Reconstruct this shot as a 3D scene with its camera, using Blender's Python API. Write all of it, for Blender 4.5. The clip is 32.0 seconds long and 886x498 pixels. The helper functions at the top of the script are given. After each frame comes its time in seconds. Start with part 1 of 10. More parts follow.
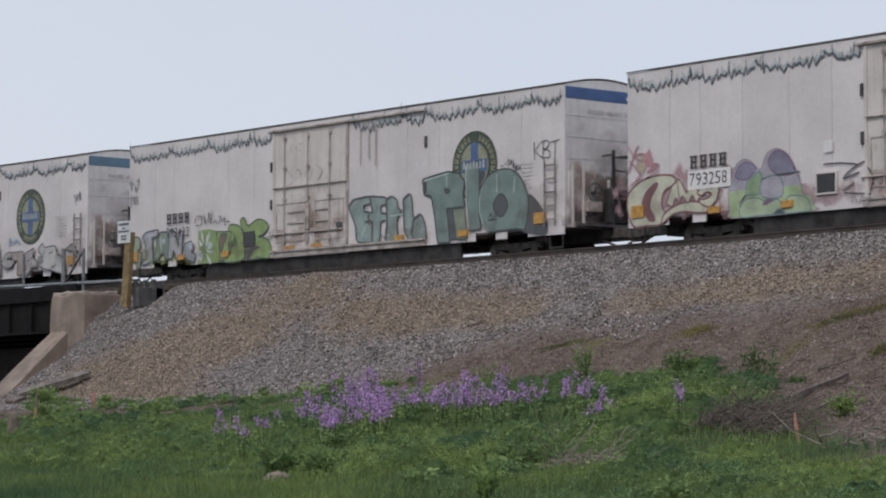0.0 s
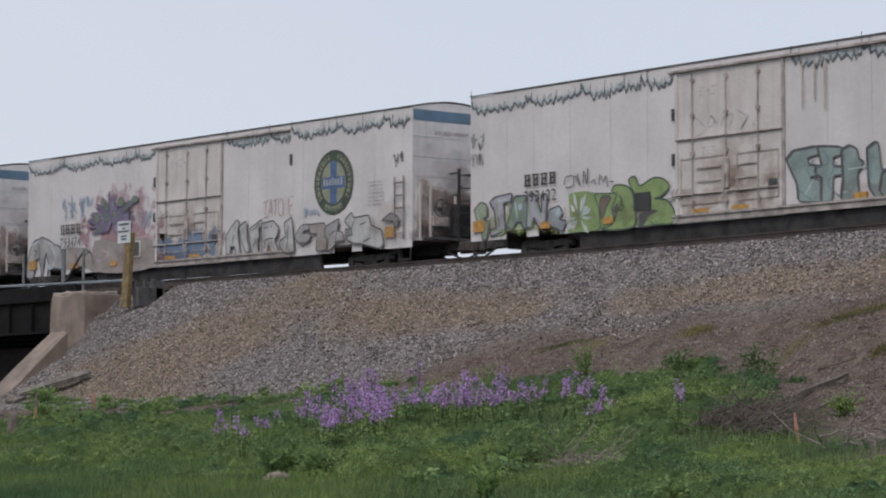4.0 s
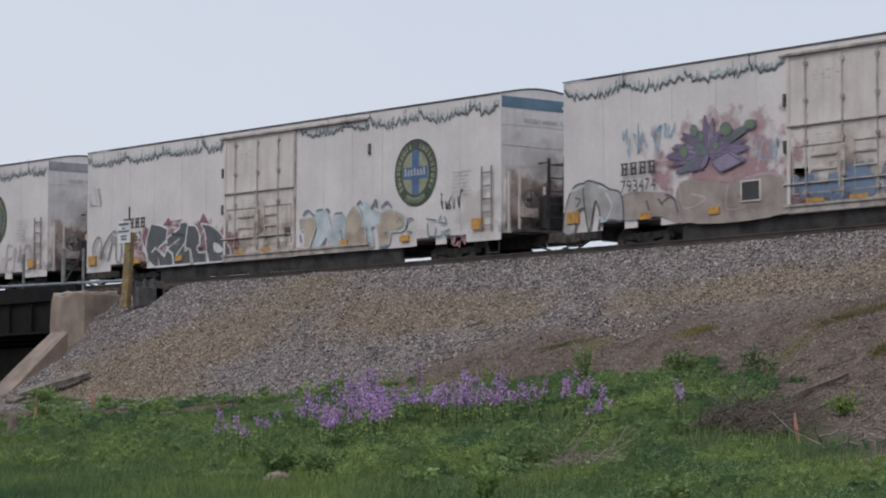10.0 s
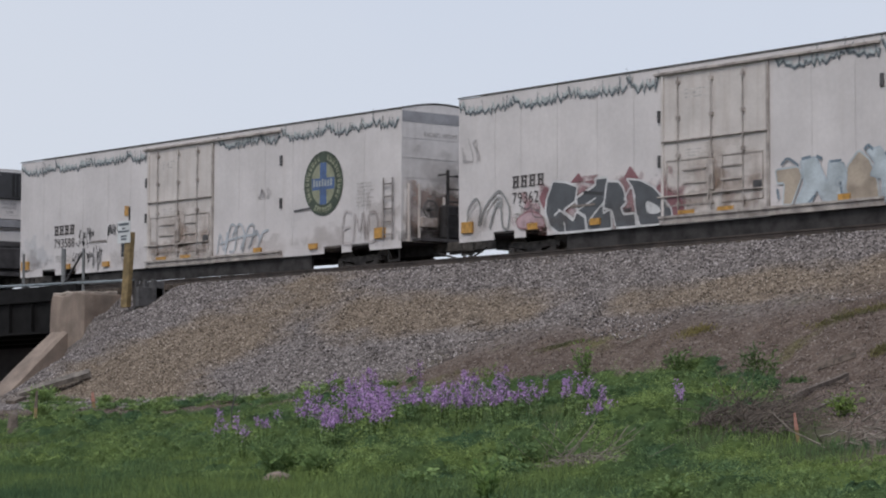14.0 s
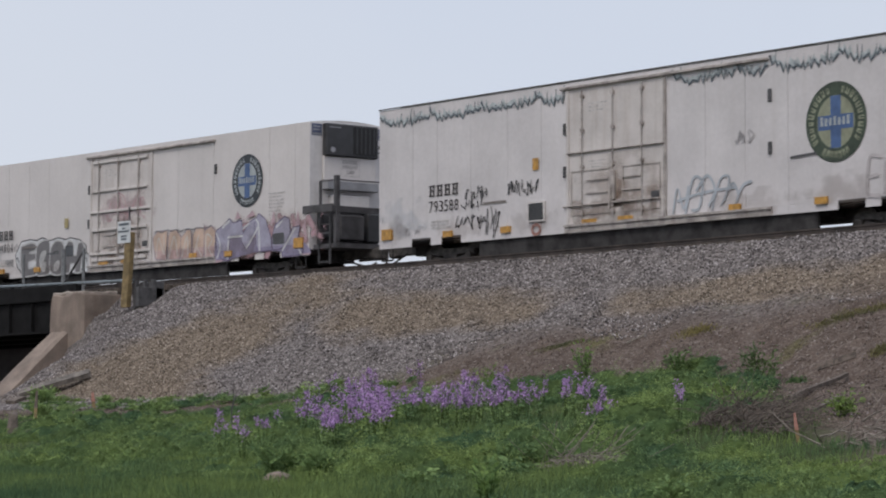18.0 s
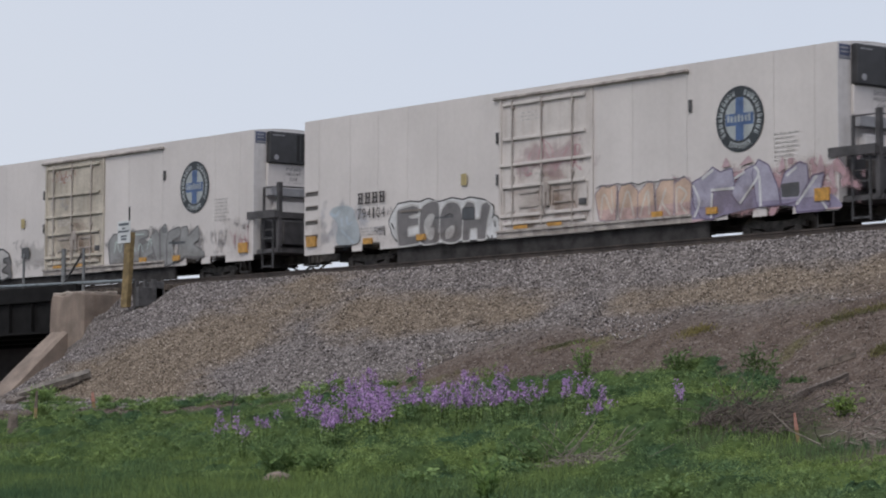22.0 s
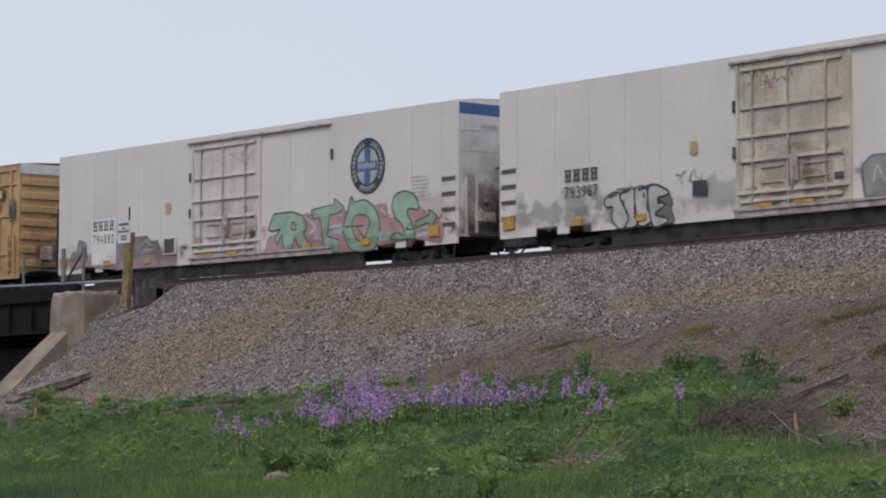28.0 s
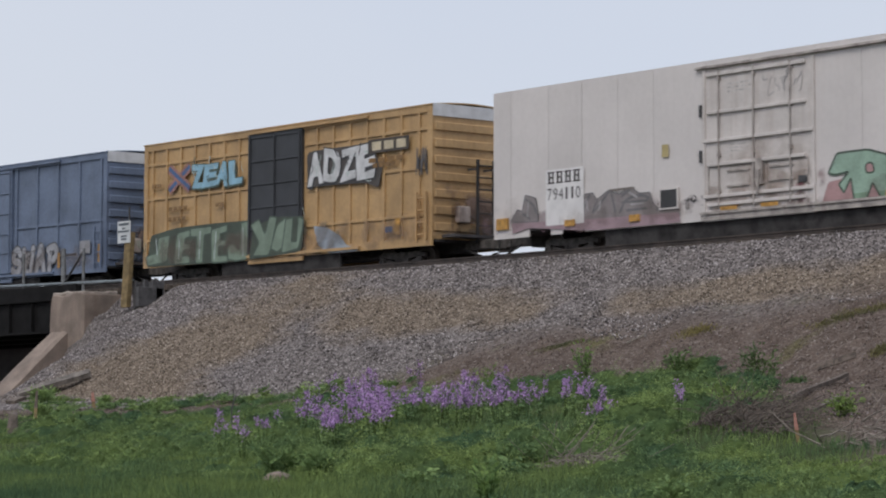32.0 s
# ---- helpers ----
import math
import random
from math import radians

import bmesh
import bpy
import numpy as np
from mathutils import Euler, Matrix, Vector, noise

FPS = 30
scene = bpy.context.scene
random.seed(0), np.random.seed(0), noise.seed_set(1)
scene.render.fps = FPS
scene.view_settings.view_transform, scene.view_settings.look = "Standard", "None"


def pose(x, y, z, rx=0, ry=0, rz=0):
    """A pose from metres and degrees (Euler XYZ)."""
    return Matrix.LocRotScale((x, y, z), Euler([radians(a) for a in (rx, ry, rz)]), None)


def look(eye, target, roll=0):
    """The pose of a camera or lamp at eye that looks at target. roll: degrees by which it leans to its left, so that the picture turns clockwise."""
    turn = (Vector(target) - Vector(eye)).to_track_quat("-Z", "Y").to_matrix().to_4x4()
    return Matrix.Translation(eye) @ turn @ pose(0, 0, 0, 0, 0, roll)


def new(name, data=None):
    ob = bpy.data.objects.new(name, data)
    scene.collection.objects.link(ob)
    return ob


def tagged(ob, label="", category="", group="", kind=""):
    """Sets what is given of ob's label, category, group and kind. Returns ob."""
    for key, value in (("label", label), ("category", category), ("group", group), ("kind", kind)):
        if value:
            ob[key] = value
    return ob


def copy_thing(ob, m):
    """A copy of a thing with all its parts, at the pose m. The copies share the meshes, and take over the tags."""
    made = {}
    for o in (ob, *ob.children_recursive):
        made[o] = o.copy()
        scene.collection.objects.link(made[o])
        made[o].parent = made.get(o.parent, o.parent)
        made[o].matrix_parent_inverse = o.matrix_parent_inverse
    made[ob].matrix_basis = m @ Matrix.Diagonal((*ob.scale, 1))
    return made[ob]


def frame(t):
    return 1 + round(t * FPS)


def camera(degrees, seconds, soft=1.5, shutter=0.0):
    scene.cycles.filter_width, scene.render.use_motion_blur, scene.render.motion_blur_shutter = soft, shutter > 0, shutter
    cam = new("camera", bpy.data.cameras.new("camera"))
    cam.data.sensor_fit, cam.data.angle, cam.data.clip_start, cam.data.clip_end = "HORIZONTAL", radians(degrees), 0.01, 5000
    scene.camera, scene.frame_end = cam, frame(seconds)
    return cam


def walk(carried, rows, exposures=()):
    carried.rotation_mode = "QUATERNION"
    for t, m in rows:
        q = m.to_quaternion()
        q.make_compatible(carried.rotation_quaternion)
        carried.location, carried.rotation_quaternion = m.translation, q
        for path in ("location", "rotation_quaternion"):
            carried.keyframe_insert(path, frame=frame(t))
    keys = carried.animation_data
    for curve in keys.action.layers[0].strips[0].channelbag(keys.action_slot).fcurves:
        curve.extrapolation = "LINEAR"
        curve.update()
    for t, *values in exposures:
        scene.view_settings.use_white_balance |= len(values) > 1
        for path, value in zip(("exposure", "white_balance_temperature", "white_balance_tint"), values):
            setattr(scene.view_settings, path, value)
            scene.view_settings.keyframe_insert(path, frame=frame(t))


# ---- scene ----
RAIL = 6.52          # rail head above the ground at the camera, metres
TRACK_Y = 50.5       # centre of the track that the train runs on
NEAR_Y = 46.2        # centre of the nearer, empty track

cam = camera(19.067, 32.0, soft=2.0, shutter=0.3)
EYE = (0.0, 0.0, 1.6)
PATH = [(0.0, look(EYE, (-77.1768, 63.1622, 8.8459))), (32.0, look(EYE, (-77.1768, 63.1622, 8.8459)))]
walk(cam, PATH, exposures=[(0.0, 0.0), (32.0, 0.0)])

# ---- light: an overcast sky and a wide, weak sun ----
SUN_ELEVATION, SUN_TURN = 50, 155
world = bpy.data.worlds.new("sky")
scene.world = world
world.use_nodes = True
wn = world.node_tree.nodes
wl = world.node_tree.links
wn.clear()
w_out = wn.new("ShaderNodeOutputWorld")
w_bg = wn.new("ShaderNodeBackground")
w_sky = wn.new("ShaderNodeTexSky")
w_sky.sky_type = "NISHITA"
w_sky.sun_disc = False
w_sky.sun_elevation = radians(SUN_ELEVATION)
w_sky.sun_rotation = radians(SUN_TURN)
w_sky.air_density, w_sky.dust_density, w_sky.ozone_density = 1.0, 2.0, 1.0
w_co = wn.new("ShaderNodeTexCoord")
w_noise = wn.new("ShaderNodeTexNoise")
w_noise.inputs["Scale"].default_value = 2.2
w_noise.inputs["Detail"].default_value = 4
w_ramp = wn.new("ShaderNodeValToRGB")
w_ramp.color_ramp.elements[0].position, w_ramp.color_ramp.elements[1].position = 0.3, 0.75
w_ramp.color_ramp.elements[0].color = (6.0, 6.55, 7.75, 1)
w_ramp.color_ramp.elements[1].color = (6.75, 7.1, 7.9, 1)
w_mix = wn.new("ShaderNodeMix")
w_mix.data_type = "RGBA"
w_mix.inputs["Factor"].default_value = 0.9
wl.new(w_co.outputs["Generated"], w_noise.inputs["Vector"])
wl.new(w_noise.outputs["Fac"], w_ramp.inputs["Fac"])
wl.new(w_sky.outputs["Color"], w_mix.inputs["A"])
wl.new(w_ramp.outputs["Color"], w_mix.inputs["B"])
wl.new(w_mix.outputs["Result"], w_bg.inputs["Color"])
w_bg.inputs["Strength"].default_value = 0.104
wl.new(w_bg.outputs["Background"], w_out.inputs["Surface"])

sun_data = bpy.data.lights.new("sun", "SUN")
sun_data.energy, sun_data.angle, sun_data.color = 1.42, radians(25), (1.0, 0.94, 0.87)
sun = new("sun", sun_data)
sun.matrix_world = pose(0, 0, 60, 90 - SUN_ELEVATION, 0, 180 - SUN_TURN)


# ---- materials ----
def material(name, color, rough=0.6, metal=0.0, vary=0.15, scale=3.0, fine=40.0, bump=0.2, tint=None, streak=0.0, streak_color=(0.09, 0.06, 0.045),
             island=0.0, random_ob=0.0, spec=0.5):
    """A surface of that colour with blotches and grain, rain streaks if asked for, and some relief."""
    m = bpy.data.materials.new(name)
    m.use_nodes = True
    n, l = m.node_tree.nodes, m.node_tree.links
    b = n["Principled BSDF"]
    b.inputs["Roughness"].default_value, b.inputs["Metallic"].default_value = rough, metal
    b.inputs["Specular IOR Level"].default_value = spec
    co = n.new("ShaderNodeTexCoord")
    big = n.new("ShaderNodeTexNoise")
    big.inputs["Scale"].default_value, big.inputs["Detail"].default_value = scale, 5
    small = n.new("ShaderNodeTexNoise")
    small.inputs["Scale"].default_value, small.inputs["Detail"].default_value = fine, 3
    l.new(co.outputs["Object"], big.inputs["Vector"])
    l.new(co.outputs["Object"], small.inputs["Vector"])
    dark = tint or tuple(c * (1 - 2.2 * vary) for c in color)
    light = tuple(min(1, c * (1 + vary)) for c in color)
    r1 = n.new("ShaderNodeValToRGB")
    r1.color_ramp.elements[0].position, r1.color_ramp.elements[1].position = 0.3, 0.62
    r1.color_ramp.elements[0].color, r1.color_ramp.elements[1].color = (*[max(0, c) for c in dark], 1), (*light, 1)
    l.new(big.outputs["Fac"], r1.inputs["Fac"])
    mul = n.new("ShaderNodeMix")
    mul.data_type, mul.blend_type = "RGBA", "MULTIPLY"
    mul.inputs["Factor"].default_value = min(1, 2.5 * vary)
    r2 = n.new("ShaderNodeValToRGB")
    r2.color_ramp.elements[0].position, r2.color_ramp.elements[1].position = 0.35, 0.65
    r2.color_ramp.elements[0].color = (0.55, 0.55, 0.55, 1)
    l.new(small.outputs["Fac"], r2.inputs["Fac"])
    l.new(r1.outputs["Color"], mul.inputs["A"])
    l.new(r2.outputs["Color"], mul.inputs["B"])
    last = mul.outputs["Result"]
    if streak:
        mp = n.new("ShaderNodeMapping")
        mp.inputs["Scale"].default_value = (5.5, 5.5, 0.35)
        l.new(co.outputs["Object"], mp.inputs["Vector"])
        sn = n.new("ShaderNodeTexNoise")
        sn.inputs["Scale"].default_value, sn.inputs["Detail"].default_value = 1.0, 6
        l.new(mp.outputs["Vector"], sn.inputs["Vector"])
        r3 = n.new("ShaderNodeValToRGB")
        r3.color_ramp.elements[0].position, r3.color_ramp.elements[1].position = 0.5, 0.8
        r3.color_ramp.elements[0].color, r3.color_ramp.elements[1].color = (0, 0, 0, 1), (streak, streak, streak, 1)
        l.new(sn.outputs["Fac"], r3.inputs["Fac"])
        mx = n.new("ShaderNodeMix")
        mx.data_type = "RGBA"
        mx.inputs["B"].default_value = (*streak_color, 1)
        l.new(r3.outputs["Color"], mx.inputs["Factor"])
        l.new(last, mx.inputs["A"])
        last = mx.outputs["Result"]
    for amount, node, out in ((island, "ShaderNodeNewGeometry", "Random Per Island"), (random_ob, "ShaderNodeObjectInfo", "Random")):
        if amount:
            g = n.new(node)
            hv = n.new("ShaderNodeMapRange")
            hv.inputs["To Min"].default_value, hv.inputs["To Max"].default_value = 1 - amount, 1 + amount
            l.new(g.outputs[out], hv.inputs["Value"])
            sc = n.new("ShaderNodeVectorMath")
            sc.operation = "SCALE"
            l.new(last, sc.inputs[0])
            l.new(hv.outputs["Result"], sc.inputs["Scale"])
            last = sc.outputs["Vector"]
    l.new(last, b.inputs["Base Color"])
    if bump:
        bn = n.new("ShaderNodeBump")
        bn.inputs["Strength"].default_value, bn.inputs["Distance"].default_value = bump, 0.02
        l.new(small.outputs["Fac"], bn.inputs["Height"])
        l.new(bn.outputs["Normal"], b.inputs["Normal"])
    return m


def haze_material(name, color, strength=0.8, scale=2.5, on_end=False):
    """Thin sprayed paint: it fades out unevenly towards the patch's rim."""
    m = bpy.data.materials.new(name)
    m.use_nodes = True
    n, l = m.node_tree.nodes, m.node_tree.links
    b = n["Principled BSDF"]
    b.inputs["Base Color"].default_value, b.inputs["Roughness"].default_value = (*color, 1), 0.7
    co = n.new("ShaderNodeTexCoord")
    uv = n.new("ShaderNodeVectorMath")
    uv.operation = "MULTIPLY_ADD"
    uv.inputs[1].default_value, uv.inputs[2].default_value = ((0, 2, 2), (0, -1, -1)) if on_end else ((2, 0, 2), (-1, 0, -1))
    l.new(co.outputs["Generated"], uv.inputs[0])
    ln = n.new("ShaderNodeVectorMath")
    ln.operation = "LENGTH"
    l.new(uv.outputs["Vector"], ln.inputs[0])
    ns = n.new("ShaderNodeTexNoise")
    ns.inputs["Scale"].default_value, ns.inputs["Detail"].default_value = scale, 6
    l.new(co.outputs["Object"], ns.inputs["Vector"])
    ad = n.new("ShaderNodeMath")
    ad.operation = "MULTIPLY_ADD"
    ad.inputs[1].default_value, ad.inputs[2].default_value = 3.4, -1.6
    l.new(ns.outputs["Fac"], ad.inputs[0])
    sm = n.new("ShaderNodeMath")
    sm.operation = "ADD"
    l.new(ad.outputs["Value"], sm.inputs[0])
    l.new(ln.outputs["Value"], sm.inputs[1])
    mr = n.new("ShaderNodeMapRange")
    mr.inputs["From Min"].default_value, mr.inputs["From Max"].default_value = 0.5, 1.0
    mr.inputs["To Min"].default_value, mr.inputs["To Max"].default_value = strength, 0.0
    l.new(sm.outputs["Value"], mr.inputs["Value"])
    l.new(mr.outputs["Result"], b.inputs["Alpha"])
    return m


M_WHITE = material("white_car_paint", (0.628, 0.592, 0.594), 0.5, vary=0.05, scale=0.6, fine=9, bump=0.03, streak=0.14, streak_color=(0.36, 0.31, 0.28), random_ob=0.03)
M_WHITE2 = material("cream_white_car_paint", (0.63, 0.588, 0.575), 0.45, vary=0.035, scale=0.5, fine=7, bump=0.03, streak=0.09, streak_color=(0.36, 0.32, 0.29), random_ob=0.025)
M_DOOR = material("grimy_white_door_paint", (0.60, 0.555, 0.535), 0.55, vary=0.06, scale=1.2, fine=10, bump=0.05, streak=0.3, streak_color=(0.30, 0.21, 0.16))
M_CREAMDOOR = material("dirty_cream_door_paint", (0.525, 0.475, 0.405), 0.6, vary=0.14, scale=1.1, fine=10, bump=0.05, streak=0.55, streak_color=(0.25, 0.19, 0.14))
M_DOOR_BAR = material("rust_stained_door_bar", (0.43, 0.385, 0.36), 0.6, vary=0.2, scale=3, fine=20, bump=0.1, streak=0.6, streak_color=(0.12, 0.075, 0.055))
M_END = material("stained_white_end_paint", (0.665, 0.635, 0.63), 0.5, vary=0.07, scale=0.7, fine=6, bump=0.03, streak=0.16, streak_color=(0.20, 0.15, 0.13))
M_ENDLOW = material("rust_stained_end_paint", (0.42, 0.365, 0.34), 0.65, vary=0.2, scale=1.6, fine=9, bump=0.1, tint=(0.13, 0.09, 0.075), streak=0.5, streak_color=(0.10, 0.065, 0.05))
M_ROOF = material("grey_roof_steel", (0.13, 0.125, 0.12), 0.6, vary=0.2, scale=2, fine=20)
M_BLACK = material("black_underframe", (0.052, 0.049, 0.049), 0.85, spec=0.2, vary=0.25, scale=3, fine=30, bump=0.2)
M_SEAM = material("seam_shadow_gap", (0.14, 0.13, 0.125), 0.8, vary=0.1)
M_TRUCK = material("dusty_dark_cast_steel", (0.09, 0.08, 0.073), 0.8, vary=0.3, scale=5, fine=40)
M_STEEL = material("worn_wheel_steel", (0.10, 0.085, 0.075), 0.5, 0.5, vary=0.2, scale=8)
M_IRON = material("dark_ladder_paint", (0.075, 0.073, 0.077), 0.6, vary=0.25, scale=4)
M_LADDER = material("soot_black_ladder_paint", (0.04, 0.038, 0.04), 0.7, vary=0.2, scale=4, spec=0.3)
M_BLUEBAND = material("deep_blue_band_paint", (0.05, 0.105, 0.26), 0.5, vary=0.1, scale=2)
M_TEALBAND = material("faded_blue_band_paint", (0.11, 0.19, 0.27), 0.5, vary=0.12, scale=2)
M_GREYBAND = material("grey_band_paint", (0.30, 0.30, 0.32), 0.55, vary=0.12, scale=2)
M_ICE = material("pale_blue_icicle_paint", (0.47, 0.51, 0.52), 0.55, vary=0.15, scale=6, fine=25)
M_ICEDARK = material("slate_icicle_outline", (0.115, 0.135, 0.155), 0.55, vary=0.25, scale=8, fine=30)
M_GREENRING = material("dark_green_logo_paint", (0.05, 0.07, 0.045), 0.5, vary=0.15, scale=4)
M_BLACKRING = material("blackish_logo_paint", (0.03, 0.036, 0.042), 0.5, vary=0.15, scale=4)
M_LOGOYELLOW = material("dull_gold_logo_paint", (0.28, 0.29, 0.20), 0.5, vary=0.12, scale=4)
M_LOGOPALE = material("pale_logo_paint", (0.38, 0.41, 0.42), 0.5, vary=0.08, scale=4)
M_LOGOBLUE = material("cross_blue_paint", (0.07, 0.125, 0.27), 0.5, vary=0.12, scale=4)
M_INK = material("black_lettering", (0.06, 0.05, 0.05), 0.6, vary=0.15, scale=10)
M_FADEINK = material("faded_grey_lettering", (0.555, 0.525, 0.515), 0.6, vary=0.2, scale=10)
M_ENDINK = material("grey_end_lettering", (0.24, 0.225, 0.22), 0.6, vary=0.2, scale=10)
M_PATCH = material("clean_white_patch", (0.72, 0.70, 0.70), 0.5, vary=0.04)
M_REFLECT = material("yellow_reflector_tape", (0.528, 0.277, 0.055), 0.4, vary=0.2, scale=8)
M_GLASSDARK = material("dark_meter_window", (0.03, 0.028, 0.027), 0.25, vary=0.1)
M_YELLOW = material("golden_yellow_car_paint", (0.475, 0.305, 0.145), 0.55, vary=0.10, scale=0.9, fine=10, bump=0.05, streak=0.35, streak_color=(0.22, 0.11, 0.04))
M_CHARCOAL = material("charcoal_door_paint", (0.036, 0.038, 0.044), 0.5, vary=0.12, scale=1.5, streak=0.2, streak_color=(0.09, 0.085, 0.08))
M_BLUE = material("dull_blue_car_paint", (0.14, 0.18, 0.265), 0.55, vary=0.12, scale=0.9, fine=10, bump=0.05, streak=0.4, streak_color=(0.15, 0.19, 0.25))
M_WHITECAP = material("white_roof_cap", (0.62, 0.62, 0.63), 0.5, vary=0.08, scale=2, streak=0.2, streak_color=(0.3, 0.28, 0.26))
M_SIDELADDER = material("grimy_ladder_paint", (0.30, 0.27, 0.26), 0.6, vary=0.25, scale=5)
M_GRILLE = material("black_grille", (0.012, 0.012, 0.013), 0.7, vary=0.1)
M_SLATEBAND = material("slate_blue_band_paint", (0.075, 0.09, 0.16), 0.5, vary=0.12, scale=2)
M_UNIT = material("matt_black_cooling_unit", (0.042, 0.042, 0.046), 0.6, vary=0.1)
M_PLATFORM = material("dark_grey_platform_steel", (0.075, 0.07, 0.074), 0.65, vary=0.2, scale=3)


# ---- building blocks ----
def mesh_of(name, bm, *materials):
    me = bpy.data.meshes.new(name)
    bm.to_mesh(me)
    bm.free()
    for m in materials:
        me.materials.append(m)
    return me


def part(name, bm, mat, parent, label=""):
    """One mesh object under a thing or a part."""
    ob = new(name, mesh_of(name, bm, *(mat if isinstance(mat, (list, tuple)) else (mat,))))
    ob.parent = parent
    return tagged(ob, label)


def part_of_mesh(name, me, parent, label=""):
    ob = new(name, me)
    ob.parent = parent
    return tagged(ob, label)


def box(bm, x0, x1, y0, y1, z0, z1, index=0, bevel=0.0):
    v = [bm.verts.new((x, y, z)) for z in (z0, z1) for y in (y0, y1) for x in (x0, x1)]
    faces = [bm.faces.new([v[i] for i in q]) for q in ((0, 2, 3, 1), (4, 5, 7, 6), (0, 1, 5, 4), (2, 6, 7, 3), (0, 4, 6, 2), (1, 3, 7, 5))]
    for f in faces:
        f.material_index = index
    if bevel:
        bmesh.ops.bevel(bm, geom=list({e for f in faces for e in f.edges}), offset=bevel, segments=1, affect="EDGES")
    return bm


def rod(bm, a, b, r, n=8, r2=None, index=0):
    """A round bar from a to b."""
    a, b = Vector(a), Vector(b)
    q = (b - a).to_track_quat("Z", "Y")
    r2 = r if r2 is None else r2
    lo = [bm.verts.new(a + q @ Vector((r * math.cos(t), r * math.sin(t), 0))) for t in [2 * math.pi * i / n for i in range(n)]]
    hi = [bm.verts.new(b + q @ Vector((r2 * math.cos(t), r2 * math.sin(t), 0))) for t in [2 * math.pi * i / n for i in range(n)]]
    for i in range(n):
        bm.faces.new((lo[i], lo[(i + 1) % n], hi[(i + 1) % n], hi[i])).material_index = index
    bm.faces.new(lo[::-1]).material_index = index
    bm.faces.new(hi).material_index = index
    return bm


def bmnew():
    return bmesh.new()


def poly(bm, pts, y, index=0):
    """A flat polygon on the side of a car, points (x, z) in order."""
    f = bm.faces.new([bm.verts.new((p[0], y, p[1])) for p in pts])
    f.material_index = index
    f.normal_update()
    if f.normal.y > 0:
        f.normal_flip()
    return f


def ribbon(bm, pts, width, y, index=0):
    """A flat painted stroke along points (x, z)."""
    pts = [Vector(p) for p in pts]
    left, right = [], []
    for i, p in enumerate(pts):
        d = (pts[min(i + 1, len(pts) - 1)] - pts[max(i - 1, 0)])
        d = d.normalized() if d.length > 1e-6 else Vector((1, 0))
        nrm = Vector((-d.y, d.x)) * width / 2
        left.append(bm.verts.new((p.x + nrm.x, y, p.y + nrm.y)))
        right.append(bm.verts.new((p.x - nrm.x, y, p.y - nrm.y)))
    for i in range(len(pts) - 1):
        f = bm.faces.new((left[i], right[i], right[i + 1], left[i + 1]))
        f.material_index = index


def track_z(x):
    """Height of the rail heads: the line dips a little where it passes the camera."""
    d = x + 42
    return RAIL + (0.000111 * d * d if abs(d) < 45 else 0.000111 * (2 * 45 * abs(d) - 45 * 45))


# ---- ground: one sheet with the railway bank, the grassy rise and the underpass ----
TOE_Y, CREST_Y = 39.0, 44.35


def smooth(a, b, x):
    t = min(1.0, max(0.0, (x - a) / (b - a)))
    return t * t * (3 - 2 * t)


def ground_z(x, y, rough=True):
    bed = track_z(max(-120, min(40, x))) - 0.28
    crest = CREST_Y + (0.25 * noise.noise((x * 0.13, 3.1, 0)) if rough else 0)
    near_bridge = smooth(-65.5, -69.5, x)
    crest += 1.1 * near_bridge
    toe_z = 2.75 + 0.25 * noise.noise((x * 0.06, 0.5, 1.7))
    if y >= crest:
        far = 53.6
        z = bed if y < far else max(1.2, bed - (y - far) / 1.6)
    elif y > TOE_Y:
        k = (crest - y) / (crest - TOE_Y)
        z = bed + (toe_z - bed) * k
    else:
        z = toe_z - (TOE_Y - y) * 0.115 if y > 24 else (toe_z - 15 * 0.115) * max(0.0, y / 24) ** 1.2
        if y < 0:
            z = 0.0
    if rough:
        if TOE_Y - 2 < y < crest:
            z += 0.14 * noise.noise((x * 0.35, y * 0.5, 0)) + 0.08 * noise.noise((x * 1.1, y * 1.7, 5))
            # slumped tongues that run down the bank at a slant
            z += 0.10 * noise.noise(((x + 1.3 * y) * 0.55, (y - 0.2 * x) * 0.22, 9)) + 0.05 * noise.noise(((x + 0.9 * y) * 1.5, y * 0.5, 3))
        elif y < crest:
            z += 0.16 * noise.noise((x * 0.3, y * 0.3, 2)) * min(1, max(0, y / 15))
    z -= 1.5 * smooth(-68.0, -70.6, x) * smooth(43.9, 42.9, y) + 0.75 * smooth(-70.5, -73.0, x) * smooth(45.4, 44.2, y) * smooth(42.9, 43.9, y)
    # the underpass below the bridge, between its abutments
    k = smooth(-72.2, -73.4, x) * smooth(-90.6, -88.4, x)
    z = z * (1 - k) + min(z, 0.2) * k
    return z


def spaced(stops):
    out = []
    for a, b, step in stops:
        n = max(1, round((b - a) / step))
        out += [a + (b - a) * i / n for i in range(n)]
    return out + [stops[-1][1]]


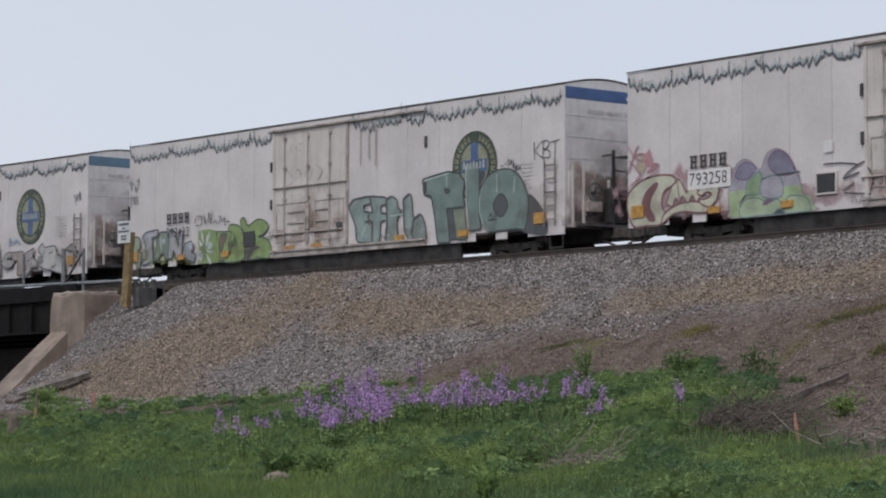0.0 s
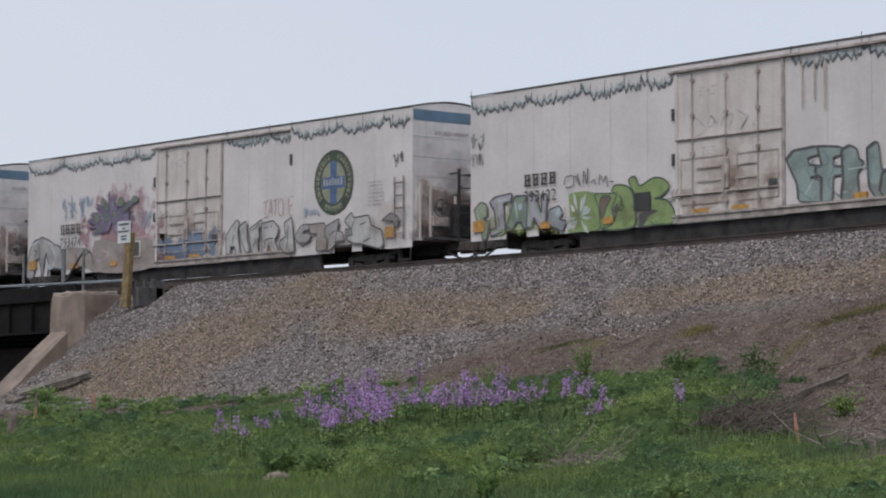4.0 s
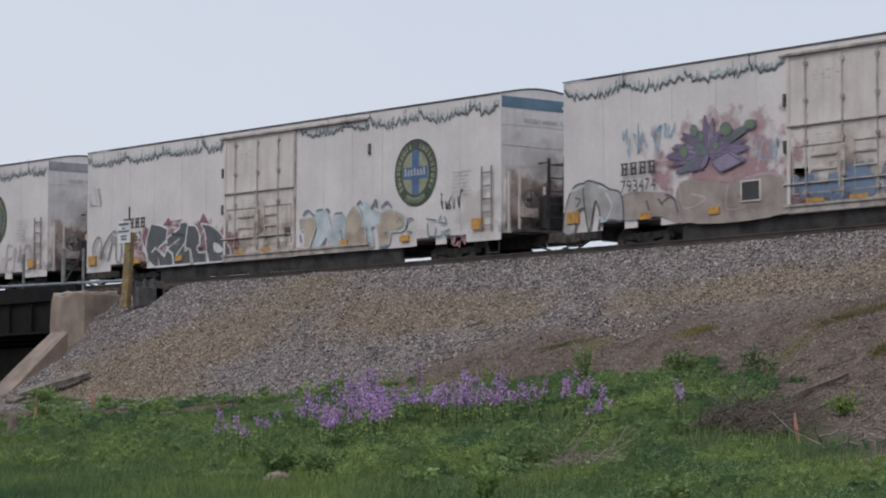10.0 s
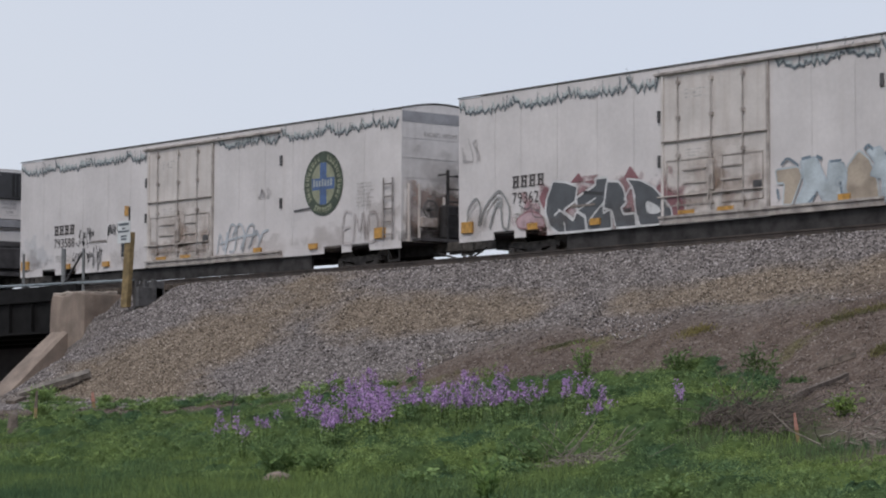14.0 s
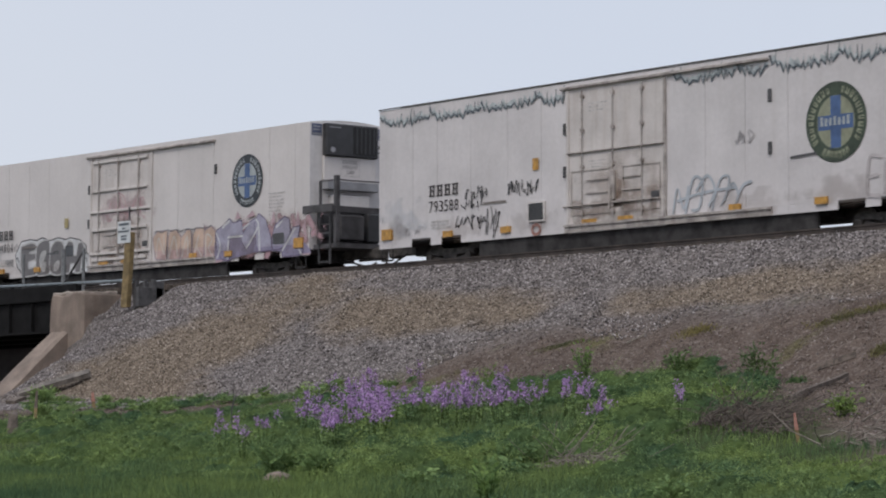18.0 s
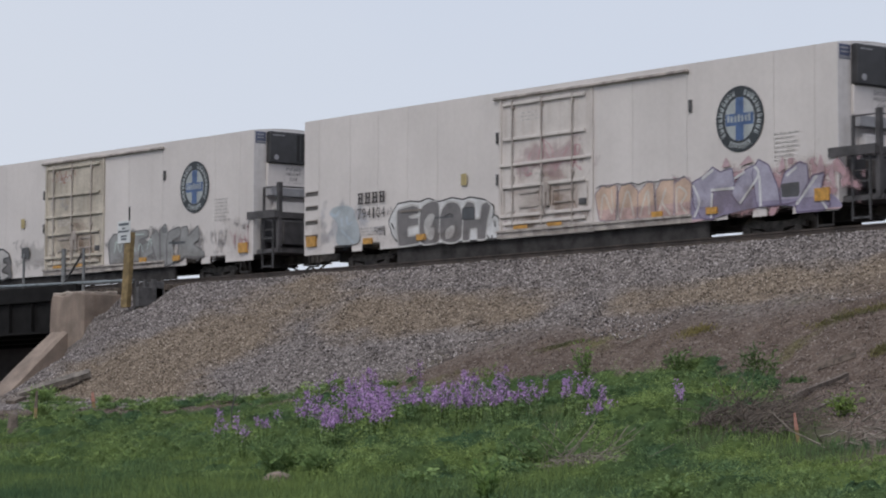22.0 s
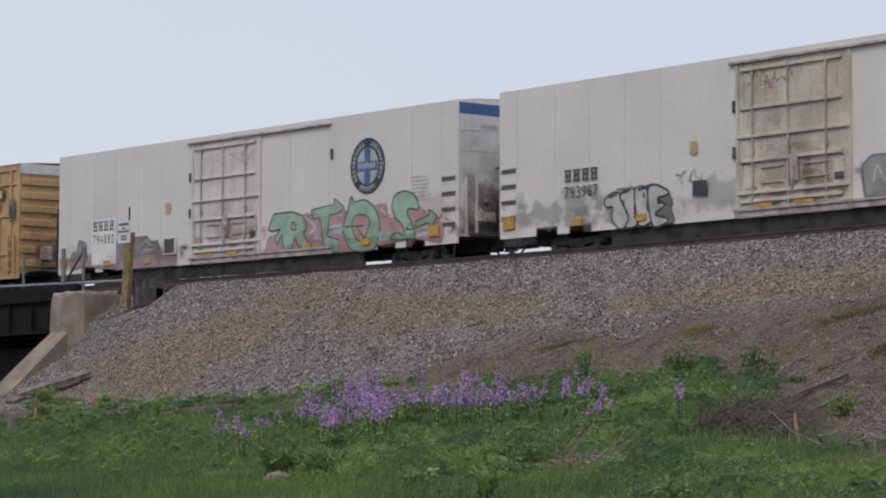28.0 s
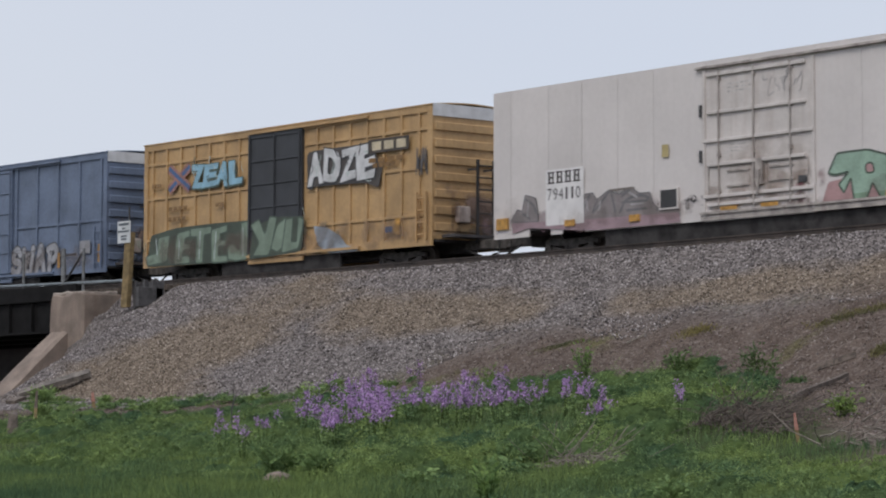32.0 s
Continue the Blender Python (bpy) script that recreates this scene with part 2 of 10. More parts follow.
def build_ground():
    xs = spaced([(-3000, -400, 650), (-400, -120, 40), (-120, -92, 4), (-92, -70, 0.4), (-70, -16, 0.45), (-16, 40, 4), (40, 400, 60), (400, 3000, 650)])
    ys = spaced([(-3000, -300, 675), (-300, 0, 50), (0, 18, 3), (18, 38, 0.5), (38, 45, 0.25), (45, 57, 0.75), (57, 120, 9), (120, 500, 60), (500, 4000, 700)])
    nx, ny = len(xs), len(ys)
    verts = [(x, y, ground_z(x, y)) for y in ys for x in xs]
    faces = [(j * nx + i, j * nx + i + 1, (j + 1) * nx + i + 1, (j + 1) * nx + i) for j in range(ny - 1) for i in range(nx - 1)]
    me = bpy.data.meshes.new("ground")
    me.from_pydata(verts, [], faces)
    for p in me.polygons:
        p.use_smooth = True
    me.materials.append(ground_material())
    return tagged(new("ground", me), "gravel railway bank above a rough grassy slope with bare brown soil", "ground", kind="structure")


# drifts of tan stone on the grey bank: middle, half length along it, half width up it, how far it leans with the slope
TAN_DRIFTS = ((-61.2, 41.3, 3.1, 2.6, 0.8), (-62.6, 39.6, 3.8, 1.0, 0.0), (-52.2, 42.3, 4.2, 0.8, 0.6), (-41.0, 42.55, 3.8, 0.6, 0.8), (-36.5, 42.7, 3.0, 0.6, 0.5), (-59.5, 43.8, 1.2, 0.3, 0.0))


def bank_pattern(n, l, geo):
    """Where the bank's stone is tan rather than grey: slanting drifts half way up, the widest towards the bridge."""
    def math_(op, *vals):
        x = n.new("ShaderNodeMath")
        x.operation = op
        for i, v in enumerate(vals):
            if isinstance(v, (int, float)):
                x.inputs[i].default_value = v
            else:
                l.new(v, x.inputs[i])
        return x.outputs["Value"]

    sep = n.new("ShaderNodeSeparateXYZ")
    l.new(geo.outputs["Position"], sep.inputs[0])
    mp = n.new("ShaderNodeMapping")
    mp.inputs["Scale"].default_value = (0.7, 1.3, 1.3)
    mp.inputs["Rotation"].default_value = (0, 0, 0.35)
    l.new(geo.outputs["Position"], mp.inputs["Vector"])
    t = n.new("ShaderNodeTexNoise")
    t.inputs["Scale"].default_value, t.inputs["Detail"].default_value = 0.5, 9
    t.inputs["Roughness"].default_value = 0.62
    l.new(mp.outputs["Vector"], t.inputs["Vector"])
    drift = None
    for cx, cy, rx, ry, lean in TAN_DRIFTS:
        dy = math_("SUBTRACT", sep.outputs["Y"], cy)
        dx = math_("SUBTRACT", math_("SUBTRACT", sep.outputs["X"], cx), math_("MULTIPLY", dy, lean))
        d = math_("SQRT", math_("ADD", math_("POWER", math_("DIVIDE", dx, rx), 2.0), math_("POWER", math_("DIVIDE", dy, ry), 2.0)))
        near = math_("MAXIMUM", math_("SUBTRACT", 1.35, d), -0.35)
        drift = near if drift is None else math_("MAXIMUM", drift, near)
    f = math_("ADD", math_("MULTIPLY", drift, 1.05), math_("MULTIPLY_ADD", t.outputs["Fac"], 2.6, -1.2))
    r = n.new("ShaderNodeValToRGB")
    r.color_ramp.elements[0].position, r.color_ramp.elements[1].position = -0.0, 0.72
    l.new(f, r.inputs["Fac"])
    return r.outputs["Color"]


def ground_material():
    m = bpy.data.materials.new("bank_gravel_soil_and_turf")
    m.use_nodes = True
    n, l = m.node_tree.nodes, m.node_tree.links
    b = n["Principled BSDF"]
    b.inputs["Roughness"].default_value = 0.95
    b.inputs["Specular IOR Level"].default_value = 0.15
    geo = n.new("ShaderNodeNewGeometry")
    sep = n.new("ShaderNodeSeparateXYZ")
    l.new(geo.outputs["Position"], sep.inputs[0])

    def tex(scale, detail=5, stretch=(1, 1, 1)):
        mp = n.new("ShaderNodeMapping")
        mp.inputs["Scale"].default_value = stretch
        l.new(geo.outputs["Position"], mp.inputs["Vector"])
        t = n.new("ShaderNodeTexNoise")
        t.inputs["Scale"].default_value, t.inputs["Detail"].default_value = scale, detail
        l.new(mp.outputs["Vector"], t.inputs["Vector"])
        return t.outputs["Fac"]

    def ramp(fac, stops):
        r = n.new("ShaderNodeValToRGB")
        while len(r.color_ramp.elements) < len(stops):
            r.color_ramp.elements.new(0.5)
        for e, (p, c) in zip(r.color_ramp.elements, stops):
            e.position, e.color = p, (*c, 1)
        l.new(fac, r.inputs["Fac"])
        return r.outputs["Color"]

    def mix(fac, a, c, blend="MIX"):
        x = n.new("ShaderNodeMix")
        x.data_type, x.blend_type = "RGBA", blend
        for s, v in (("Factor", fac), ("A", a), ("B", c)):
            if isinstance(v, float):
                x.inputs[s].default_value = v
            else:
                l.new(v, x.inputs[s])
        return x.outputs["Result"]

    def math_(op, a, c, d=None):
        x = n.new("ShaderNodeMath")
        x.operation = op
        for i, v in enumerate((a, c, d)):
            if v is None:
                continue
            if isinstance(v, (int, float)):
                x.inputs[i].default_value = v
            else:
                l.new(v, x.inputs[i])
        return x.outputs["Value"]

    vor = n.new("ShaderNodeTexVoronoi")
    vor.inputs["Scale"].default_value = 13
    l.new(geo.outputs["Position"], vor.inputs["Vector"])
    grey = ramp(vor.outputs["Color"], [(0.0, (0.08, 0.07, 0.067)), (0.45, (0.155, 0.136, 0.13)), (1.0, (0.32, 0.285, 0.275))])
    tan = ramp(vor.outputs["Color"], [(0.0, (0.09, 0.07, 0.056)), (0.5, (0.19, 0.15, 0.117)), (1.0, (0.31, 0.255, 0.2))])
    # bands of paler stone run down the bank at a slant
    band = bank_pattern(n, l, geo)
    stone = mix(band, grey, tan)
    soil = ramp(tex(2.5, 8), [(0.3, (0.075, 0.054, 0.045)), (0.7, (0.155, 0.118, 0.098))])
    # small stones lie in the soil, most of them brown, a few pale
    fleck = n.new("ShaderNodeTexVoronoi")
    fleck.inputs["Scale"].default_value = 21
    l.new(geo.outputs["Position"], fleck.inputs["Vector"])
    soil = mix(ramp(fleck.outputs["Color"], [(0.45, (0, 0, 0)), (0.8, (0.8, 0.8, 0.8))]), soil, ramp(fleck.outputs["Color"], [(0.4, (0.09, 0.068, 0.058)), (0.72, (0.165, 0.134, 0.119)), (1.0, (0.31, 0.27, 0.247))]))
    turf = ramp(tex(1.2, 8), [(0.3, (0.035, 0.050, 0.018)), (0.7, (0.07, 0.095, 0.034))])
    # bare soil low on the bank and towards its far side, turf below the toe
    edge = math_("MULTIPLY_ADD", tex(0.35, 6), 3.4, -1.7)
    lower = math_("ADD", math_("MULTIPLY_ADD", sep.outputs["X"], -0.13, sep.outputs["Y"]), math_("MULTIPLY", edge, 0.55))
    lower = math_("ADD", lower, math_("MULTIPLY", math_("MAXIMUM", math_("SUBTRACT", -50.0, sep.outputs["X"]), 0.0), 0.25))
    scarp = math_("MAXIMUM", math_("SUBTRACT", 1.0, math_("MULTIPLY", math_("ABSOLUTE", math_("ADD", sep.outputs["X"], 46.2), 0.0), 0.25)), 0.0)
    lower = math_("SUBTRACT", lower, math_("MULTIPLY", scarp, 0.3))
    lower = math_("SUBTRACT", lower, math_("MULTIPLY", math_("MINIMUM", math_("MAXIMUM", math_("MULTIPLY_ADD", sep.outputs["X"], 0.333, 17.0), 0.0), 1.0), 0.55))
    soil_f = ramp(math_("MULTIPLY_ADD", lower, 0.8, -36.7), [(0.0, (1, 1, 1)), (1.0, (0, 0, 0))])
    moss = ramp(tex(0.7, 5), [(0.60, (0, 0, 0)), (0.70, (0.75, 0.75, 0.75))])
    soil = mix(moss, soil, ramp(tex(9, 4), [(0.3, (0.07, 0.07, 0.025)), (0.7, (0.15, 0.14, 0.05))]))
    col = mix(soil_f, stone, soil)
    rim = math_("MINIMUM", math_("MULTIPLY_ADD", sep.outputs["X"], -0.85, 6.5), math_("MULTIPLY_ADD", sep.outputs["X"], 0.42, 59.0))
    rim = math_("MINIMUM", rim, 38.8)
    over = math_("SUBTRACT", math_("ADD", sep.outputs["Y"], math_("MULTIPLY", edge, 0.5)), rim)
    turf_f = ramp(math_("MULTIPLY_ADD", over, 0.9, 0.5), [(0.0, (1, 1, 1)), (1.0, (0, 0, 0))])
    col = mix(turf_f, col, turf)
    col = mix(0.35, col, ramp(tex(30, 3), [(0.3, (0.5, 0.5, 0.5)), (0.7, (1, 1, 1))]), "MULTIPLY")
    l.new(col, b.inputs["Base Color"])
    bn = n.new("ShaderNodeBump")
    bn.inputs["Strength"].default_value, bn.inputs["Distance"].default_value = 0.8, 0.04
    l.new(vor.outputs["Distance"], bn.inputs["Height"])
    l.new(bn.outputs["Normal"], b.inputs["Normal"])
    return m


build_ground()


# ---- the two tracks ----
M_RAIL = material("brown_rail_steel", (0.075, 0.058, 0.05), 0.55, 0.4, vary=0.2, scale=3)
M_TIE = material("weathered_tie_wood", (0.10, 0.08, 0.065), 0.9, vary=0.25, scale=6, random_ob=0.25)


def build_track(name, yc, label):
    track = tagged(new(name), label, "railway track", "railway tracks")
    for side in (-0.755, 0.755):
        bm = bmnew()
        xs = [-400, -250, -160, *range(-130, 61, 5), 120, 300]
        prof = [(-0.075, -0.18), (0.075, -0.18), (0.075, -0.165), (0.012, -0.14), (0.012, -0.05), (0.036, -0.04), (0.036, 0.0), (-0.036, 0.0), (-0.036, -0.04), (-0.012, -0.05), (-0.012, -0.14), (-0.075, -0.165)]
        rings = [[bm.verts.new((x, yc + side + p, track_z(x) + q)) for p, q in prof] for x in xs]
        for a, b in zip(rings, rings[1:]):
            for i in range(len(prof)):
                bm.faces.new((a[i], a[(i + 1) % 12], b[(i + 1) % 12], b[i]))
        bmesh.ops.recalc_face_normals(bm, faces=bm.faces)
        part("rail", bm, M_RAIL, track)
    bm = bmnew()
    box(bm, -0.115, 0.115, -1.3, 1.3, -0.18, 0, bevel=0.015)
    tie = mesh_of("tie", bm, M_TIE)
    for i in range(150):
        x = -92 + 0.56 * i
        if -88.5 < x < -73.5:
            continue
        t = part_of_mesh("tie", tie, track)
        t.location = (x + random.uniform(-0.03, 0.03), yc + random.uniform(-0.04, 0.04), track_z(x) - 0.182)
    return track


build_track("railway_track", NEAR_Y, "empty rusty railway track on grey ballast")
build_track("railway_track", TRACK_Y, "railway track under the passing freight train")


# ---- the freight train ----
# In a car's own space x runs along the track, y = -1.59 is the near side, z = 0 the rail head. u below is counted from the body's rear end.
HALF = 1.59
REEFER = 22.37


def glyph(text, grow=0.0):
    """Flat mesh of a text in the built-in font, as vertices and faces."""
    key = (text, grow)
    if key not in GLYPHS:
        cu = bpy.data.curves.new("lettering", "FONT")
        cu.body, cu.offset, cu.resolution_u = text, grow, 3
        ob = bpy.data.objects.new("lettering", cu)
        scene.collection.objects.link(ob)
        dg = bpy.context.evaluated_depsgraph_get()
        me = bpy.data.meshes.new_from_object(ob.evaluated_get(dg))
        GLYPHS[key] = ([tuple(v.co) for v in me.vertices], [tuple(p.vertices) for p in me.polygons])
        bpy.data.meshes.remove(me)
        bpy.data.objects.remove(ob)
        bpy.data.curves.remove(cu)
    return GLYPHS[key]


GLYPHS = {}
for g in (-0.03, 0.0, 0.025, 0.05, 0.055, 0.085, 0.088, 0.118, 0.145):
    for ch in "ABCDEFGHIKLMNOPQRSTUWYZ":
        glyph(ch, g)
for word in (*"0123456789", "EXCEED", "HEIGHT", "CAR"):
    glyph(word)


def add_glyph(bm, text, x0, x1, z0, z1, y, grow=0.0, index=0, shear=0.0, turn=0.0, fit=0.0, taper=0.0, wobble=0.0, move=(0, 0)):
    """Fit a text into the rectangle x0..x1, z0..z1 of a car's side. The measure of the fit is the glyph grown by fit."""
    ref = glyph(text, fit)[0]
    verts, faces = glyph(text, grow)
    if not ref:
        return
    ax, bx = min(v[0] for v in ref), max(v[0] for v in ref)
    az, bz = min(v[1] for v in ref), max(v[1] for v in ref)
    sx, sz = (x1 - x0) / max(1e-6, bx - ax), (z1 - z0) / max(1e-6, bz - az)
    cx, cz = (x0 + x1) / 2, (z0 + z1) / 2
    made = []
    c, s = math.cos(radians(turn)), math.sin(radians(turn))
    for v in verts:
        px, pz = x0 + (v[0] - ax) * sx - cx, z0 + (v[1] - az) * sz - cz
        px *= 1 + taper * pz / max(0.1, z1 - z0)
        px += shear * pz
        if wobble:
            k = wobble * (z1 - z0)
            px, pz = px + k * math.sin(5.1 * (pz + cz) + 2 * cx), pz + k * math.sin(4.3 * (px + cx) + cz)
        px, pz = px + move[0], pz + move[1]
        px, pz = px * c - pz * s, px * s + pz * c
        made.append(bm.verts.new((cx + px, y, cz + pz)))
    for q in faces:
        try:
            f = bm.faces.new([made[i] for i in q])
        except ValueError:
            continue
        f.material_index = index
        f.normal_update()
        if f.normal.y > 0:
            f.normal_flip()


def text_part(parent, name, text, u0, u1, v0, v1, mat, label="", y=-HALF - 0.022):
    bm = bmnew()
    add_glyph(bm, text, u0, u1, v0, v1, y)
    return part(name, bm, mat, parent, label)


def bars(bm, u0, u1, v0, v1, rows, y, rng, fill=0.55):
    """Rows of small plain bars in place of writing too small to read."""
    h = (v1 - v0) / rows
    for r in range(rows):
        u = u0
        end = u1 - rng.random() * 0.25 * (u1 - u0)
        while u < end:
            w = min(end - u, rng.uniform(0.12, 0.3) * (u1 - u0))
            poly(bm, [(u, v1 - (r + fill) * h), (u + w, v1 - (r + fill) * h), (u + w, v1 - r * h), (u, v1 - r * h)], y)
            u += w + 0.04 * (u1 - u0)


def icicles(parent, x0, x1, rng):
    """The painted fringe of icicles under the eaves: a pale upper band and a dark jagged lower edge."""
    pale, dark = bmnew(), bmnew()
    y = -HALF - 0.018
    length = 2.37
    x = x0
    top = 4.90
    while x < x1 - 0.3:
        end = min(x + length, x1)
        pts = []
        u = x
        k = 0
        while u < end - 0.02:
            a = (u - x) / length
            low = 4.80 - 0.30 * math.sin(min(1, a * 3.2) * math.pi / 2) + 0.13 * a
            drop = rng.uniform(0.02, 0.17) if k % 2 else rng.uniform(-0.11, 0.0)
            pts.append((u, low - drop))
            u += rng.choice((0.05, 0.08, 0.12, 0.17))
            k += 1
        pts.append((end, 4.66))
        for (a0, b0), (a1, b1) in zip(pts, pts[1:]):
            poly(pale, [(a0, b0), (a1, b1), (a1, min(4.95, b1 + rng.uniform(0.06, 0.22))), (a0, min(4.95, b0 + rng.uniform(0.06, 0.22)))], y)
        ribbon(dark, pts, 0.075, y - 0.004)
        for _ in range(9):
            p = rng.choice(pts)
            ribbon(dark, [(p[0], p[1]), (p[0] + rng.uniform(-0.02, 0.04), p[1] + rng.uniform(0.12, 0.32))], 0.022, y - 0.004)
        x = end
    tagged(part("icicle_paint", pale, M_ICE, parent, "pale blue painted icicle fringe"), kind="stuff")
    tagged(part("icicle_outline", dark, M_ICEDARK, parent, "dark slate jagged outline of the icicle fringe"), kind="stuff")


def logo(parent, u, v, r, ring):
    y = -HALF - 0.018
    disc = [(u + r * math.cos(a), v + r * math.sin(a)) for a in [math.pi * i / 24 for i in range(48)]]
    bm = bmnew()
    poly(bm, disc, y)
    badge = part("emblem", bm, ring, parent, "round dark railway emblem with a blue cross")
    bm = bmnew()
    poly(bm, [(u + 0.62 * r * math.cos(a), v + 0.66 * r * math.sin(a)) for a in [math.pi * i / 24 for i in range(48)]], y - 0.004)
    part("emblem_field", bm, M_LOGOPALE if ring is M_BLACKRING else M_LOGOYELLOW, badge)
    bm = bmnew()
    poly(bm, [(u - 0.17 * r, v - 0.65 * r), (u + 0.17 * r, v - 0.65 * r), (u + 0.17 * r, v + 0.65 * r), (u - 0.17 * r, v + 0.65 * r)], y - 0.008)
    part("cross_upright", bm, M_LOGOBLUE, badge)
    bm = bmnew()
    poly(bm, [(u - 0.58 * r, v - 0.19 * r), (u + 0.58 * r, v - 0.19 * r), (u + 0.58 * r, v + 0.17 * r), (u - 0.58 * r, v + 0.17 * r)], y - 0.012)
    part("cross_arm", bm, M_LOGOBLUE, badge)
    pale = M_LOGOPALE if ring is M_BLACKRING else M_LOGOYELLOW
    for i in range(7):
        a = u - 0.5 * r + i * 0.145 * r
        bm = bmnew()
        poly(bm, [(a, v - 0.09 * r), (a + 0.085 * r, v - 0.09 * r), (a + 0.085 * r, v + (0.1 if i % 3 else 0.14) * r), (a, v + (0.1 if i % 3 else 0.14) * r)], y - 0.016)
        part("cross_bar", bm, M_LOGOPALE, badge)
    # plain marks round the ring in place of its words
    turns = [(radians(-145 - i * 11.8), 0.045 + 0.016 * (i * 5 % 3) / 2) for i in range(22) if i not in (10, 11)] + [(radians(-118 + i * 9.3), 0.045) for i in range(7)]
    for k, (a, w) in enumerate(turns):
        out, side = Vector((math.cos(a), math.sin(a))), Vector((-math.sin(a), math.cos(a)))
        tall = 0.9 if k % 4 else 0.93
        bm = bmnew()
        poly(bm, [(u + r * (q * out.x + p * w * side.x), v + r * (q * out.y + p * w * side.y)) for q, p in ((0.735, -1), (tall, -1), (tall, -0.35), (0.80, -0.35), (0.80, 0.35), (tall, 0.35), (tall, 1), (0.735, 1))], y - 0.004)
        part("emblem_bar", bm, pale, badge)


def wheel_mesh():
    bm = bmnew()
    for s in (-1, 1):
        rod(bm, (0, s * 0.70, 0), (0, s * 0.835, 0), 0.457, 28)
        rod(bm, (0, s * 0.68, 0), (0, s * 0.70, 0), 0.485, 28)
        rod(bm, (0, s * 0.835, 0), (0, s * 0.845, 0), 0.30, 20)
    rod(bm, (0, -1.0, 0), (0, 1.0, 0), 0.08, 12)
    return mesh_of("wheelset", bm, M_STEEL)


WHEEL = wheel_mesh()
WHEELSETS = []


def truck_frame_mesh():
    bm = bmnew()
    for s in (-1, 1):
        y0, y1 = sorted((s * 0.93, s * 1.06))
        # bolster part, two arms that slope to the journals, and the journal boxes
        box(bm, -0.30, 0.30, y0, y1, 0.28, 0.72, bevel=0.02)
        for d in (-1, 1):
            pts = [(d * 0.28, 0.70), (d * 0.28, 0.52), (d * 0.95, 0.58), (d * 1.10, 0.52), (d * 1.10, 0.66), (d * 0.75, 0.74)]
            lo = [bm.verts.new((p[0], y0, p[1])) for p in pts]
            hi = [bm.verts.new((p[0], y1, p[1])) for p in pts]
            bm.faces.new(lo)
            bm.faces.new(hi)
            for i in range(6):
                bm.faces.new((lo[i], lo[(i + 1) % 6], hi[(i + 1) % 6], hi[i]))
            pts = [(d * 0.28, 0.42), (d * 0.28, 0.28), (d * 0.95, 0.46), (d * 0.95, 0.58)]
            lo = [bm.verts.new((p[0], y0 + 0.01, p[1])) for p in pts]
            hi = [bm.verts.new((p[0], y1 - 0.01, p[1])) for p in pts]
            bm.faces.new(lo)
            bm.faces.new(hi)
            for i in range(4):
                bm.faces.new((lo[i], lo[(i + 1) % 4], hi[(i + 1) % 4], hi[i]))
            box(bm, d * 0.9 - 0.13, d * 0.9 + 0.13, s * 1.06 if s > 0 else s * 1.14, s * 1.14 if s > 0 else s * 1.06, 0.36, 0.58, bevel=0.02)
        for k in (-0.18, 0, 0.18):
            rod(bm, (k, s * 1.0, 0.30), (k, s * 1.0, 0.55), 0.07, 10)
    box(bm, -0.22, 0.22, -0.93, 0.93, 0.42, 0.72)
    bmesh.ops.recalc_face_normals(bm, faces=bm.faces)
    return mesh_of("truck_frame", bm, M_TRUCK)


TRUCK = truck_frame_mesh()


def trucks(car, centres):
    for c in centres:
        f = part_of_mesh("truck_frame", TRUCK, car, "dusty dark cast steel bogie frame")
        f.location = (c, 0, 0)
        for d in (-0.9, 0.9):
            w = part_of_mesh("wheelset", WHEEL, car)
            w.location = (c + d, 0, 0.457)
            WHEELSETS.append((w, c + d))


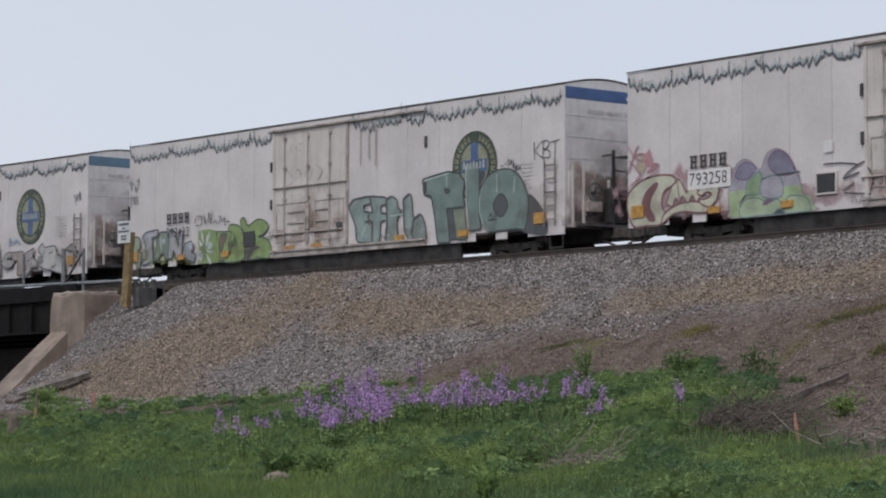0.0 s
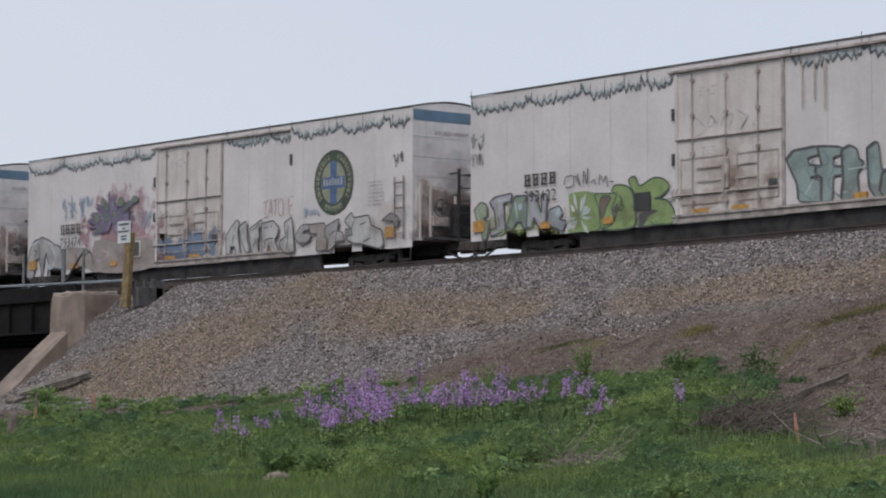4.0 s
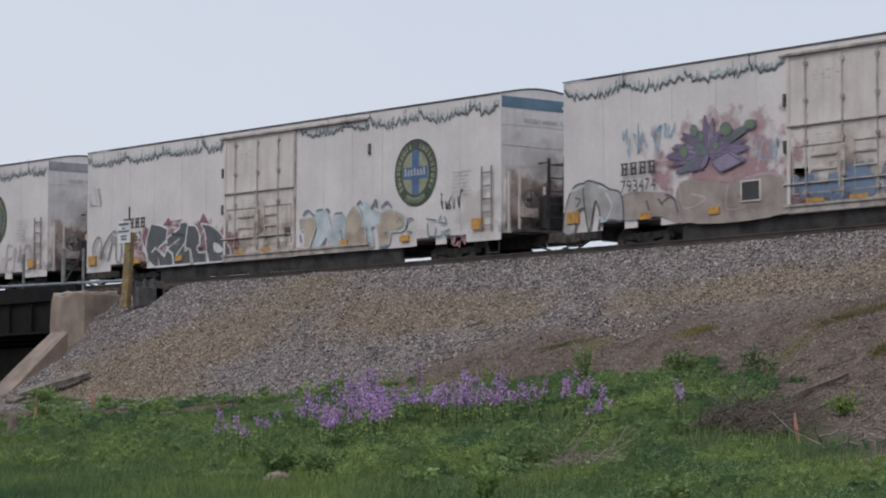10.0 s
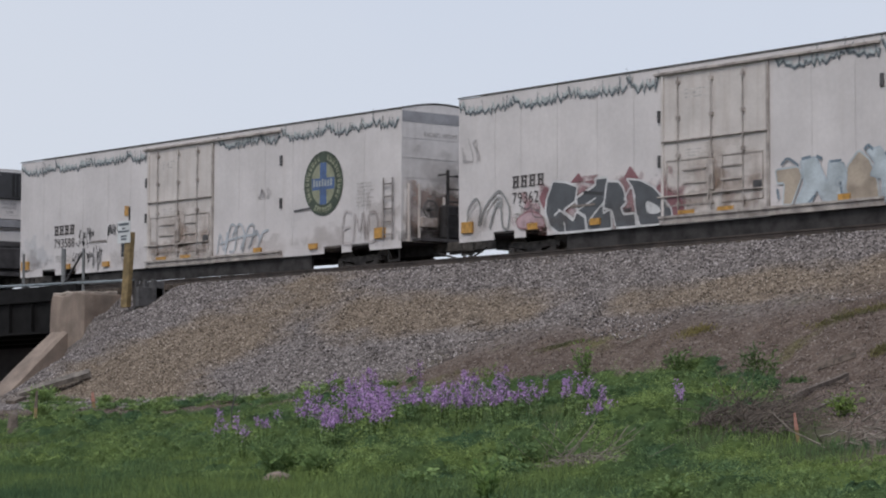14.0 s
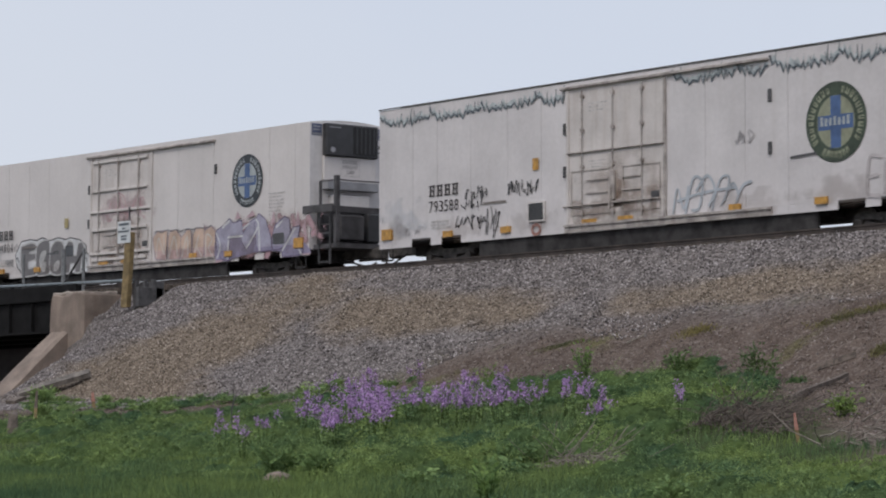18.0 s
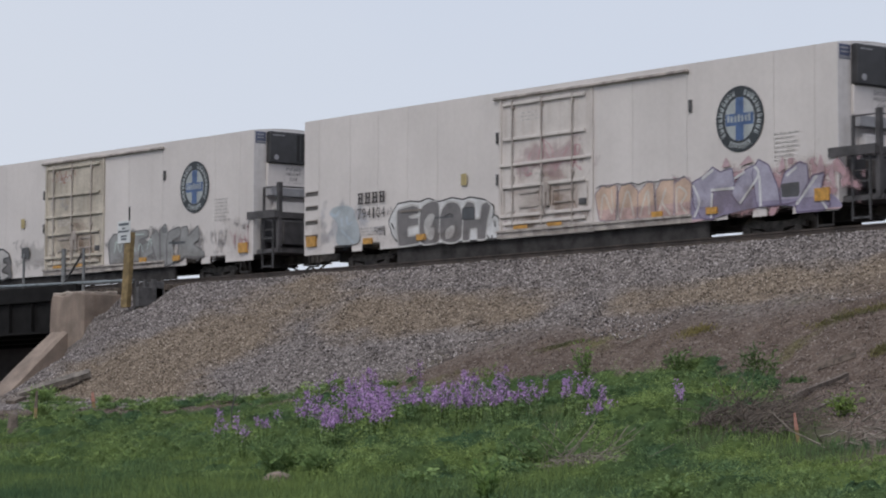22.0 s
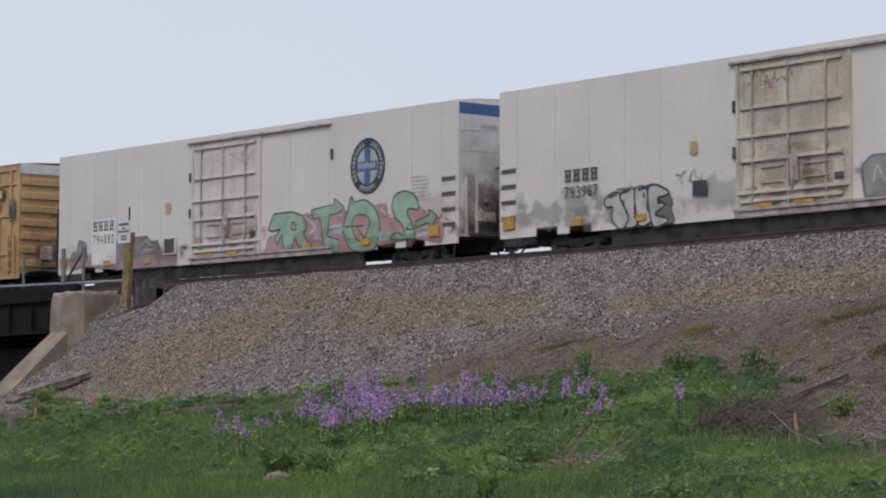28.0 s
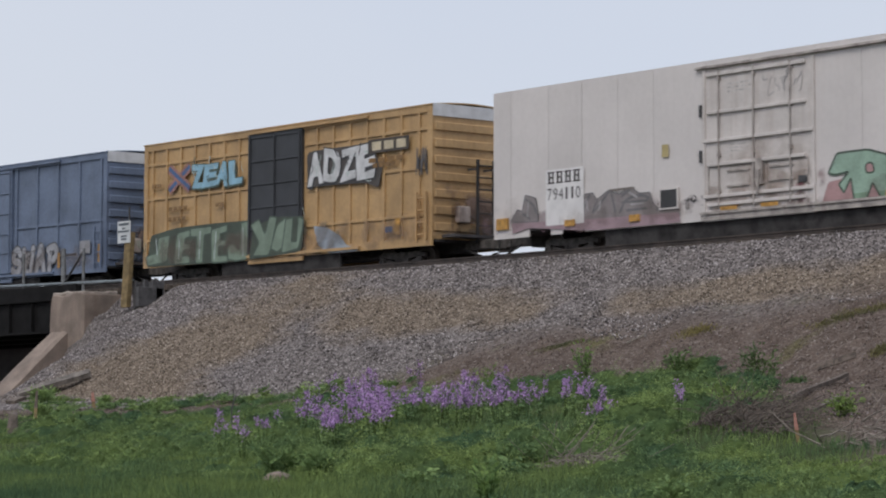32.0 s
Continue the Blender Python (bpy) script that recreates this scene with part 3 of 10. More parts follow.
def underframe(car, x0, x1, gap_l, gap_r):
    bm = bmnew()
    box(bm, x0 + 0.2, x1 - 0.2, -0.35, 0.35, 0.64, 0.98)
    part("centre_sill", bm, M_BLACK, car)
    # deep side channels between the trucks, and cross bearers
    for y0, y1, low in ((-1.50, -1.42, 0.37), (1.42, 1.50, 0.84)):
        bm = bmnew()
        box(bm, x0 + 4.6, x1 - 4.6, y0, y1, low, 0.95)
        part("side_channel", bm, M_BLACK, car, "black side channel below the body")
    hang = random.Random(round(100 * (gap_l + gap_r + x1)) + len(bpy.data.objects))
    for i in range(7):
        x = x0 + 4.9 + (x1 - x0 - 10.5) * (i + hang.random()) / 7
        bm = bmnew()
        box(bm, x, x + hang.uniform(0.15, 0.9), -1.46, -1.38, hang.uniform(0.30, 0.34), 0.6)
        part("hanger", bm, M_BLACK, car)
    for i in range(6):
        x = x0 + 4.8 + i * (x1 - x0 - 9.6) / 5
        bm = bmnew()
        box(bm, x - 0.08, x + 0.08, -1.42, 1.42, 0.74, 0.93)
        part("cross_bearer", bm, M_BLACK, car)
    bm = bmnew()
    box(bm, x0 + 0.02, x1 - 0.02, -1.45, 1.45, 0.93, 1.05)
    part("floor_frame", bm, M_BLACK, car)
    bm = bmnew()
    xm = (x0 + x1) / 2
    rod(bm, (xm - 2.2, -0.95, 0.68), (xm - 1.2, -0.95, 0.68), 0.2, 14)
    box(bm, xm + 1.6, xm + 2.1, -1.1, -0.8, 0.55, 0.93)
    rod(bm, (xm - 5, -0.8, 0.62), (xm + 5, -0.8, 0.62), 0.025, 6)
    part("brake_gear", bm, M_BLACK, car)
    for s, x, g in ((-1, x0, gap_l), (1, x1, gap_r)):
        bm = bmnew()
        box(bm, *sorted((x - s * 0.3, x + s * (g - 0.30))), -0.16, 0.16, 0.72, 1.0, bevel=0.02)
        box(bm, *sorted((x + s * (g - 0.34), x + s * g)), -0.20, 0.20, 0.66, 1.04, bevel=0.05)
        part("coupler", bm, M_TRUCK, car)
        bm = bmnew()
        rod(bm, (x + s * 0.1, -0.45, 0.72), (x + s * (g - 0.35), -0.35, 0.42), 0.03, 6)
        rod(bm, (x + s * (g - 0.35), -0.35, 0.42), (x + s * g, -0.3, 0.55), 0.03, 6)
        part("air_hose", bm, M_BLACK, car)


def ladder(name, car, pts, u0, u1, v0, v1, rungs, mat, axis="x", at=-HALF - 0.09, posts=True, thick=0.035):
    """A ladder of round rungs between two flat posts; axis tells along which axis it is wide."""
    bm = bmnew()
    P = (lambda a, v: (a, at, v)) if axis == "x" else (lambda a, v: (at, a, v))
    d = thick
    for i in range(rungs):
        v = v0 + (v1 - v0) * (i + 0.5) / rungs
        rod(bm, P(u0, v), P(u1, v), 0.024, 6)
        if not posts:
            for a in (u0, u1):
                q = P(a, v)
                rod(bm, q, (q[0], q[1] + 0.1, q[2]) if axis == "x" else (q[0] - 0.1, q[1], q[2]), 0.018, 6)
    if posts:
        for a in (u0, u1):
            p = P(a, 0)
            box(bm, p[0] - d, p[0] + d, p[1] - d, p[1] + d, v0, v1)
    return tagged(part(name, bm, mat, car), kind="" if posts else "stuff")


def reefer(number, look_name, old, fringe, unit, shift, band, label, seed, gap_l, gap_r, paint):
    """A refrigerator car. shift moves door, door rail and emblem along the side; unit: a cooling unit in the leading end."""
    rng = random.Random(seed)
    car = tagged(new(look_name), label, "railcar", "freight cars of the train")
    L2 = REEFER / 2
    X = lambda u: u - L2
    wall_top = 5.0
    # body core: floor to eaves, with the arched roof
    bm = bmnew()
    arch = [(-HALF + 0.02, 0.98), (-HALF + 0.02, wall_top - 0.01)]
    rise = 0.20 if old else 0.10
    arch += [(-HALF + 0.02 + (2 * HALF - 0.04) * i / 12, wall_top + rise * math.sin(math.pi * i / 12)) for i in range(1, 12)]
    arch += [(HALF - 0.02, wall_top - 0.01), (HALF - 0.02, 0.98)]
    a = [bm.verts.new((-L2 + 0.02, p, q)) for p, q in arch]
    b = [bm.verts.new((L2 - 0.02, p, q)) for p, q in arch]
    bm.faces.new(a)
    bm.faces.new(b)
    for i in range(len(arch)):
        bm.faces.new((a[i], a[(i + 1) % len(arch)], b[(i + 1) % len(arch)], b[i]))
    bmesh.ops.recalc_face_normals(bm, faces=bm.faces)
    part("body", bm, M_SEAM, car)
    # roof skin
    bm = bmnew()
    n = 12
    lo = 0.035 if old else 0.02
    hang = 0.03 if old else 0.0
    for x0, x1 in ((-L2 - hang, L2 + hang),):
        up, dn = [], []
        for i in range(n + 1):
            y = -HALF - hang + 2 * (HALF + hang) * i / n
            z = wall_top + (rise + 0.02) * math.sin(math.pi * i / n) + (0.012 if old else 0.001)
            up.append((bm.verts.new((x0, y, z + lo)), bm.verts.new((x1, y, z + lo))))
            dn.append((bm.verts.new((x0, y, z)), bm.verts.new((x1, y, z))))
        for i in range(n):
            bm.faces.new((up[i][0], up[i][1], up[i + 1][1], up[i + 1][0]))
            bm.faces.new((dn[i][0], dn[i + 1][0], dn[i + 1][1], dn[i][1]))
            bm.faces.new((up[i][0], up[i + 1][0], dn[i + 1][0], dn[i][0]))
            bm.faces.new((up[i][1], dn[i][1], dn[i + 1][1], up[i + 1][1]))
        for s in (0, n):
            bm.faces.new((up[s][0], dn[s][0], dn[s][1], up[s][1]))
    bmesh.ops.recalc_face_normals(bm, faces=bm.faces)
    part("roof", bm, M_ROOF if old else paint, car, "thin dark roof edge" if old else "smooth white roof")
    # side panels between the seams, leaving the doorway free on the near side
    d0, d1 = 8.52 + shift, 12.42 + shift
    if old:
        seams = [0.0, 1.62, 2.75, 4.3, 5.95, 7.4, d0, d1, 13.9, 15.35, 16.85, 20.55, REEFER]
    else:
        seams = [0.0, 0.75, 2.35, 3.75, 5.2, 6.6, d0, d1, 14.0 + shift, 16.1 + shift, 20.2, 21.6, REEFER]
    cuts = ((1.55, 2.45), (2.95, 3.85), (REEFER - 3.85, REEFER - 2.95), (REEFER - 2.45, REEFER - 1.55))
    for y0, y1, near in ((-HALF, -HALF + 0.03, True), (HALF - 0.03, HALF, False)):
        for s0, s1 in zip(seams, seams[1:]):
            bm = bmnew()
            if near and abs(s0 - d0) < 0.01:
                box(bm, X(s0) + 0.006, X(s1) - 0.006, y0, y1, 4.84, wall_top)
                sk = bmnew()
                box(sk, X(s0) + 0.006, X(s1) - 0.006, y0 - 0.02, y1, 0.78, 0.975)
                part("skirt_panel", sk, paint, car)
            else:
                box(bm, X(s0) + 0.006, X(s1) - 0.006, y0, y1, 1.03, wall_top)
                lo_parts = [(s0, s1)]
                for c0, c1 in cuts:
                    nxt = []
                    for p, q in lo_parts:
                        if c1 <= p or c0 >= q:
                            nxt.append((p, q))
                        else:
                            if c0 > p:
                                nxt.append((p, c0))
                            if c1 < q:
                                nxt.append((c1, q))
                    lo_parts = nxt
                for p, q in lo_parts:
                    sk = bmnew()
                    box(sk, X(p) + 0.003, X(q) - 0.003, y0, y1, 0.8, 1.028)
                    part("skirt_panel", sk, paint, car)
            part("side_panel", bm, paint, car)
    # plug door with its frame, bars and locking gear
    door_parts(car, X, d0, d1, old, rng, M_CREAMDOOR if number == "793967" else M_DOOR)
    # end walls
    for s in (-1, 1):
        bm = bmnew()
        x0, x1 = sorted((s * (L2 - 0.02), s * (L2 + 0.0)))
        pts = [(-HALF, 1.0)] + [(-HALF + 2 * HALF * i / 10, wall_top + 0.01 + rise * math.sin(math.pi * i / 10)) for i in range(11)] + [(HALF, 1.0)]
        p0 = [bm.verts.new((s * (L2 - 0.015), p, q)) for p, q in pts]
        p1 = [bm.verts.new((s * (L2 + 0.012), p, q)) for p, q in pts]
        bm.faces.new(p0)
        bm.faces.new(p1)
        for i in range(len(pts)):
            bm.faces.new((p0[i], p0[(i + 1) % len(pts)], p1[(i + 1) % len(pts)], p1[i]))
        bmesh.ops.recalc_face_normals(bm, faces=bm.faces)
        part("end_wall", bm, M_END if s > 0 else paint, car, "stained white end wall")
    if unit:
        cooling_end(car, L2, rng)
    else:
        plain_end(car, L2, band, rng)
    underframe(car, -L2, L2, gap_l, gap_r)
    trucks(car, (X(2.70), X(REEFER - 2.70)))
    # ladders and steps on the near side
    if old:
        ladder("side_ladder", car, None, X(21.62), X(22.06), 1.05, 2.95, 5, M_SIDELADDER, thick=0.02)
    else:
        for u0 in ((21.62, 22.25),) if not unit else ((0.06, 0.70),):
            # flat dark plates on the side stand in for shade in recessed steps
            bm = bmnew()
            for k in range(4):
                v = 1.35 + 0.45 * k
                box(bm, X(u0[0]), X(u0[1]), -HALF - 0.012, -HALF - 0.004, v - 0.05, v + 0.10, 0)
            part("step_recess", bm, M_SEAM, car, "dark flat plate painted in for a recessed step's shade")
            ladder("step_rung", car, None, X(u0[0]) + 0.05, X(u0[1]) - 0.05, 1.2, 3.0, 4, M_DOOR_BAR, at=-HALF - 0.03, posts=False)
    for u in (0.35, 22.0) if old else (0.45, 21.9):
        bm = bmnew()
        box(bm, X(u) - 0.28, X(u) + 0.28, -HALF + 0.02, -HALF + 0.05, 0.42, 0.47)
        for a in (-0.28, 0.25):
            box(bm, X(u) + a, X(u) + a + 0.03, -HALF + 0.02, -HALF + 0.05, 0.45, 0.85)
        part("sill_step", bm, M_BLACK, car)
    for u, v in ((0.42, 1.22), (3.3, 1.08), (5.9, 1.05), (15.0 + shift, 1.08), (18.0, 1.06), (REEFER - (0.98 if old else 0.5 if unit else 1.05), 1.30 if old else 1.22)):
        bm = bmnew()
        box(bm, X(u) - (0.24 if v > 1.1 else 0.2), X(u) + (0.24 if v > 1.1 else 0.2), -HALF - 0.078, -HALF - 0.004, v - (0.16 if v > 1.1 else 0.09), v + (0.16 if v > 1.1 else 0.09))
        part("reflector", bm, M_REFLECT, car, "yellow reflective strip")
    if fringe:
        icicles(car, X(0.05), X(d0 - 0.15), rng)
        icicles(car, X(d1 + 0.25), X(16.2), rng)
        icicles(car, X(16.25), X(REEFER - 0.1), rng)
    if old:
        logo(car, X(18.49), 3.0, 1.01, M_GREENRING)
    else:
        logo(car, X(18.05 + shift), 3.38, 0.86, M_BLACKRING)
    # small print
    mu = 2.40 + (0.4 if unit else 0.0)
    bm = bmnew()
    bars(bm, X(mu + 0.1), X(mu + 1.1), 1.22, 1.5, 3, -HALF - 0.018, rng)
    bars(bm, X(20.2), X(21.1), 2.1, 2.9, 7, -HALF - 0.018, rng, 0.3)
    tagged(part("small_print", bm, M_FADEINK, car, "faded rows of small print"), kind="stuff")
    # meter window, data plate, latch block and door stops
    w0 = 6.92
    if (old or not unit) and number != "793624":
        bm = bmnew()
        box(bm, X(w0), X(w0 + 0.62), -HALF - 0.066, -HALF - 0.008, 1.24, 1.72)
        part("meter_window", bm, M_GLASSDARK, car, "small dark meter window")
        bm = bmnew()
        for q in ((w0 - 0.05, w0, 1.2, 1.76), (w0 + 0.62, w0 + 0.67, 1.2, 1.76), (w0, w0 + 0.62, 1.72, 1.76), (w0, w0 + 0.62, 1.2, 1.24)):
            box(bm, X(q[0]), X(q[1]), -HALF - 0.072, -HALF - 0.006, q[2], q[3])
        if number != "793422":
            part("window_frame", bm, M_DOOR, car)
        else:
            bm.free()
    bm = bmnew()
    box(bm, X(16.24 + shift) - 0.06, X(16.24 + shift) + 0.06, -HALF - 0.05, -HALF - 0.003, 3.72, 4.05, bevel=0.01)
    part("latch_block", bm, M_IRON, car)
    if number in ("793588", "793422"):
        bm = bmnew()
        box(bm, X(16.24) - 0.06, X(16.24) + 0.06, -HALF - 0.05, -HALF - 0.003, 2.36, 2.69, bevel=0.01)
        part("latch_block", bm, M_IRON, car)
    for v in (3.7, 2.5):
        bm = bmnew()
        box(bm, X(d0) - 0.15, X(d0) - 0.05, -HALF - 0.07, -HALF - 0.004, v - 0.16, v + 0.16, bevel=0.01)
        part("door_stop", bm, M_IRON, car)
    return car


DOOR_WASH = haze_material("tan_door_wash", (0.40, 0.31, 0.26), 0.30, 0.9)
DOOR_RUST = haze_material("brown_door_rust", (0.24, 0.15, 0.10), 0.32, 2.2)


def door_parts(car, X, d0, d1, old, rng, paint):
    yb = -HALF
    bm = bmnew()
    box(bm, X(d0) + 0.05, X(d1) - 0.05, yb - 0.014, yb + 0.02, 0.98, 4.80)
    door = part("plug_door", bm, paint, car, "grimy white plug door with rust-stained bars")
    for a, b, z0, z1 in ((d0 - 0.03, d0 + 0.07, 0.9, 4.84), (d1 - 0.07, d1 + 0.03, 0.9, 4.84)):
        bm = bmnew()
        box(bm, X(a), X(b), yb - 0.055, yb - 0.003, z0, z1, bevel=0.008)
        part("door_post", bm, M_DOOR_BAR if old and a > d0 + 1 else paint, door)
    bm = bmnew()
    box(bm, X(d0 - 0.25), X(16.2 + d0 - 8.52), yb - 0.11, yb - 0.003, 4.79, 4.87, bevel=0.015)
    part("door_rail_top", bm, M_DOOR_BAR, door, "long overhead rail of the sliding door")
    bm = bmnew()
    box(bm, X(d0 - 0.1), X(16.3 + d0 - 8.52), yb - 0.10, yb - 0.003, 0.96, 1.02)
    box(bm, X(d0 - 0.1), X(16.3 + d0 - 8.52), yb - 0.05, yb - 0.003, 0.80, 0.96)
    part("door_rail_bottom", bm, M_DOOR_BAR, door, "rusty lower door rail")
    w = d1 - d0
    if old:
        for k in (0.165, 0.48, 0.775):
            bm = bmnew()
            rod(bm, (X(d0 + k * w), yb - 0.075, 1.1), (X(d0 + k * w), yb - 0.075, 4.72), 0.019, 8)
            for v in (1.3, 2.6, 3.6, 4.55):
                box(bm, X(d0 + k * w) - 0.05, X(d0 + k * w) + 0.05, yb - 0.10, yb - 0.012, v - 0.05, v + 0.05)
            part("lock_rod", bm, M_DOOR_BAR, door)
        hs = ((3.0, 0.0, 1.0), (1.53, -0.04, 0.95))
    else:
        for k in (0.15, 0.47, 0.80):
            bm = bmnew()
            rod(bm, (X(d0 + k * w), yb - 0.075, 1.1), (X(d0 + k * w), yb - 0.075, 4.72), 0.025, 8)
            for v in (1.5, 2.5, 3.6, 4.5):
                box(bm, X(d0 + k * w) - 0.04, X(d0 + k * w) + 0.04, yb - 0.10, yb - 0.012, v - 0.05, v + 0.05)
            part("lock_rod", bm, M_DOOR_BAR, door)
        hs = ((4.62, 0.04, 0.93), (3.62, 0.04, 0.93), (2.88, 0.0, 1.0), (2.25, 0.04, 0.93), (1.42, 0.0, 1.0), (1.2, 0.04, 0.93))
    for v, a, b in hs:
        bm = bmnew()
        h = 0.022 if old else 0.045
        box(bm, X(d0 + a * w), X(d0 + b * w), yb - 0.085, yb - 0.012, v - h, v + h, bevel=0.012)
        part("door_bar", bm, M_DOOR_BAR if old else paint, door)
    # rust washed down the door below its bars
    for k0, k1, z0, z1, wash in ((0.02, 0.98, 1.0, 2.9, DOOR_WASH), (0.05, 0.6, 0.98, 1.7, DOOR_RUST), (0.45, 0.97, 0.98, 1.9, DOOR_RUST), (0.4, 0.65, 1.4, 2.6, DOOR_RUST)):
        bm = bmnew()
        y = yb - 0.0146 - 0.0004 * len(door.children) / 10
        bm.faces.new([bm.verts.new(p) for p in ((X(d0 + k0 * w), y, z0), (X(d0 + k1 * w), y, z0), (X(d0 + k1 * w), y, z1), (X(d0 + k0 * w), y, z1))])
        part("rust_stain", bm, wash, door, "brown rust washed down the door")
    bm = bmnew()
    c = X(d0 + (0.47 if old else 0.52) * w)
    box(bm, c - 0.12, c + 0.12, yb - 0.11, yb - 0.012, 1.6, 2.42 if old else 2.3, bevel=0.02)
    rod(bm, (c - 0.02, yb - 0.14, 1.35), (c + 0.06, yb - 0.14, 2.0), 0.03, 6)
    part("lock_box", bm, M_DOOR_BAR, door, "rusty lock box and lever")
    for k0, k1, v in ((0.2, 0.42, 2.2), (0.56, 0.76, 2.2), (0.2, 0.42, 1.85), (0.56, 0.76, 1.85)) if old else ((0.22, 0.42, 2.05), (0.6, 0.82, 2.05), (0.22, 0.42, 1.65), (0.6, 0.82, 1.7)):
        bm = bmnew()
        box(bm, X(d0 + k0 * w), X(d0 + k1 * w), yb - 0.055, yb - 0.012, v - 0.02, v + 0.02)
        part("door_rib", bm, M_DOOR_BAR, door)
    for k0, k1 in ((0.04, 0.45), (0.57, 0.95)):
        bm = bmnew()
        a, b = X(d0 + k0 * w), X(d0 + k1 * w)
        lo, hi = (1.26, 2.5) if old else (1.36, 2.20)
        for q in ((a, b, hi - 0.03, hi), (a, b, lo, lo + 0.03), (a, a + 0.03, lo + 0.03, hi - 0.03), (b - 0.03, b, lo + 0.03, hi - 0.03)):
            box(bm, q[0], q[1], yb - 0.036, yb - 0.012, q[2], q[3])
        part("panel_frame", bm, M_DOOR_BAR, door)
    bm = bmnew()
    box(bm, X(d0 + 0.86 * w), X(d0 + 0.94 * w), yb - 0.05, yb - 0.012, 1.56, 1.74, bevel=0.01)
    part("seal_box", bm, M_IRON, door, "small dark seal box")
    bm = bmnew()
    bars(bm, X(d0 + 0.22 * w), X(d0 + 0.45 * w), 4.05, 4.35, 3, yb - 0.0165, rng, 0.4)
    bars(bm, X(d0 + 0.22 * w), X(d0 + 0.42 * w), 2.5, 2.75, 3, yb - 0.0165, rng, 0.4)
    tagged(part("stencil_bars", bm, M_FADEINK, door), kind="stuff")
    for k in (0.25, 0.62):
        bm = bmnew()
        box(bm, X(d0 + k * w) - 0.3, X(d0 + k * w) + 0.3, yb - 0.112, yb - 0.104, 1.03, 1.13)
        part("reflector", bm, M_REFLECT, door)


END_STAINS = {("brown", 0.5): haze_material("brown_end_grime", (0.33, 0.235, 0.20), 0.6, 1.1, True), ("soot", 0.75): haze_material("sooty_end_grime", (0.12, 0.09, 0.08), 0.42, 1.6, True),
              ("soot", 0.7): haze_material("dark_sill_grime", (0.075, 0.058, 0.052), 0.6, 1.3, True), ("smudge", 0.45): haze_material("grey_end_smudge", (0.33, 0.29, 0.28), 0.14, 1.7, True), ("smudge", 0.5): haze_material("grey_ladder_smudge", (0.24, 0.195, 0.18), 0.2, 1.9, True)}


def plain_end(car, L2, band, rng):
    """Leading end with a coloured band, a ladder, the brake wheel and rust-stained lower plates."""
    x = L2 + 0.014
    if band is not None:
        bm = bmnew()
        box(bm, x, x + 0.006, -HALF + 0.02, HALF - 0.02, 4.62, 4.95)
        part("end_band", bm, band, car, "coloured band across the top of the end")
        for i in range(2):
            bm = bmnew()
            box(bm, x + 0.007, x + 0.011, 0.75 + 0.35 * i, 1.05 + 0.35 * i, 4.72, 4.80)
            part("band_bar", bm, M_PATCH, car)
    for v in (4.15, 3.55, 2.95):
        bm = bmnew()
        box(bm, x, x + 0.008, -HALF + 0.05, HALF - 0.05, v - 0.012, v + 0.012)
        part("end_rib", bm, M_END, car)
    for word, a, b in (("EXCEED", -0.75, -0.13), ("HEIGHT", -0.02, 0.56), ("CAR", 0.67, 0.95)):
        bm = bmnew()
        add_glyph(bm, word, a, b, 4.22, 4.34, 0)
        for vert in bm.verts:
            vert.co = (x + 0.030, vert.co.x, vert.co.z)
        bmesh.ops.recalc_face_normals(bm, faces=bm.faces)
        part("end_lettering", bm, M_ENDINK, car, "faded word " + word.lower())
    bm = bmnew()
    box(bm, x, x + 0.04, -HALF + 0.12, HALF - 0.12, 1.0, 2.55, bevel=0.01)
    part("lower_end_plate", bm, M_END, car, "stained white lower end plate")
    for y0, y1, z0, z1, kind, k in ((-1.3, 1.3, 1.0, 2.7, "brown", 0.5), (-0.9, 0.9, 1.0, 2.5, "soot", 0.75), (-1.0, 1.0, 2.2, 3.8, "smudge", 0.45), (-1.55, 1.5, 0.95, 1.5, "soot", 0.7), (-0.3, 1.2, 2.0, 3.3, "smudge", 0.5)):
        bm = bmnew()
        xx = x + 0.046 + 0.002 * len(car.children) / 400 + 0.0015 * k
        ry, rz = (y1 - y0) * 0.1, (z1 - z0) * 0.1
        bm.faces.new([bm.verts.new(p) for p in ((xx, y0 - ry, max(1.0, z0 - rz)), (xx, y1 + ry, max(1.0, z0 - rz)), (xx, y1 + ry, z1 + rz), (xx, y0 - ry, z1 + rz))])
        part("grime_stain", bm, END_STAINS[kind, k], car, "dark brown grime on the end wall")
    for y in (-1.35, -0.95, 0.0):
        bm = bmnew()
        box(bm, x + 0.04, x + 0.10, y - 0.03, y + 0.03, 1.0, 2.75 if y < -0.5 else 2.4)
        part("end_post", bm, M_DOOR, car)
    bm = bmnew()
    ring = [Vector((x + 0.2, -0.62 + 0.27 * math.cos(a), 2.0 + 0.27 * math.sin(a))) for a in [math.pi * i / 10 for i in range(20)]]
    for i in range(20):
        rod(bm, ring[i], ring[(i + 1) % 20], 0.022, 6)
    for i in range(0, 20, 5):
        rod(bm, ring[i], (x + 0.2, -0.62, 2.0), 0.015, 5)
    rod(bm, (x, -0.62, 2.0), (x + 0.24, -0.62, 2.0), 0.05, 8)
    part("brake_wheel", bm, M_IRON, car)
    bm = bmnew()
    box(bm, x + 0.02, x + 0.22, -0.95, -0.35, 1.45, 1.75, bevel=0.02)
    part("brake_housing", bm, M_ENDLOW, car)
    ladder("end_ladder", car, None, -0.15, 0.47, 0.9, 3.2, 6, M_LADDER, axis="y", at=L2 + 0.45)
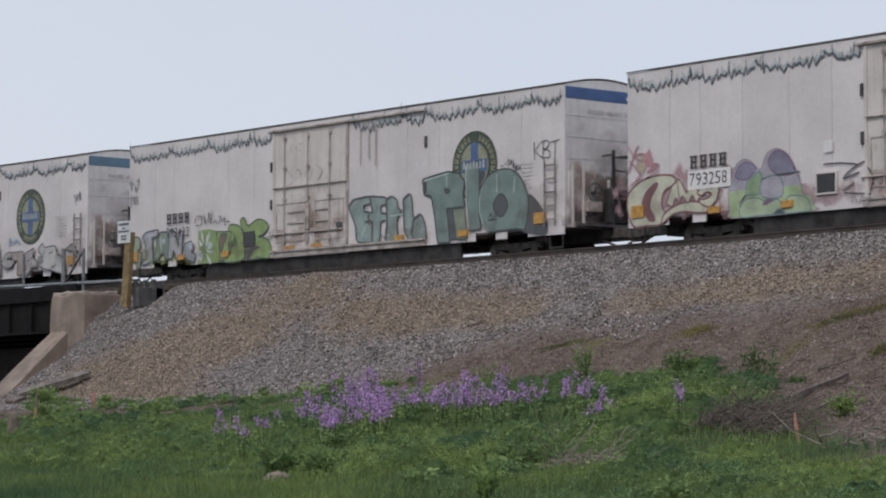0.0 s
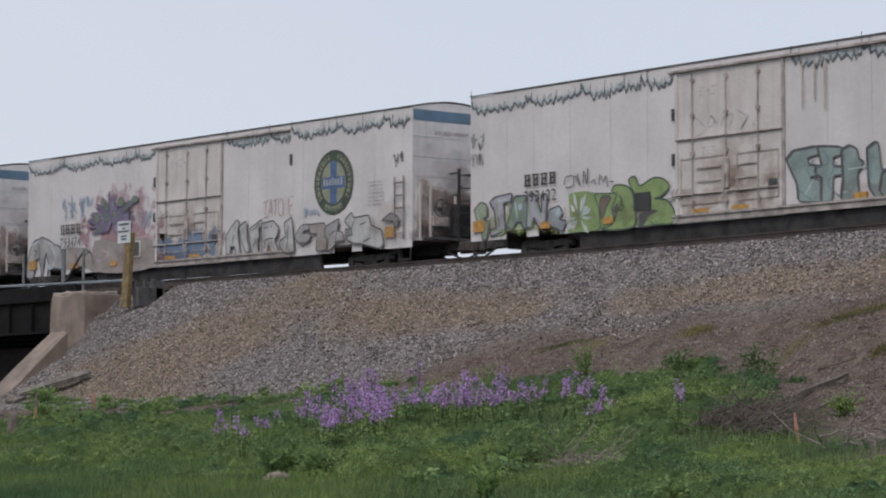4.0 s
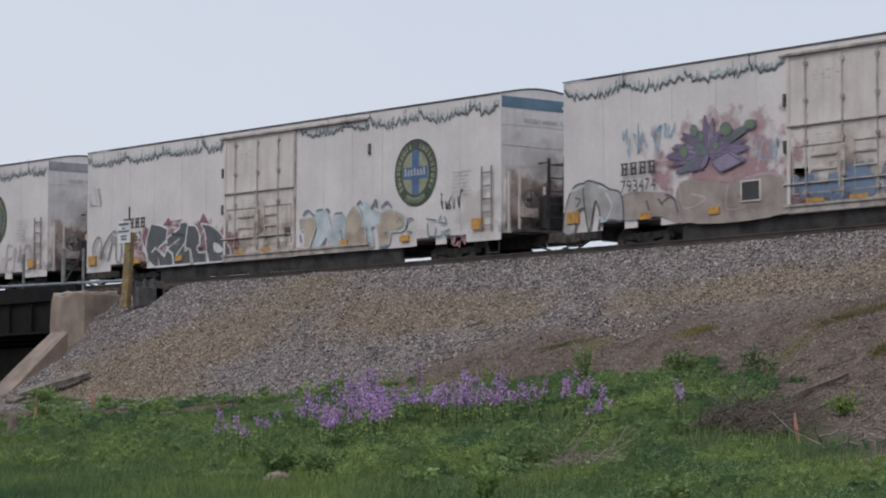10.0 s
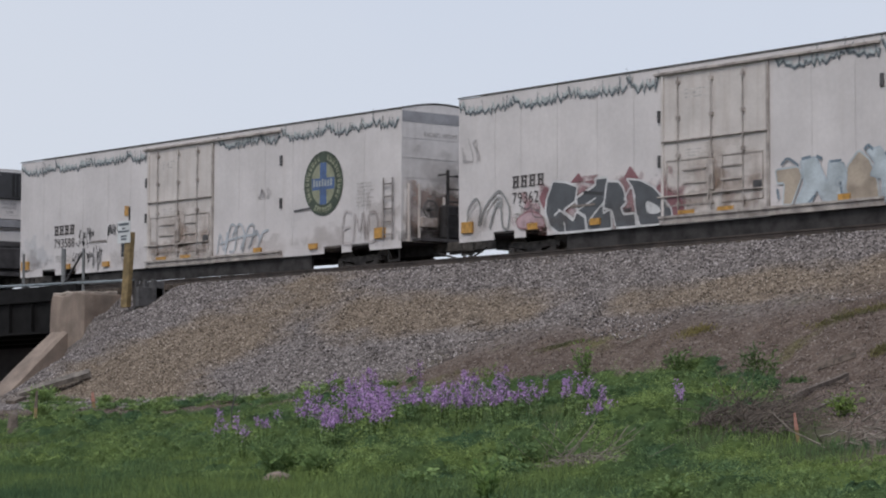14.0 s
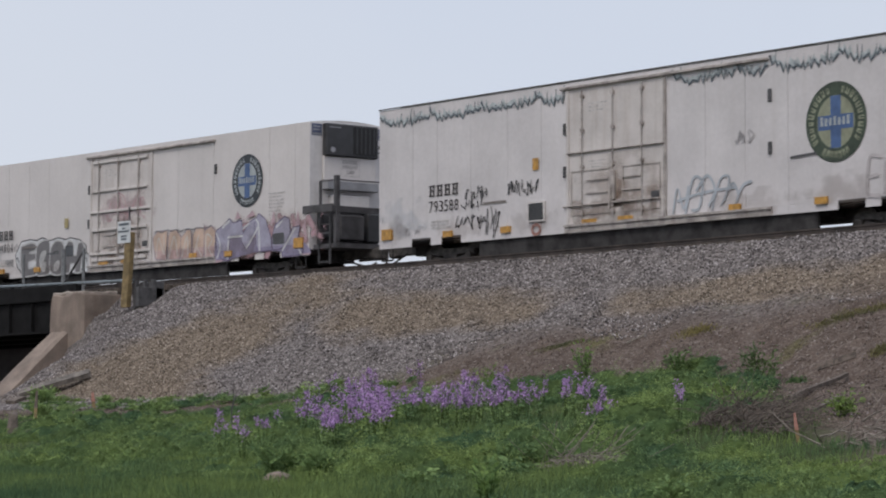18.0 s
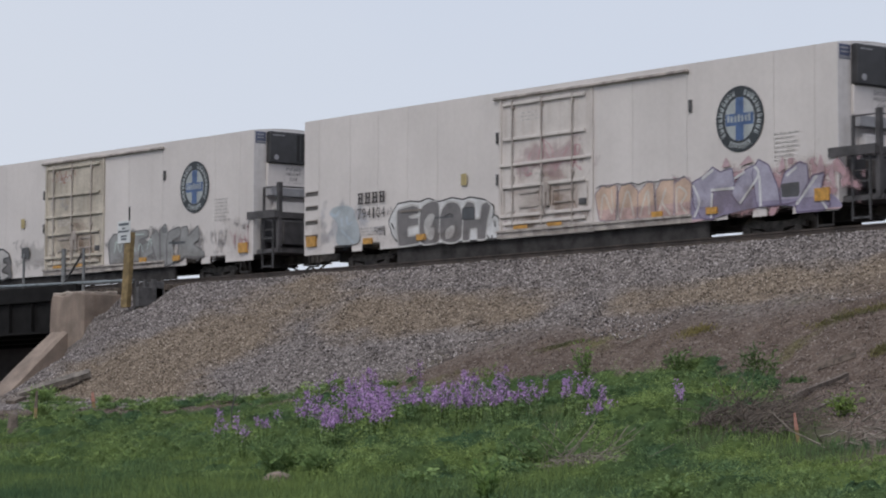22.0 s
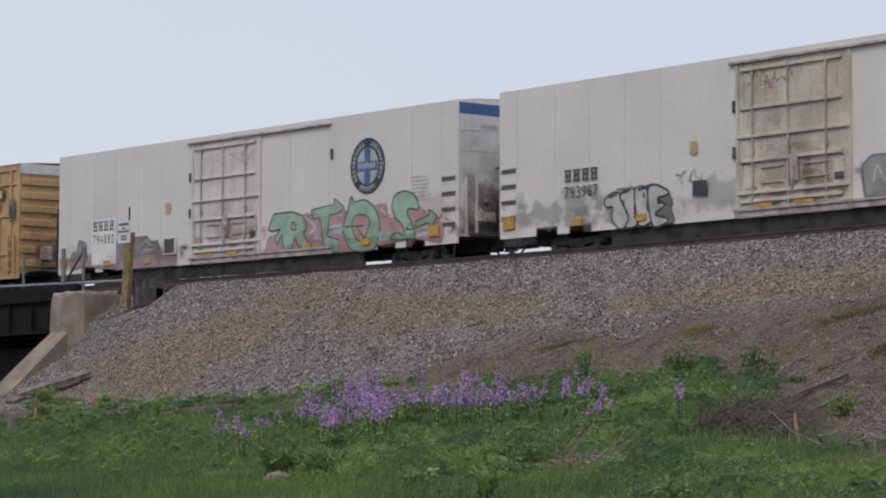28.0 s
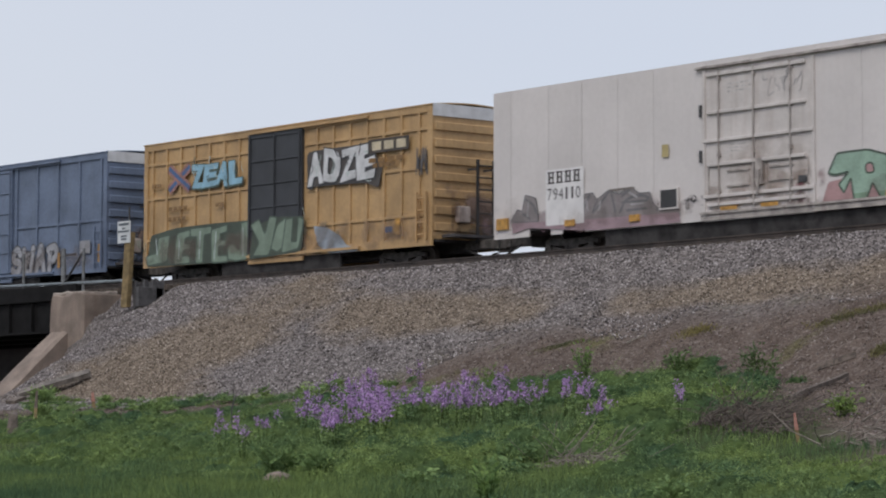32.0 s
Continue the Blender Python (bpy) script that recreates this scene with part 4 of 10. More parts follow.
    bm = bmnew()
    box(bm, L2 + 0.38, L2 + 0.52, 0.46, 0.62, 0.9, 3.3)
    part("ladder_stanchion", bm, M_LADDER, car)
    bm = bmnew()
    box(bm, L2 + 0.02, L2 + 0.5, -1.2, 1.2, 1.02, 1.10)
    part("end_platform", bm, M_PLATFORM, car)
    # dark block added for an opening-like dark shape behind the ladder
    bm = bmnew()
    box(bm, x + 0.05, L2 + 0.36, -0.2, 0.55, 1.12, 2.15, bevel=0.06)
    part("brake_reservoir", bm, M_LADDER, car)
    bm = bmnew()
    for y in (-0.15, 0.47):
        box(bm, x, L2 + 0.45, y - 0.025, y + 0.025, 3.05, 3.10)
        box(bm, x, L2 + 0.45, y - 0.025, y + 0.025, 1.5, 1.55)
    part("ladder_bracket", bm, M_IRON, car)


def cooling_end(car, L2, rng):
    """Leading end with a black cooling unit in its top, a white panel and a railed platform."""
    x = L2 + 0.014
    bm = bmnew()
    box(bm, x, x + 0.22, -1.12, 0.95, 3.98, 5.0, bevel=0.03)
    unit = part("cooling_unit", bm, M_UNIT, car, "black cooling unit with a louvred face")
    bm = bmnew()
    box(bm, x + 0.22, x + 0.23, -0.05, 0.86, 4.06, 4.93, bevel=0.01)
    part("unit_grille", bm, M_GRILLE, unit, "blacker grille of the cooling unit")
    for i in range(5):
        bm = bmnew()
        y = 0.06 + i * 0.17
        box(bm, x + 0.23, x + 0.242, y, y + 0.05, 4.1, 4.9)
        part("louvre", bm, M_UNIT, unit)
    bm = bmnew()
    box(bm, x + 0.22, x + 0.226, -1.0, -0.55, 4.86, 4.90)
    part("maker_plate", bm, M_GREYBAND, unit)
    bm = bmnew()
    bmesh.ops.create_cone(bm, cap_ends=True, segments=14, radius1=0.09, radius2=0.09, depth=0.008, matrix=Matrix.Translation((x + 0.224, -0.86, 4.16)) @ Matrix.Rotation(math.pi / 2, 4, "Y"))
    part("round_mark", bm, M_GREYBAND, unit)
    for y, w in ((-HALF + 0.05, 0.40), (1.0, 0.46)):
        bm = bmnew()
        box(bm, x, x + 0.008, y, y + w, 4.60, 4.97)
        part("end_band", bm, M_SLATEBAND, car, "slate blue corner panel")
        for z, a, h in ((4.86, 0.06, 0.045), (4.76, 0.06, 0.045), (4.62, 0.02, 0.06)):
            bm = bmnew()
            box(bm, x + 0.009, x + 0.012, y + a, y + w - a, z, z + h)
            part("band_bar", bm, M_GREYBAND, car)
    bm = bmnew()
    for i in range(4):
        box(bm, x, x + 0.006, 1.03 + i * 0.09, 1.095 + i * 0.09, 4.32, 4.44)
    box(bm, x, x + 0.006, 1.03, 1.38, 4.18, 4.22)
    tagged(part("mark_blocks", bm, M_INK, car), kind="stuff")
    bm = bmnew()
    box(bm, x, x + 0.10, -1.12, 0.95, 3.2, 3.97, bevel=0.02)
    part("white_panel", bm, M_WHITE2, car, "white panel below the cooling unit")
    bm = bmnew()
    for q in ((-0.45, 0.3, 3.36, 3.38), (-0.45, 0.3, 3.90, 3.92), (-0.45, -0.435, 3.36, 3.92), (0.285, 0.3, 3.36, 3.92)):
        box(bm, x + 0.101, x + 0.105, *q)
    part("panel_border", bm, M_FADEINK, car)
    for word, v in (("EXCEED", 3.76), ("HEIGHT", 3.60), ("CAR", 3.44)):
        wide = 0.30 if word != "CAR" else 0.16
        bm = bmnew()
        add_glyph(bm, word, -0.08 - wide, -0.08 + wide, v, v + 0.11, 0)
        for vert in bm.verts:
            vert.co = (x + 0.106, vert.co.x, vert.co.z)
        bmesh.ops.recalc_face_normals(bm, faces=bm.faces)
        part("end_lettering", bm, M_INK, car, "word " + word.lower())
    bm = bmnew()
    box(bm, x, x + 0.30, -1.12, 0.92, 2.90, 3.18, bevel=0.02)
    part("shelf_panel", bm, M_GREYBAND, car, "grey shelf below the white panel")
    bm = bmnew()
    box(bm, x, x + 0.22, -0.85, 0.62, 2.30, 2.74, bevel=0.03)
    part("control_box", bm, M_END, car, "grimy white control box")
    bm = bmnew()
    box(bm, x, x + 0.03, -1.3, 1.1, 1.05, 2.24)
    part("dark_lower_end", bm, M_PLATFORM, car)
    for y0, y1, z0, z1, d in ((-0.75, 0.2, 1.32, 2.1, 0.5), (0.45, 1.0, 1.3, 2.2, 0.35), (-1.3, -0.9, 1.35, 2.1, 0.3)):
        bm = bmnew()
        box(bm, x + 0.03, x + d, y0, y1, z0, z1, bevel=0.03)
        part("fuel_tank" if d == 0.5 else "machine_box", bm, M_PLATFORM if d == 0.5 else M_UNIT, car)
    bm = bmnew()
    box(bm, L2 + 0.02, L2 + 1.35, -1.45, 1.3, 1.0, 1.14)
    part("end_platform", bm, M_PLATFORM, car)
    for px, py, top, w in ((L2 + 0.35, -1.42, 3.1, 0.035), (L2 + 1.2, -1.42, 3.25, 0.07), (L2 + 1.25, 0.35, 3.35, 0.05), (L2 + 1.25, 1.05, 3.45, 0.07)):
        bm = bmnew()
        box(bm, px - w, px + w, py - w, py + w, 1.05, top)
        part("railing_post", bm, M_PLATFORM, car)
    for z, y1 in ((3.12, 0.35), (1.75, -1.4)):
        bm = bmnew()
        rod(bm, (L2 + 1.2, -1.42, z), (L2 + 1.25, y1, z), 0.022, 6)
        rod(bm, (L2 + 0.3, -1.42, z), (L2 + 1.2, -1.42, z), 0.022, 6)
        part("railing_bar", bm, M_PLATFORM, car)
    bm = bmnew()
    box(bm, L2 - 0.30, L2 + 1.25, -1.64, -1.58, 2.12, 2.36)
    part("railing_beam", bm, M_PLATFORM, car)
    bm = bmnew()
    box(bm, L2 + 1.19, L2 + 1.25, -1.58, 0.36, 2.12, 2.30)
    part("railing_beam", bm, M_PLATFORM, car)
    ladder("end_ladder", car, None, 0.4, 1.0, 1.1, 3.25, 6, M_IRON, axis="y", at=L2 + 1.3)
    for k in range(3):
        bm = bmnew()
        box(bm, L2 + 0.35, L2 + 0.95, -1.5, -1.42, 0.55 + 0.45 * k, 0.6 + 0.45 * k)
        part("step", bm, M_IRON, car)
    bm = bmnew()
    for a in (0.35, 0.92):
        box(bm, L2 + a, L2 + a + 0.04, -1.5, -1.44, 0.5, 2.1)
    part("step_frame", bm, M_IRON, car)


def boxcar(look_name, label, length, paint, door_paint, cap, seed, posts, belts, d0, d1, gap_l, gap_r):
    """A boxcar with outside posts, ribbed ends and a sliding door."""
    car = tagged(new(look_name), label, "railcar", "freight cars of the train")
    L2 = length / 2
    X = lambda u: u - L2
    top = 4.98
    yb = -HALF + 0.06
    bm = bmnew()
    box(bm, -L2 + 0.05, L2 - 0.05, yb, -yb, 0.98, top)
    part("body", bm, paint, car)
    bm = bmnew()
    n = 10
    up, dn = [], []
    for i in range(n + 1):
        y = -HALF - 0.02 + (2 * HALF + 0.04) * i / n
        z = top + 0.10 * math.sin(math.pi * i / n)
        up.append((bm.verts.new((-L2 - 0.02, y, z + 0.04)), bm.verts.new((L2 + 0.02, y, z + 0.04))))
        dn.append((bm.verts.new((-L2 - 0.02, y, z)), bm.verts.new((L2 + 0.02, y, z))))
    for i in range(n):
        bm.faces.new((up[i][0], up[i][1], up[i + 1][1], up[i + 1][0]))
        bm.faces.new((dn[i][0], dn[i + 1][0], dn[i + 1][1], dn[i][1]))
        bm.faces.new((up[i][0], up[i + 1][0], dn[i + 1][0], dn[i][0]))
        bm.faces.new((up[i][1], dn[i][1], dn[i + 1][1], up[i + 1][1]))
    for s in (0, n):
        bm.faces.new((up[s][0], dn[s][0], dn[s][1], up[s][1]))
    bmesh.ops.recalc_face_normals(bm, faces=bm.faces)
    part("roof", bm, paint, car)
    for s, near in ((-1, True), (1, False)):
        y0, y1 = sorted((s * HALF, s * -yb))
        for u in posts:
            if near and d0 - 0.2 < u < d1 + 0.2:
                continue
            bm = bmnew()
            box(bm, X(u) - 0.06, X(u) + 0.06, y0, y1, 1.0, top - 0.02, bevel=0.012)
            part("side_post", bm, paint, car)
        bm = bmnew()
        box(bm, X(0), X(length), y0, y1 - 0.002, top - 0.20, top)
        part("top_chord", bm, paint, car)
        bm = bmnew()
        for a, b, v in ((0.0, d0, 0.80), (d1, length, 0.80), (d0, d1, 0.66)):
            box(bm, X(a), X(b), y0 - 0.005, y1, v, 1.06)
        part("side_sill", bm, paint, car)
        for v in belts:
            for a, b in ((0.05, d0 - 0.05), (d1 + 0.05, length - 0.05)):
                bm = bmnew()
                box(bm, X(a), X(b), y0 + 0.01, y1, v - 0.045, v + 0.045, bevel=0.01)
                part("belt_rail", bm, paint, car)
        for u in (0.0, length - 0.22):
            bm = bmnew()
            box(bm, X(u), X(u + 0.22), y0, y1, 1.0, top)
            part("corner_post", bm, paint, car)
    # the door, its rails and posts
    bm = bmnew()
    box(bm, X(d0), X(d1), -HALF - 0.04, yb - 0.004, 1.0, top - 0.12)
    door = part("sliding_door", bm, door_paint, car, "dark sliding door" if door_paint is not paint else "blue sliding door")
    for v in (1.02, 1.75, 2.45, 3.2, 3.95, 4.72):
        bm = bmnew()
        box(bm, X(d0) + 0.06, X(d1) - 0.06, -HALF - 0.075, -HALF - 0.04, v - 0.03, v + 0.03, bevel=0.01)
        part("door_rib", bm, door_paint, door)
    for u in (d0 + 0.12, (d0 + d1) / 2, d1 - 0.12):
        bm = bmnew()
        rod(bm, (X(u), -HALF - 0.07, 1.0), (X(u), -HALF - 0.07, top - 0.2), 0.025, 6)
        part("door_post", bm, door_paint, door)
    bm = bmnew()
    box(bm, X(d0 + 0.05), X(d1 + 3.4), -HALF - 0.10, -HALF - 0.006, top - 0.14, top - 0.06)
    part("upper_door_track", bm, paint, car)
    bm = bmnew()
    box(bm, X(d0), X(d1 + 3.0), -HALF - 0.09, -HALF - 0.006, 0.86, 0.94)
    part("lower_door_track", bm, paint, car)
    # ribbed ends
    for s in (-1, 1):
        bm = bmnew()
        box(bm, *sorted((s * (L2 - 0.05), s * (L2 - 0.01))), -HALF + 0.01, HALF - 0.01, 1.0, top)
        end = part("end_wall", bm, paint, car)
        for i in range(7):
            v = 1.22 + 0.5 * i
            bm = bmnew()
            box(bm, *sorted((s * (L2 - 0.01), s * (L2 + 0.06))), -HALF + 0.08, HALF - 0.08, v, v + 0.27, bevel=0.03)
            part("end_rib", bm, paint, end)
        bm = bmnew()
        box(bm, *sorted((s * (L2 - 0.01), s * (L2 + 0.03))), -HALF + 0.02, HALF - 0.02, 4.66, top + 0.05)
        part("end_cap", bm, cap, end, "white-painted top of the end")
    x = L2
    ladder("end_ladder", car, None, -0.20, 0.42, 0.9, 3.4, 7, M_LADDER, axis="y", at=x + 0.45)
    for y0, y1, z0, z1, kind, k in ((-1.3, 1.3, 1.0, 2.7, "brown", 0.5), (-0.9, 1.2, 1.0, 2.3, "soot", 0.75), (-1.5, 1.5, 0.95, 1.5, "soot", 0.7)):
        bm = bmnew()
        xx = x + 0.063 + 0.002 * k
        bm.faces.new([bm.verts.new(p) for p in ((xx, y0, z0), (xx, y1, z0), (xx, y1, z1), (xx, y0, z1))])
        part("grime_stain", bm, END_STAINS[kind, k], car, "dark brown grime on the end wall")
    bm = bmnew()
    box(bm, x, x + 0.6, -1.2, 1.2, 1.05, 1.13)
    for y in (-0.20, 0.42):
        box(bm, x, x + 0.45, y - 0.025, y + 0.025, 3.1, 3.15)
    part("end_platform", bm, M_PLATFORM, car)
    bm = bmnew()
    box(bm, x + 0.06, x + 0.26, -0.75, -0.3, 1.5, 2.0, bevel=0.03)
    part("brake_housing", bm, M_ENDLOW, car)
    ladder("side_ladder", car, None, X(length - 0.62), X(length - 0.18), 0.95, 2.4, 4, paint)
    underframe(car, -L2, L2, gap_l, gap_r)
    trucks(car, (X(2.1), X(length - 2.1)))
    return car


# offset of each car's rear end along the line when the train's clock reads zero, its length, and the clearances
CARS = []


def place_car(car, offset, length):
    CARS.append((car, offset + length / 2, length))
    return car


car_1 = place_car(reefer("793258", "refrigerator_car", True, True, False, 0, M_BLUEBAND, "dirty white refrigerator car with icicle fringe and pastel graffiti", 1, 1.35, 1.35, M_WHITE), 26.72, REEFER)
car_2 = place_car(reefer("793422", "refrigerator_car", True, True, False, 0, M_BLUEBAND, "dirty white refrigerator car with big grey-green block graffiti over the emblem", 2, 1.35, 1.35, M_WHITE), 1.758, REEFER)
car_3 = place_car(reefer("793474", "refrigerator_car", True, True, False, 0, M_TEALBAND, "dirty white refrigerator car with a purple burst and silver graffiti letters", 3, 1.35, 1.35, M_WHITE), -23.36, REEFER)
car_4 = place_car(reefer("793624", "refrigerator_car", True, True, False, 0, M_TEALBAND, "dirty white refrigerator car with dark grey graffiti edged in red", 4, 1.35, 1.35, M_WHITE), -48.455, REEFER)
car_5 = place_car(reefer("793588", "refrigerator_car", True, True, False, 0, M_GREYBAND, "dirty white refrigerator car with icicle fringe and few black tags", 5, 1.35, 1.8, M_WHITE), -73.565, REEFER)
car_6 = place_car(reefer("794104", "refrigerator_car", False, False, True, 0.95, None, "white refrigerator car with black cooling unit, orange and lilac graffiti", 6, 1.35, 1.79, M_WHITE2), -99.526, REEFER)
car_7 = place_car(reefer("793967", "refrigerator_car", False, False, True, 0.95, None, "white refrigerator car with black cooling unit and grey graffiti", 7, 0.95, 1.35, M_WHITE2), -124.70, REEFER)
car_8 = place_car(reefer("794110", "refrigerator_car", False, False, False, 0.0, M_BLUEBAND, "white refrigerator car with mint green graffiti on red", 8, 1.4, 0.94, M_WHITE2), -148.96, REEFER)
FBOX = 15.6
car_9 = place_car(boxcar("boxcar", "golden yellow ribbed boxcar with a charcoal door and graffiti", FBOX, M_YELLOW, M_CHARCOAL, M_WHITECAP, 9,
                  [0.85 * i + 0.5 for i in range(18)], (1.72, 3.13, 4.29), 6.2, 9.15, 1.2, 1.42), -167.40, FBOX)
car_10 = place_car(boxcar("boxcar", "dull blue ribbed boxcar with silver graffiti low on its side", FBOX, M_BLUE, M_BLUE, M_WHITECAP, 10,
                   [1.45 * i + 0.7 for i in range(11)], (2.62,), 6.2, 9.15, 1.2, 1.2), -185.41, FBOX)


# ---- graffiti and small painted marks on the cars ----
LAYER = {}


def layer(car):
    """Every coat of paint lies a little proud of the one before."""
    LAYER[car.name] = LAYER.get(car.name, 0) + 1
    return -HALF - 0.020 - 0.0009 * LAYER[car.name]


def half_of(car):
    return next(c[2] for c in CARS if c[0] is car) / 2


def car_mark(car, number, mu, patch=None):
    """The reporting mark as plain shapes, and the car's number, on a repainted patch where the car has one."""
    X = lambda u: u - half_of(car)
    if patch:
        bm = bmnew()
        poly(bm, [(X(mu - 0.08), patch[0]), (X(mu + 1.5), patch[0]), (X(mu + 1.5), patch[1]), (X(mu - 0.08), patch[1])], layer(car))
        part("number_patch", bm, M_PATCH, car, "clean white repainted patch")
    y = layer(car)
    for i in range(4):
        bm = bmnew()
        a = X(mu) + i * 0.355
        for p, q, b, t in ((0.03, 0.11, 0.0, 0.34), (0.19, 0.255, 0.0, 0.34), (0.0, 0.285, 0.0, 0.045), (0.0, 0.285, 0.295, 0.34), (0.11, 0.19, 0.15, 0.20)):
            poly(bm, [(a + p, 2.22 + b), (a + q, 2.22 + b), (a + q, 2.22 + t), (a + p, 2.22 + t)], y - 0.00002 * len(bm.faces))
        part("reporting_mark", bm, M_INK, car, "black mark drawn as a plain barred block")
    y = layer(car)
    for i, digit in enumerate(number):
        a = X(mu + 0.235 * i)
        text_part(car, "car_number", digit, a + (0.05 if digit == "1" else 0.0), a + (0.13 if digit == "1" else 0.185), 1.76, 2.09, M_INK, "black numeral", y)


car_mark(car_4, "793624", 2.40)
car_mark(car_5, "793588", 2.40)
PAINTS = {}


def spray(name, color, rough=0.5):
    PAINTS[name] = material(name, color, rough, vary=0.12, scale=1.8, fine=16, bump=0.0)
    return PAINTS[name]


def thin(name, color):
    return lambda strength: PAINTS.setdefault((name, strength), haze_material(name, color, strength, 1.8))


CREAM, MAROON, LIME, TEAL = spray("cream_spray", (0.50, 0.50, 0.40)), spray("maroon_spray", (0.20, 0.09, 0.10)), spray("lime_spray", (0.36, 0.46, 0.27)), spray("teal_spray", (0.13, 0.22, 0.25))
LILAC, MAUVE, SLATE, SAGE = spray("lilac_spray", (0.35, 0.33, 0.42)), spray("mauve_spray", (0.20, 0.13, 0.20)), spray("slate_spray", (0.075, 0.08, 0.09)), spray("sage_spray", (0.17, 0.235, 0.215))
SAGEDARK, SAGE2, INKY, PALE = spray("dark_sage_spray", (0.05, 0.065, 0.065)), spray("grey_sage_spray", (0.25, 0.315, 0.30)), spray("soft_black_spray", (0.09, 0.085, 0.09)), spray("pale_spray", (0.45, 0.52, 0.50))
BLUEGREY, DARKGREEN, GREEN, INK = spray("blue_grey_spray", (0.34, 0.39, 0.44)), spray("dark_green_spray", (0.07, 0.10, 0.075)), spray("bright_green_spray", (0.235, 0.325, 0.125)), spray("black_spray", (0.035, 0.033, 0.035))
FAINT, FAINTB, PLUM, PLUMDARK = spray("faint_grey_spray", (0.36, 0.34, 0.345)), spray("faint_blue_spray", (0.42, 0.45, 0.49)), spray("plum_spray", (0.19, 0.155, 0.24)), spray("dark_plum_spray", (0.13, 0.10, 0.17))
PLUMGREEN, SKY, SILVER, RUST = spray("grey_green_spray", (0.13, 0.17, 0.165)), spray("sky_spray", (0.30, 0.40, 0.50)), spray("silver_spray", (0.46, 0.45, 0.445)), spray("rust_red_spray", (0.34, 0.17, 0.14))
WHITE, BUFFP, ICEP, SKYEDGE = spray("white_spray", (0.62, 0.62, 0.63)), spray("buff_spray", (0.42, 0.35, 0.28)), spray("ice_blue_spray", (0.48, 0.54, 0.58)), spray("slate_blue_spray", (0.16, 0.21, 0.26))
PINKINK, PEACH, GREYP = spray("rose_spray", (0.45, 0.24, 0.27)), spray("peach_spray", (0.58, 0.42, 0.33)), spray("grey_spray", (0.27, 0.27, 0.27))
SMOKE, MINT, AQUA, MOSS = spray("smoke_spray", (0.15, 0.145, 0.15)), spray("mint_spray", (0.30, 0.43, 0.34)), spray("aqua_spray", (0.26, 0.46, 0.58)), spray("moss_spray", (0.20, 0.265, 0.20))
LIME2, LIMED, REDD, PALEG, SKYP = spray("pale_lime_spray", (0.37, 0.45, 0.31)), spray("olive_lime_spray", (0.24, 0.32, 0.16)), spray("dull_red_spray", (0.25, 0.11, 0.125)), spray("pale_grey_spray", (0.47, 0.455, 0.45)), spray("pale_blue_spray", (0.40, 0.46, 0.52))
SILVERC = spray("greyed_silver_spray", (0.33, 0.335, 0.36))
PINK, BUFF, BLUEH, REDH = thin("pink_overspray", (0.46, 0.29, 0.32)), thin("buff_overspray", (0.36, 0.30, 0.25)), thin("blue_overspray", (0.17, 0.24, 0.36)), thin("red_overspray", (0.26, 0.10, 0.115))
LIMEH, GREYH, PLUMH, MOSSH = thin("lime_overspray", (0.40, 0.50, 0.18)), thin("grey_overspray", (0.27, 0.26, 0.265)), thin("plum_overspray", (0.20, 0.12, 0.14)), thin("moss_overspray", (0.22, 0.28, 0.21))
GRIME = thin("brown_road_grime", (0.20, 0.145, 0.115))
SKYH = thin("dusty_blue_overspray", (0.30, 0.40, 0.50))


def block_word(car, word, u0, u1, v0, v1, fill, edge, style, shine=None):
    """A word in fat letters, each with an outline, a fill and perhaps a shine, jostling one another."""
    rng = random.Random(word + car.name)
    h = half_of(car)
    n = len(word)
    w = (u1 - u0) / n
    inner, outer = ((0.0, 0.0), (0.025, 0.05), (0.055, 0.085), (0.088, 0.118))[style]
    for i, ch in enumerate(word):
        y = layer(car)
        a = u0 - h + i * w - 0.09 * w
        b = a + w * 1.18
        z0, z1 = v0 + 0.05 * (v1 - v0) * rng.random(), v1 - 0.09 * (v1 - v0) * rng.random()
        if n == 1:
            z0, z1 = v0, v1
        kw = dict(shear=rng.uniform(-0.05, 0.12), turn=rng.uniform(-5, 5), taper=rng.uniform(-0.12, 0.2), fit=outer, wobble=0.035 if style else 0.02)
        bm = bmnew()
        if edge is not fill:
            if style > 1:
                add_glyph(bm, ch, a, b, z0, z1, y + 0.0005, outer, 0, move=(0.05 * w, -0.035 * (v1 - v0)), **kw)
            add_glyph(bm, ch, a, b, z0, z1, y, outer, 0, **kw)
        add_glyph(bm, ch, a, b, z0, z1, y - 0.0012, inner, 1, **kw)
        if shine:
            add_glyph(bm, ch, a, b, z0, z1, y - 0.0018, -0.03, 2, move=(-0.03 * w, 0.03 * (v1 - v0)), **kw)
        if style > 1:
            # quick inner lines, dark and pale, as the writer's hand leaves them
            for k in range(4):
                p = Vector((a + (b - a) * rng.uniform(0.1, 0.9), z0 + (z1 - z0) * rng.uniform(0.05, 0.95)))
                d = Vector((rng.uniform(-0.3, 0.3) * w, rng.uniform(-0.45, 0.45) * (z1 - z0)))
                e = Vector((rng.uniform(-0.25, 0.25) * w, rng.uniform(-0.1, 0.1) * (z1 - z0)))
                ribbon(bm, [p + d * f + e * math.sin(math.pi * f) for f in (0, 0.2, 0.4, 0.6, 0.8, 1.0)], 0.035 * rng.uniform(0.6, 1.3), y - 0.002, 0 if k % 2 else 2)
        part("graffiti_letter", bm, [edge, fill, shine or PALE, INK], car)


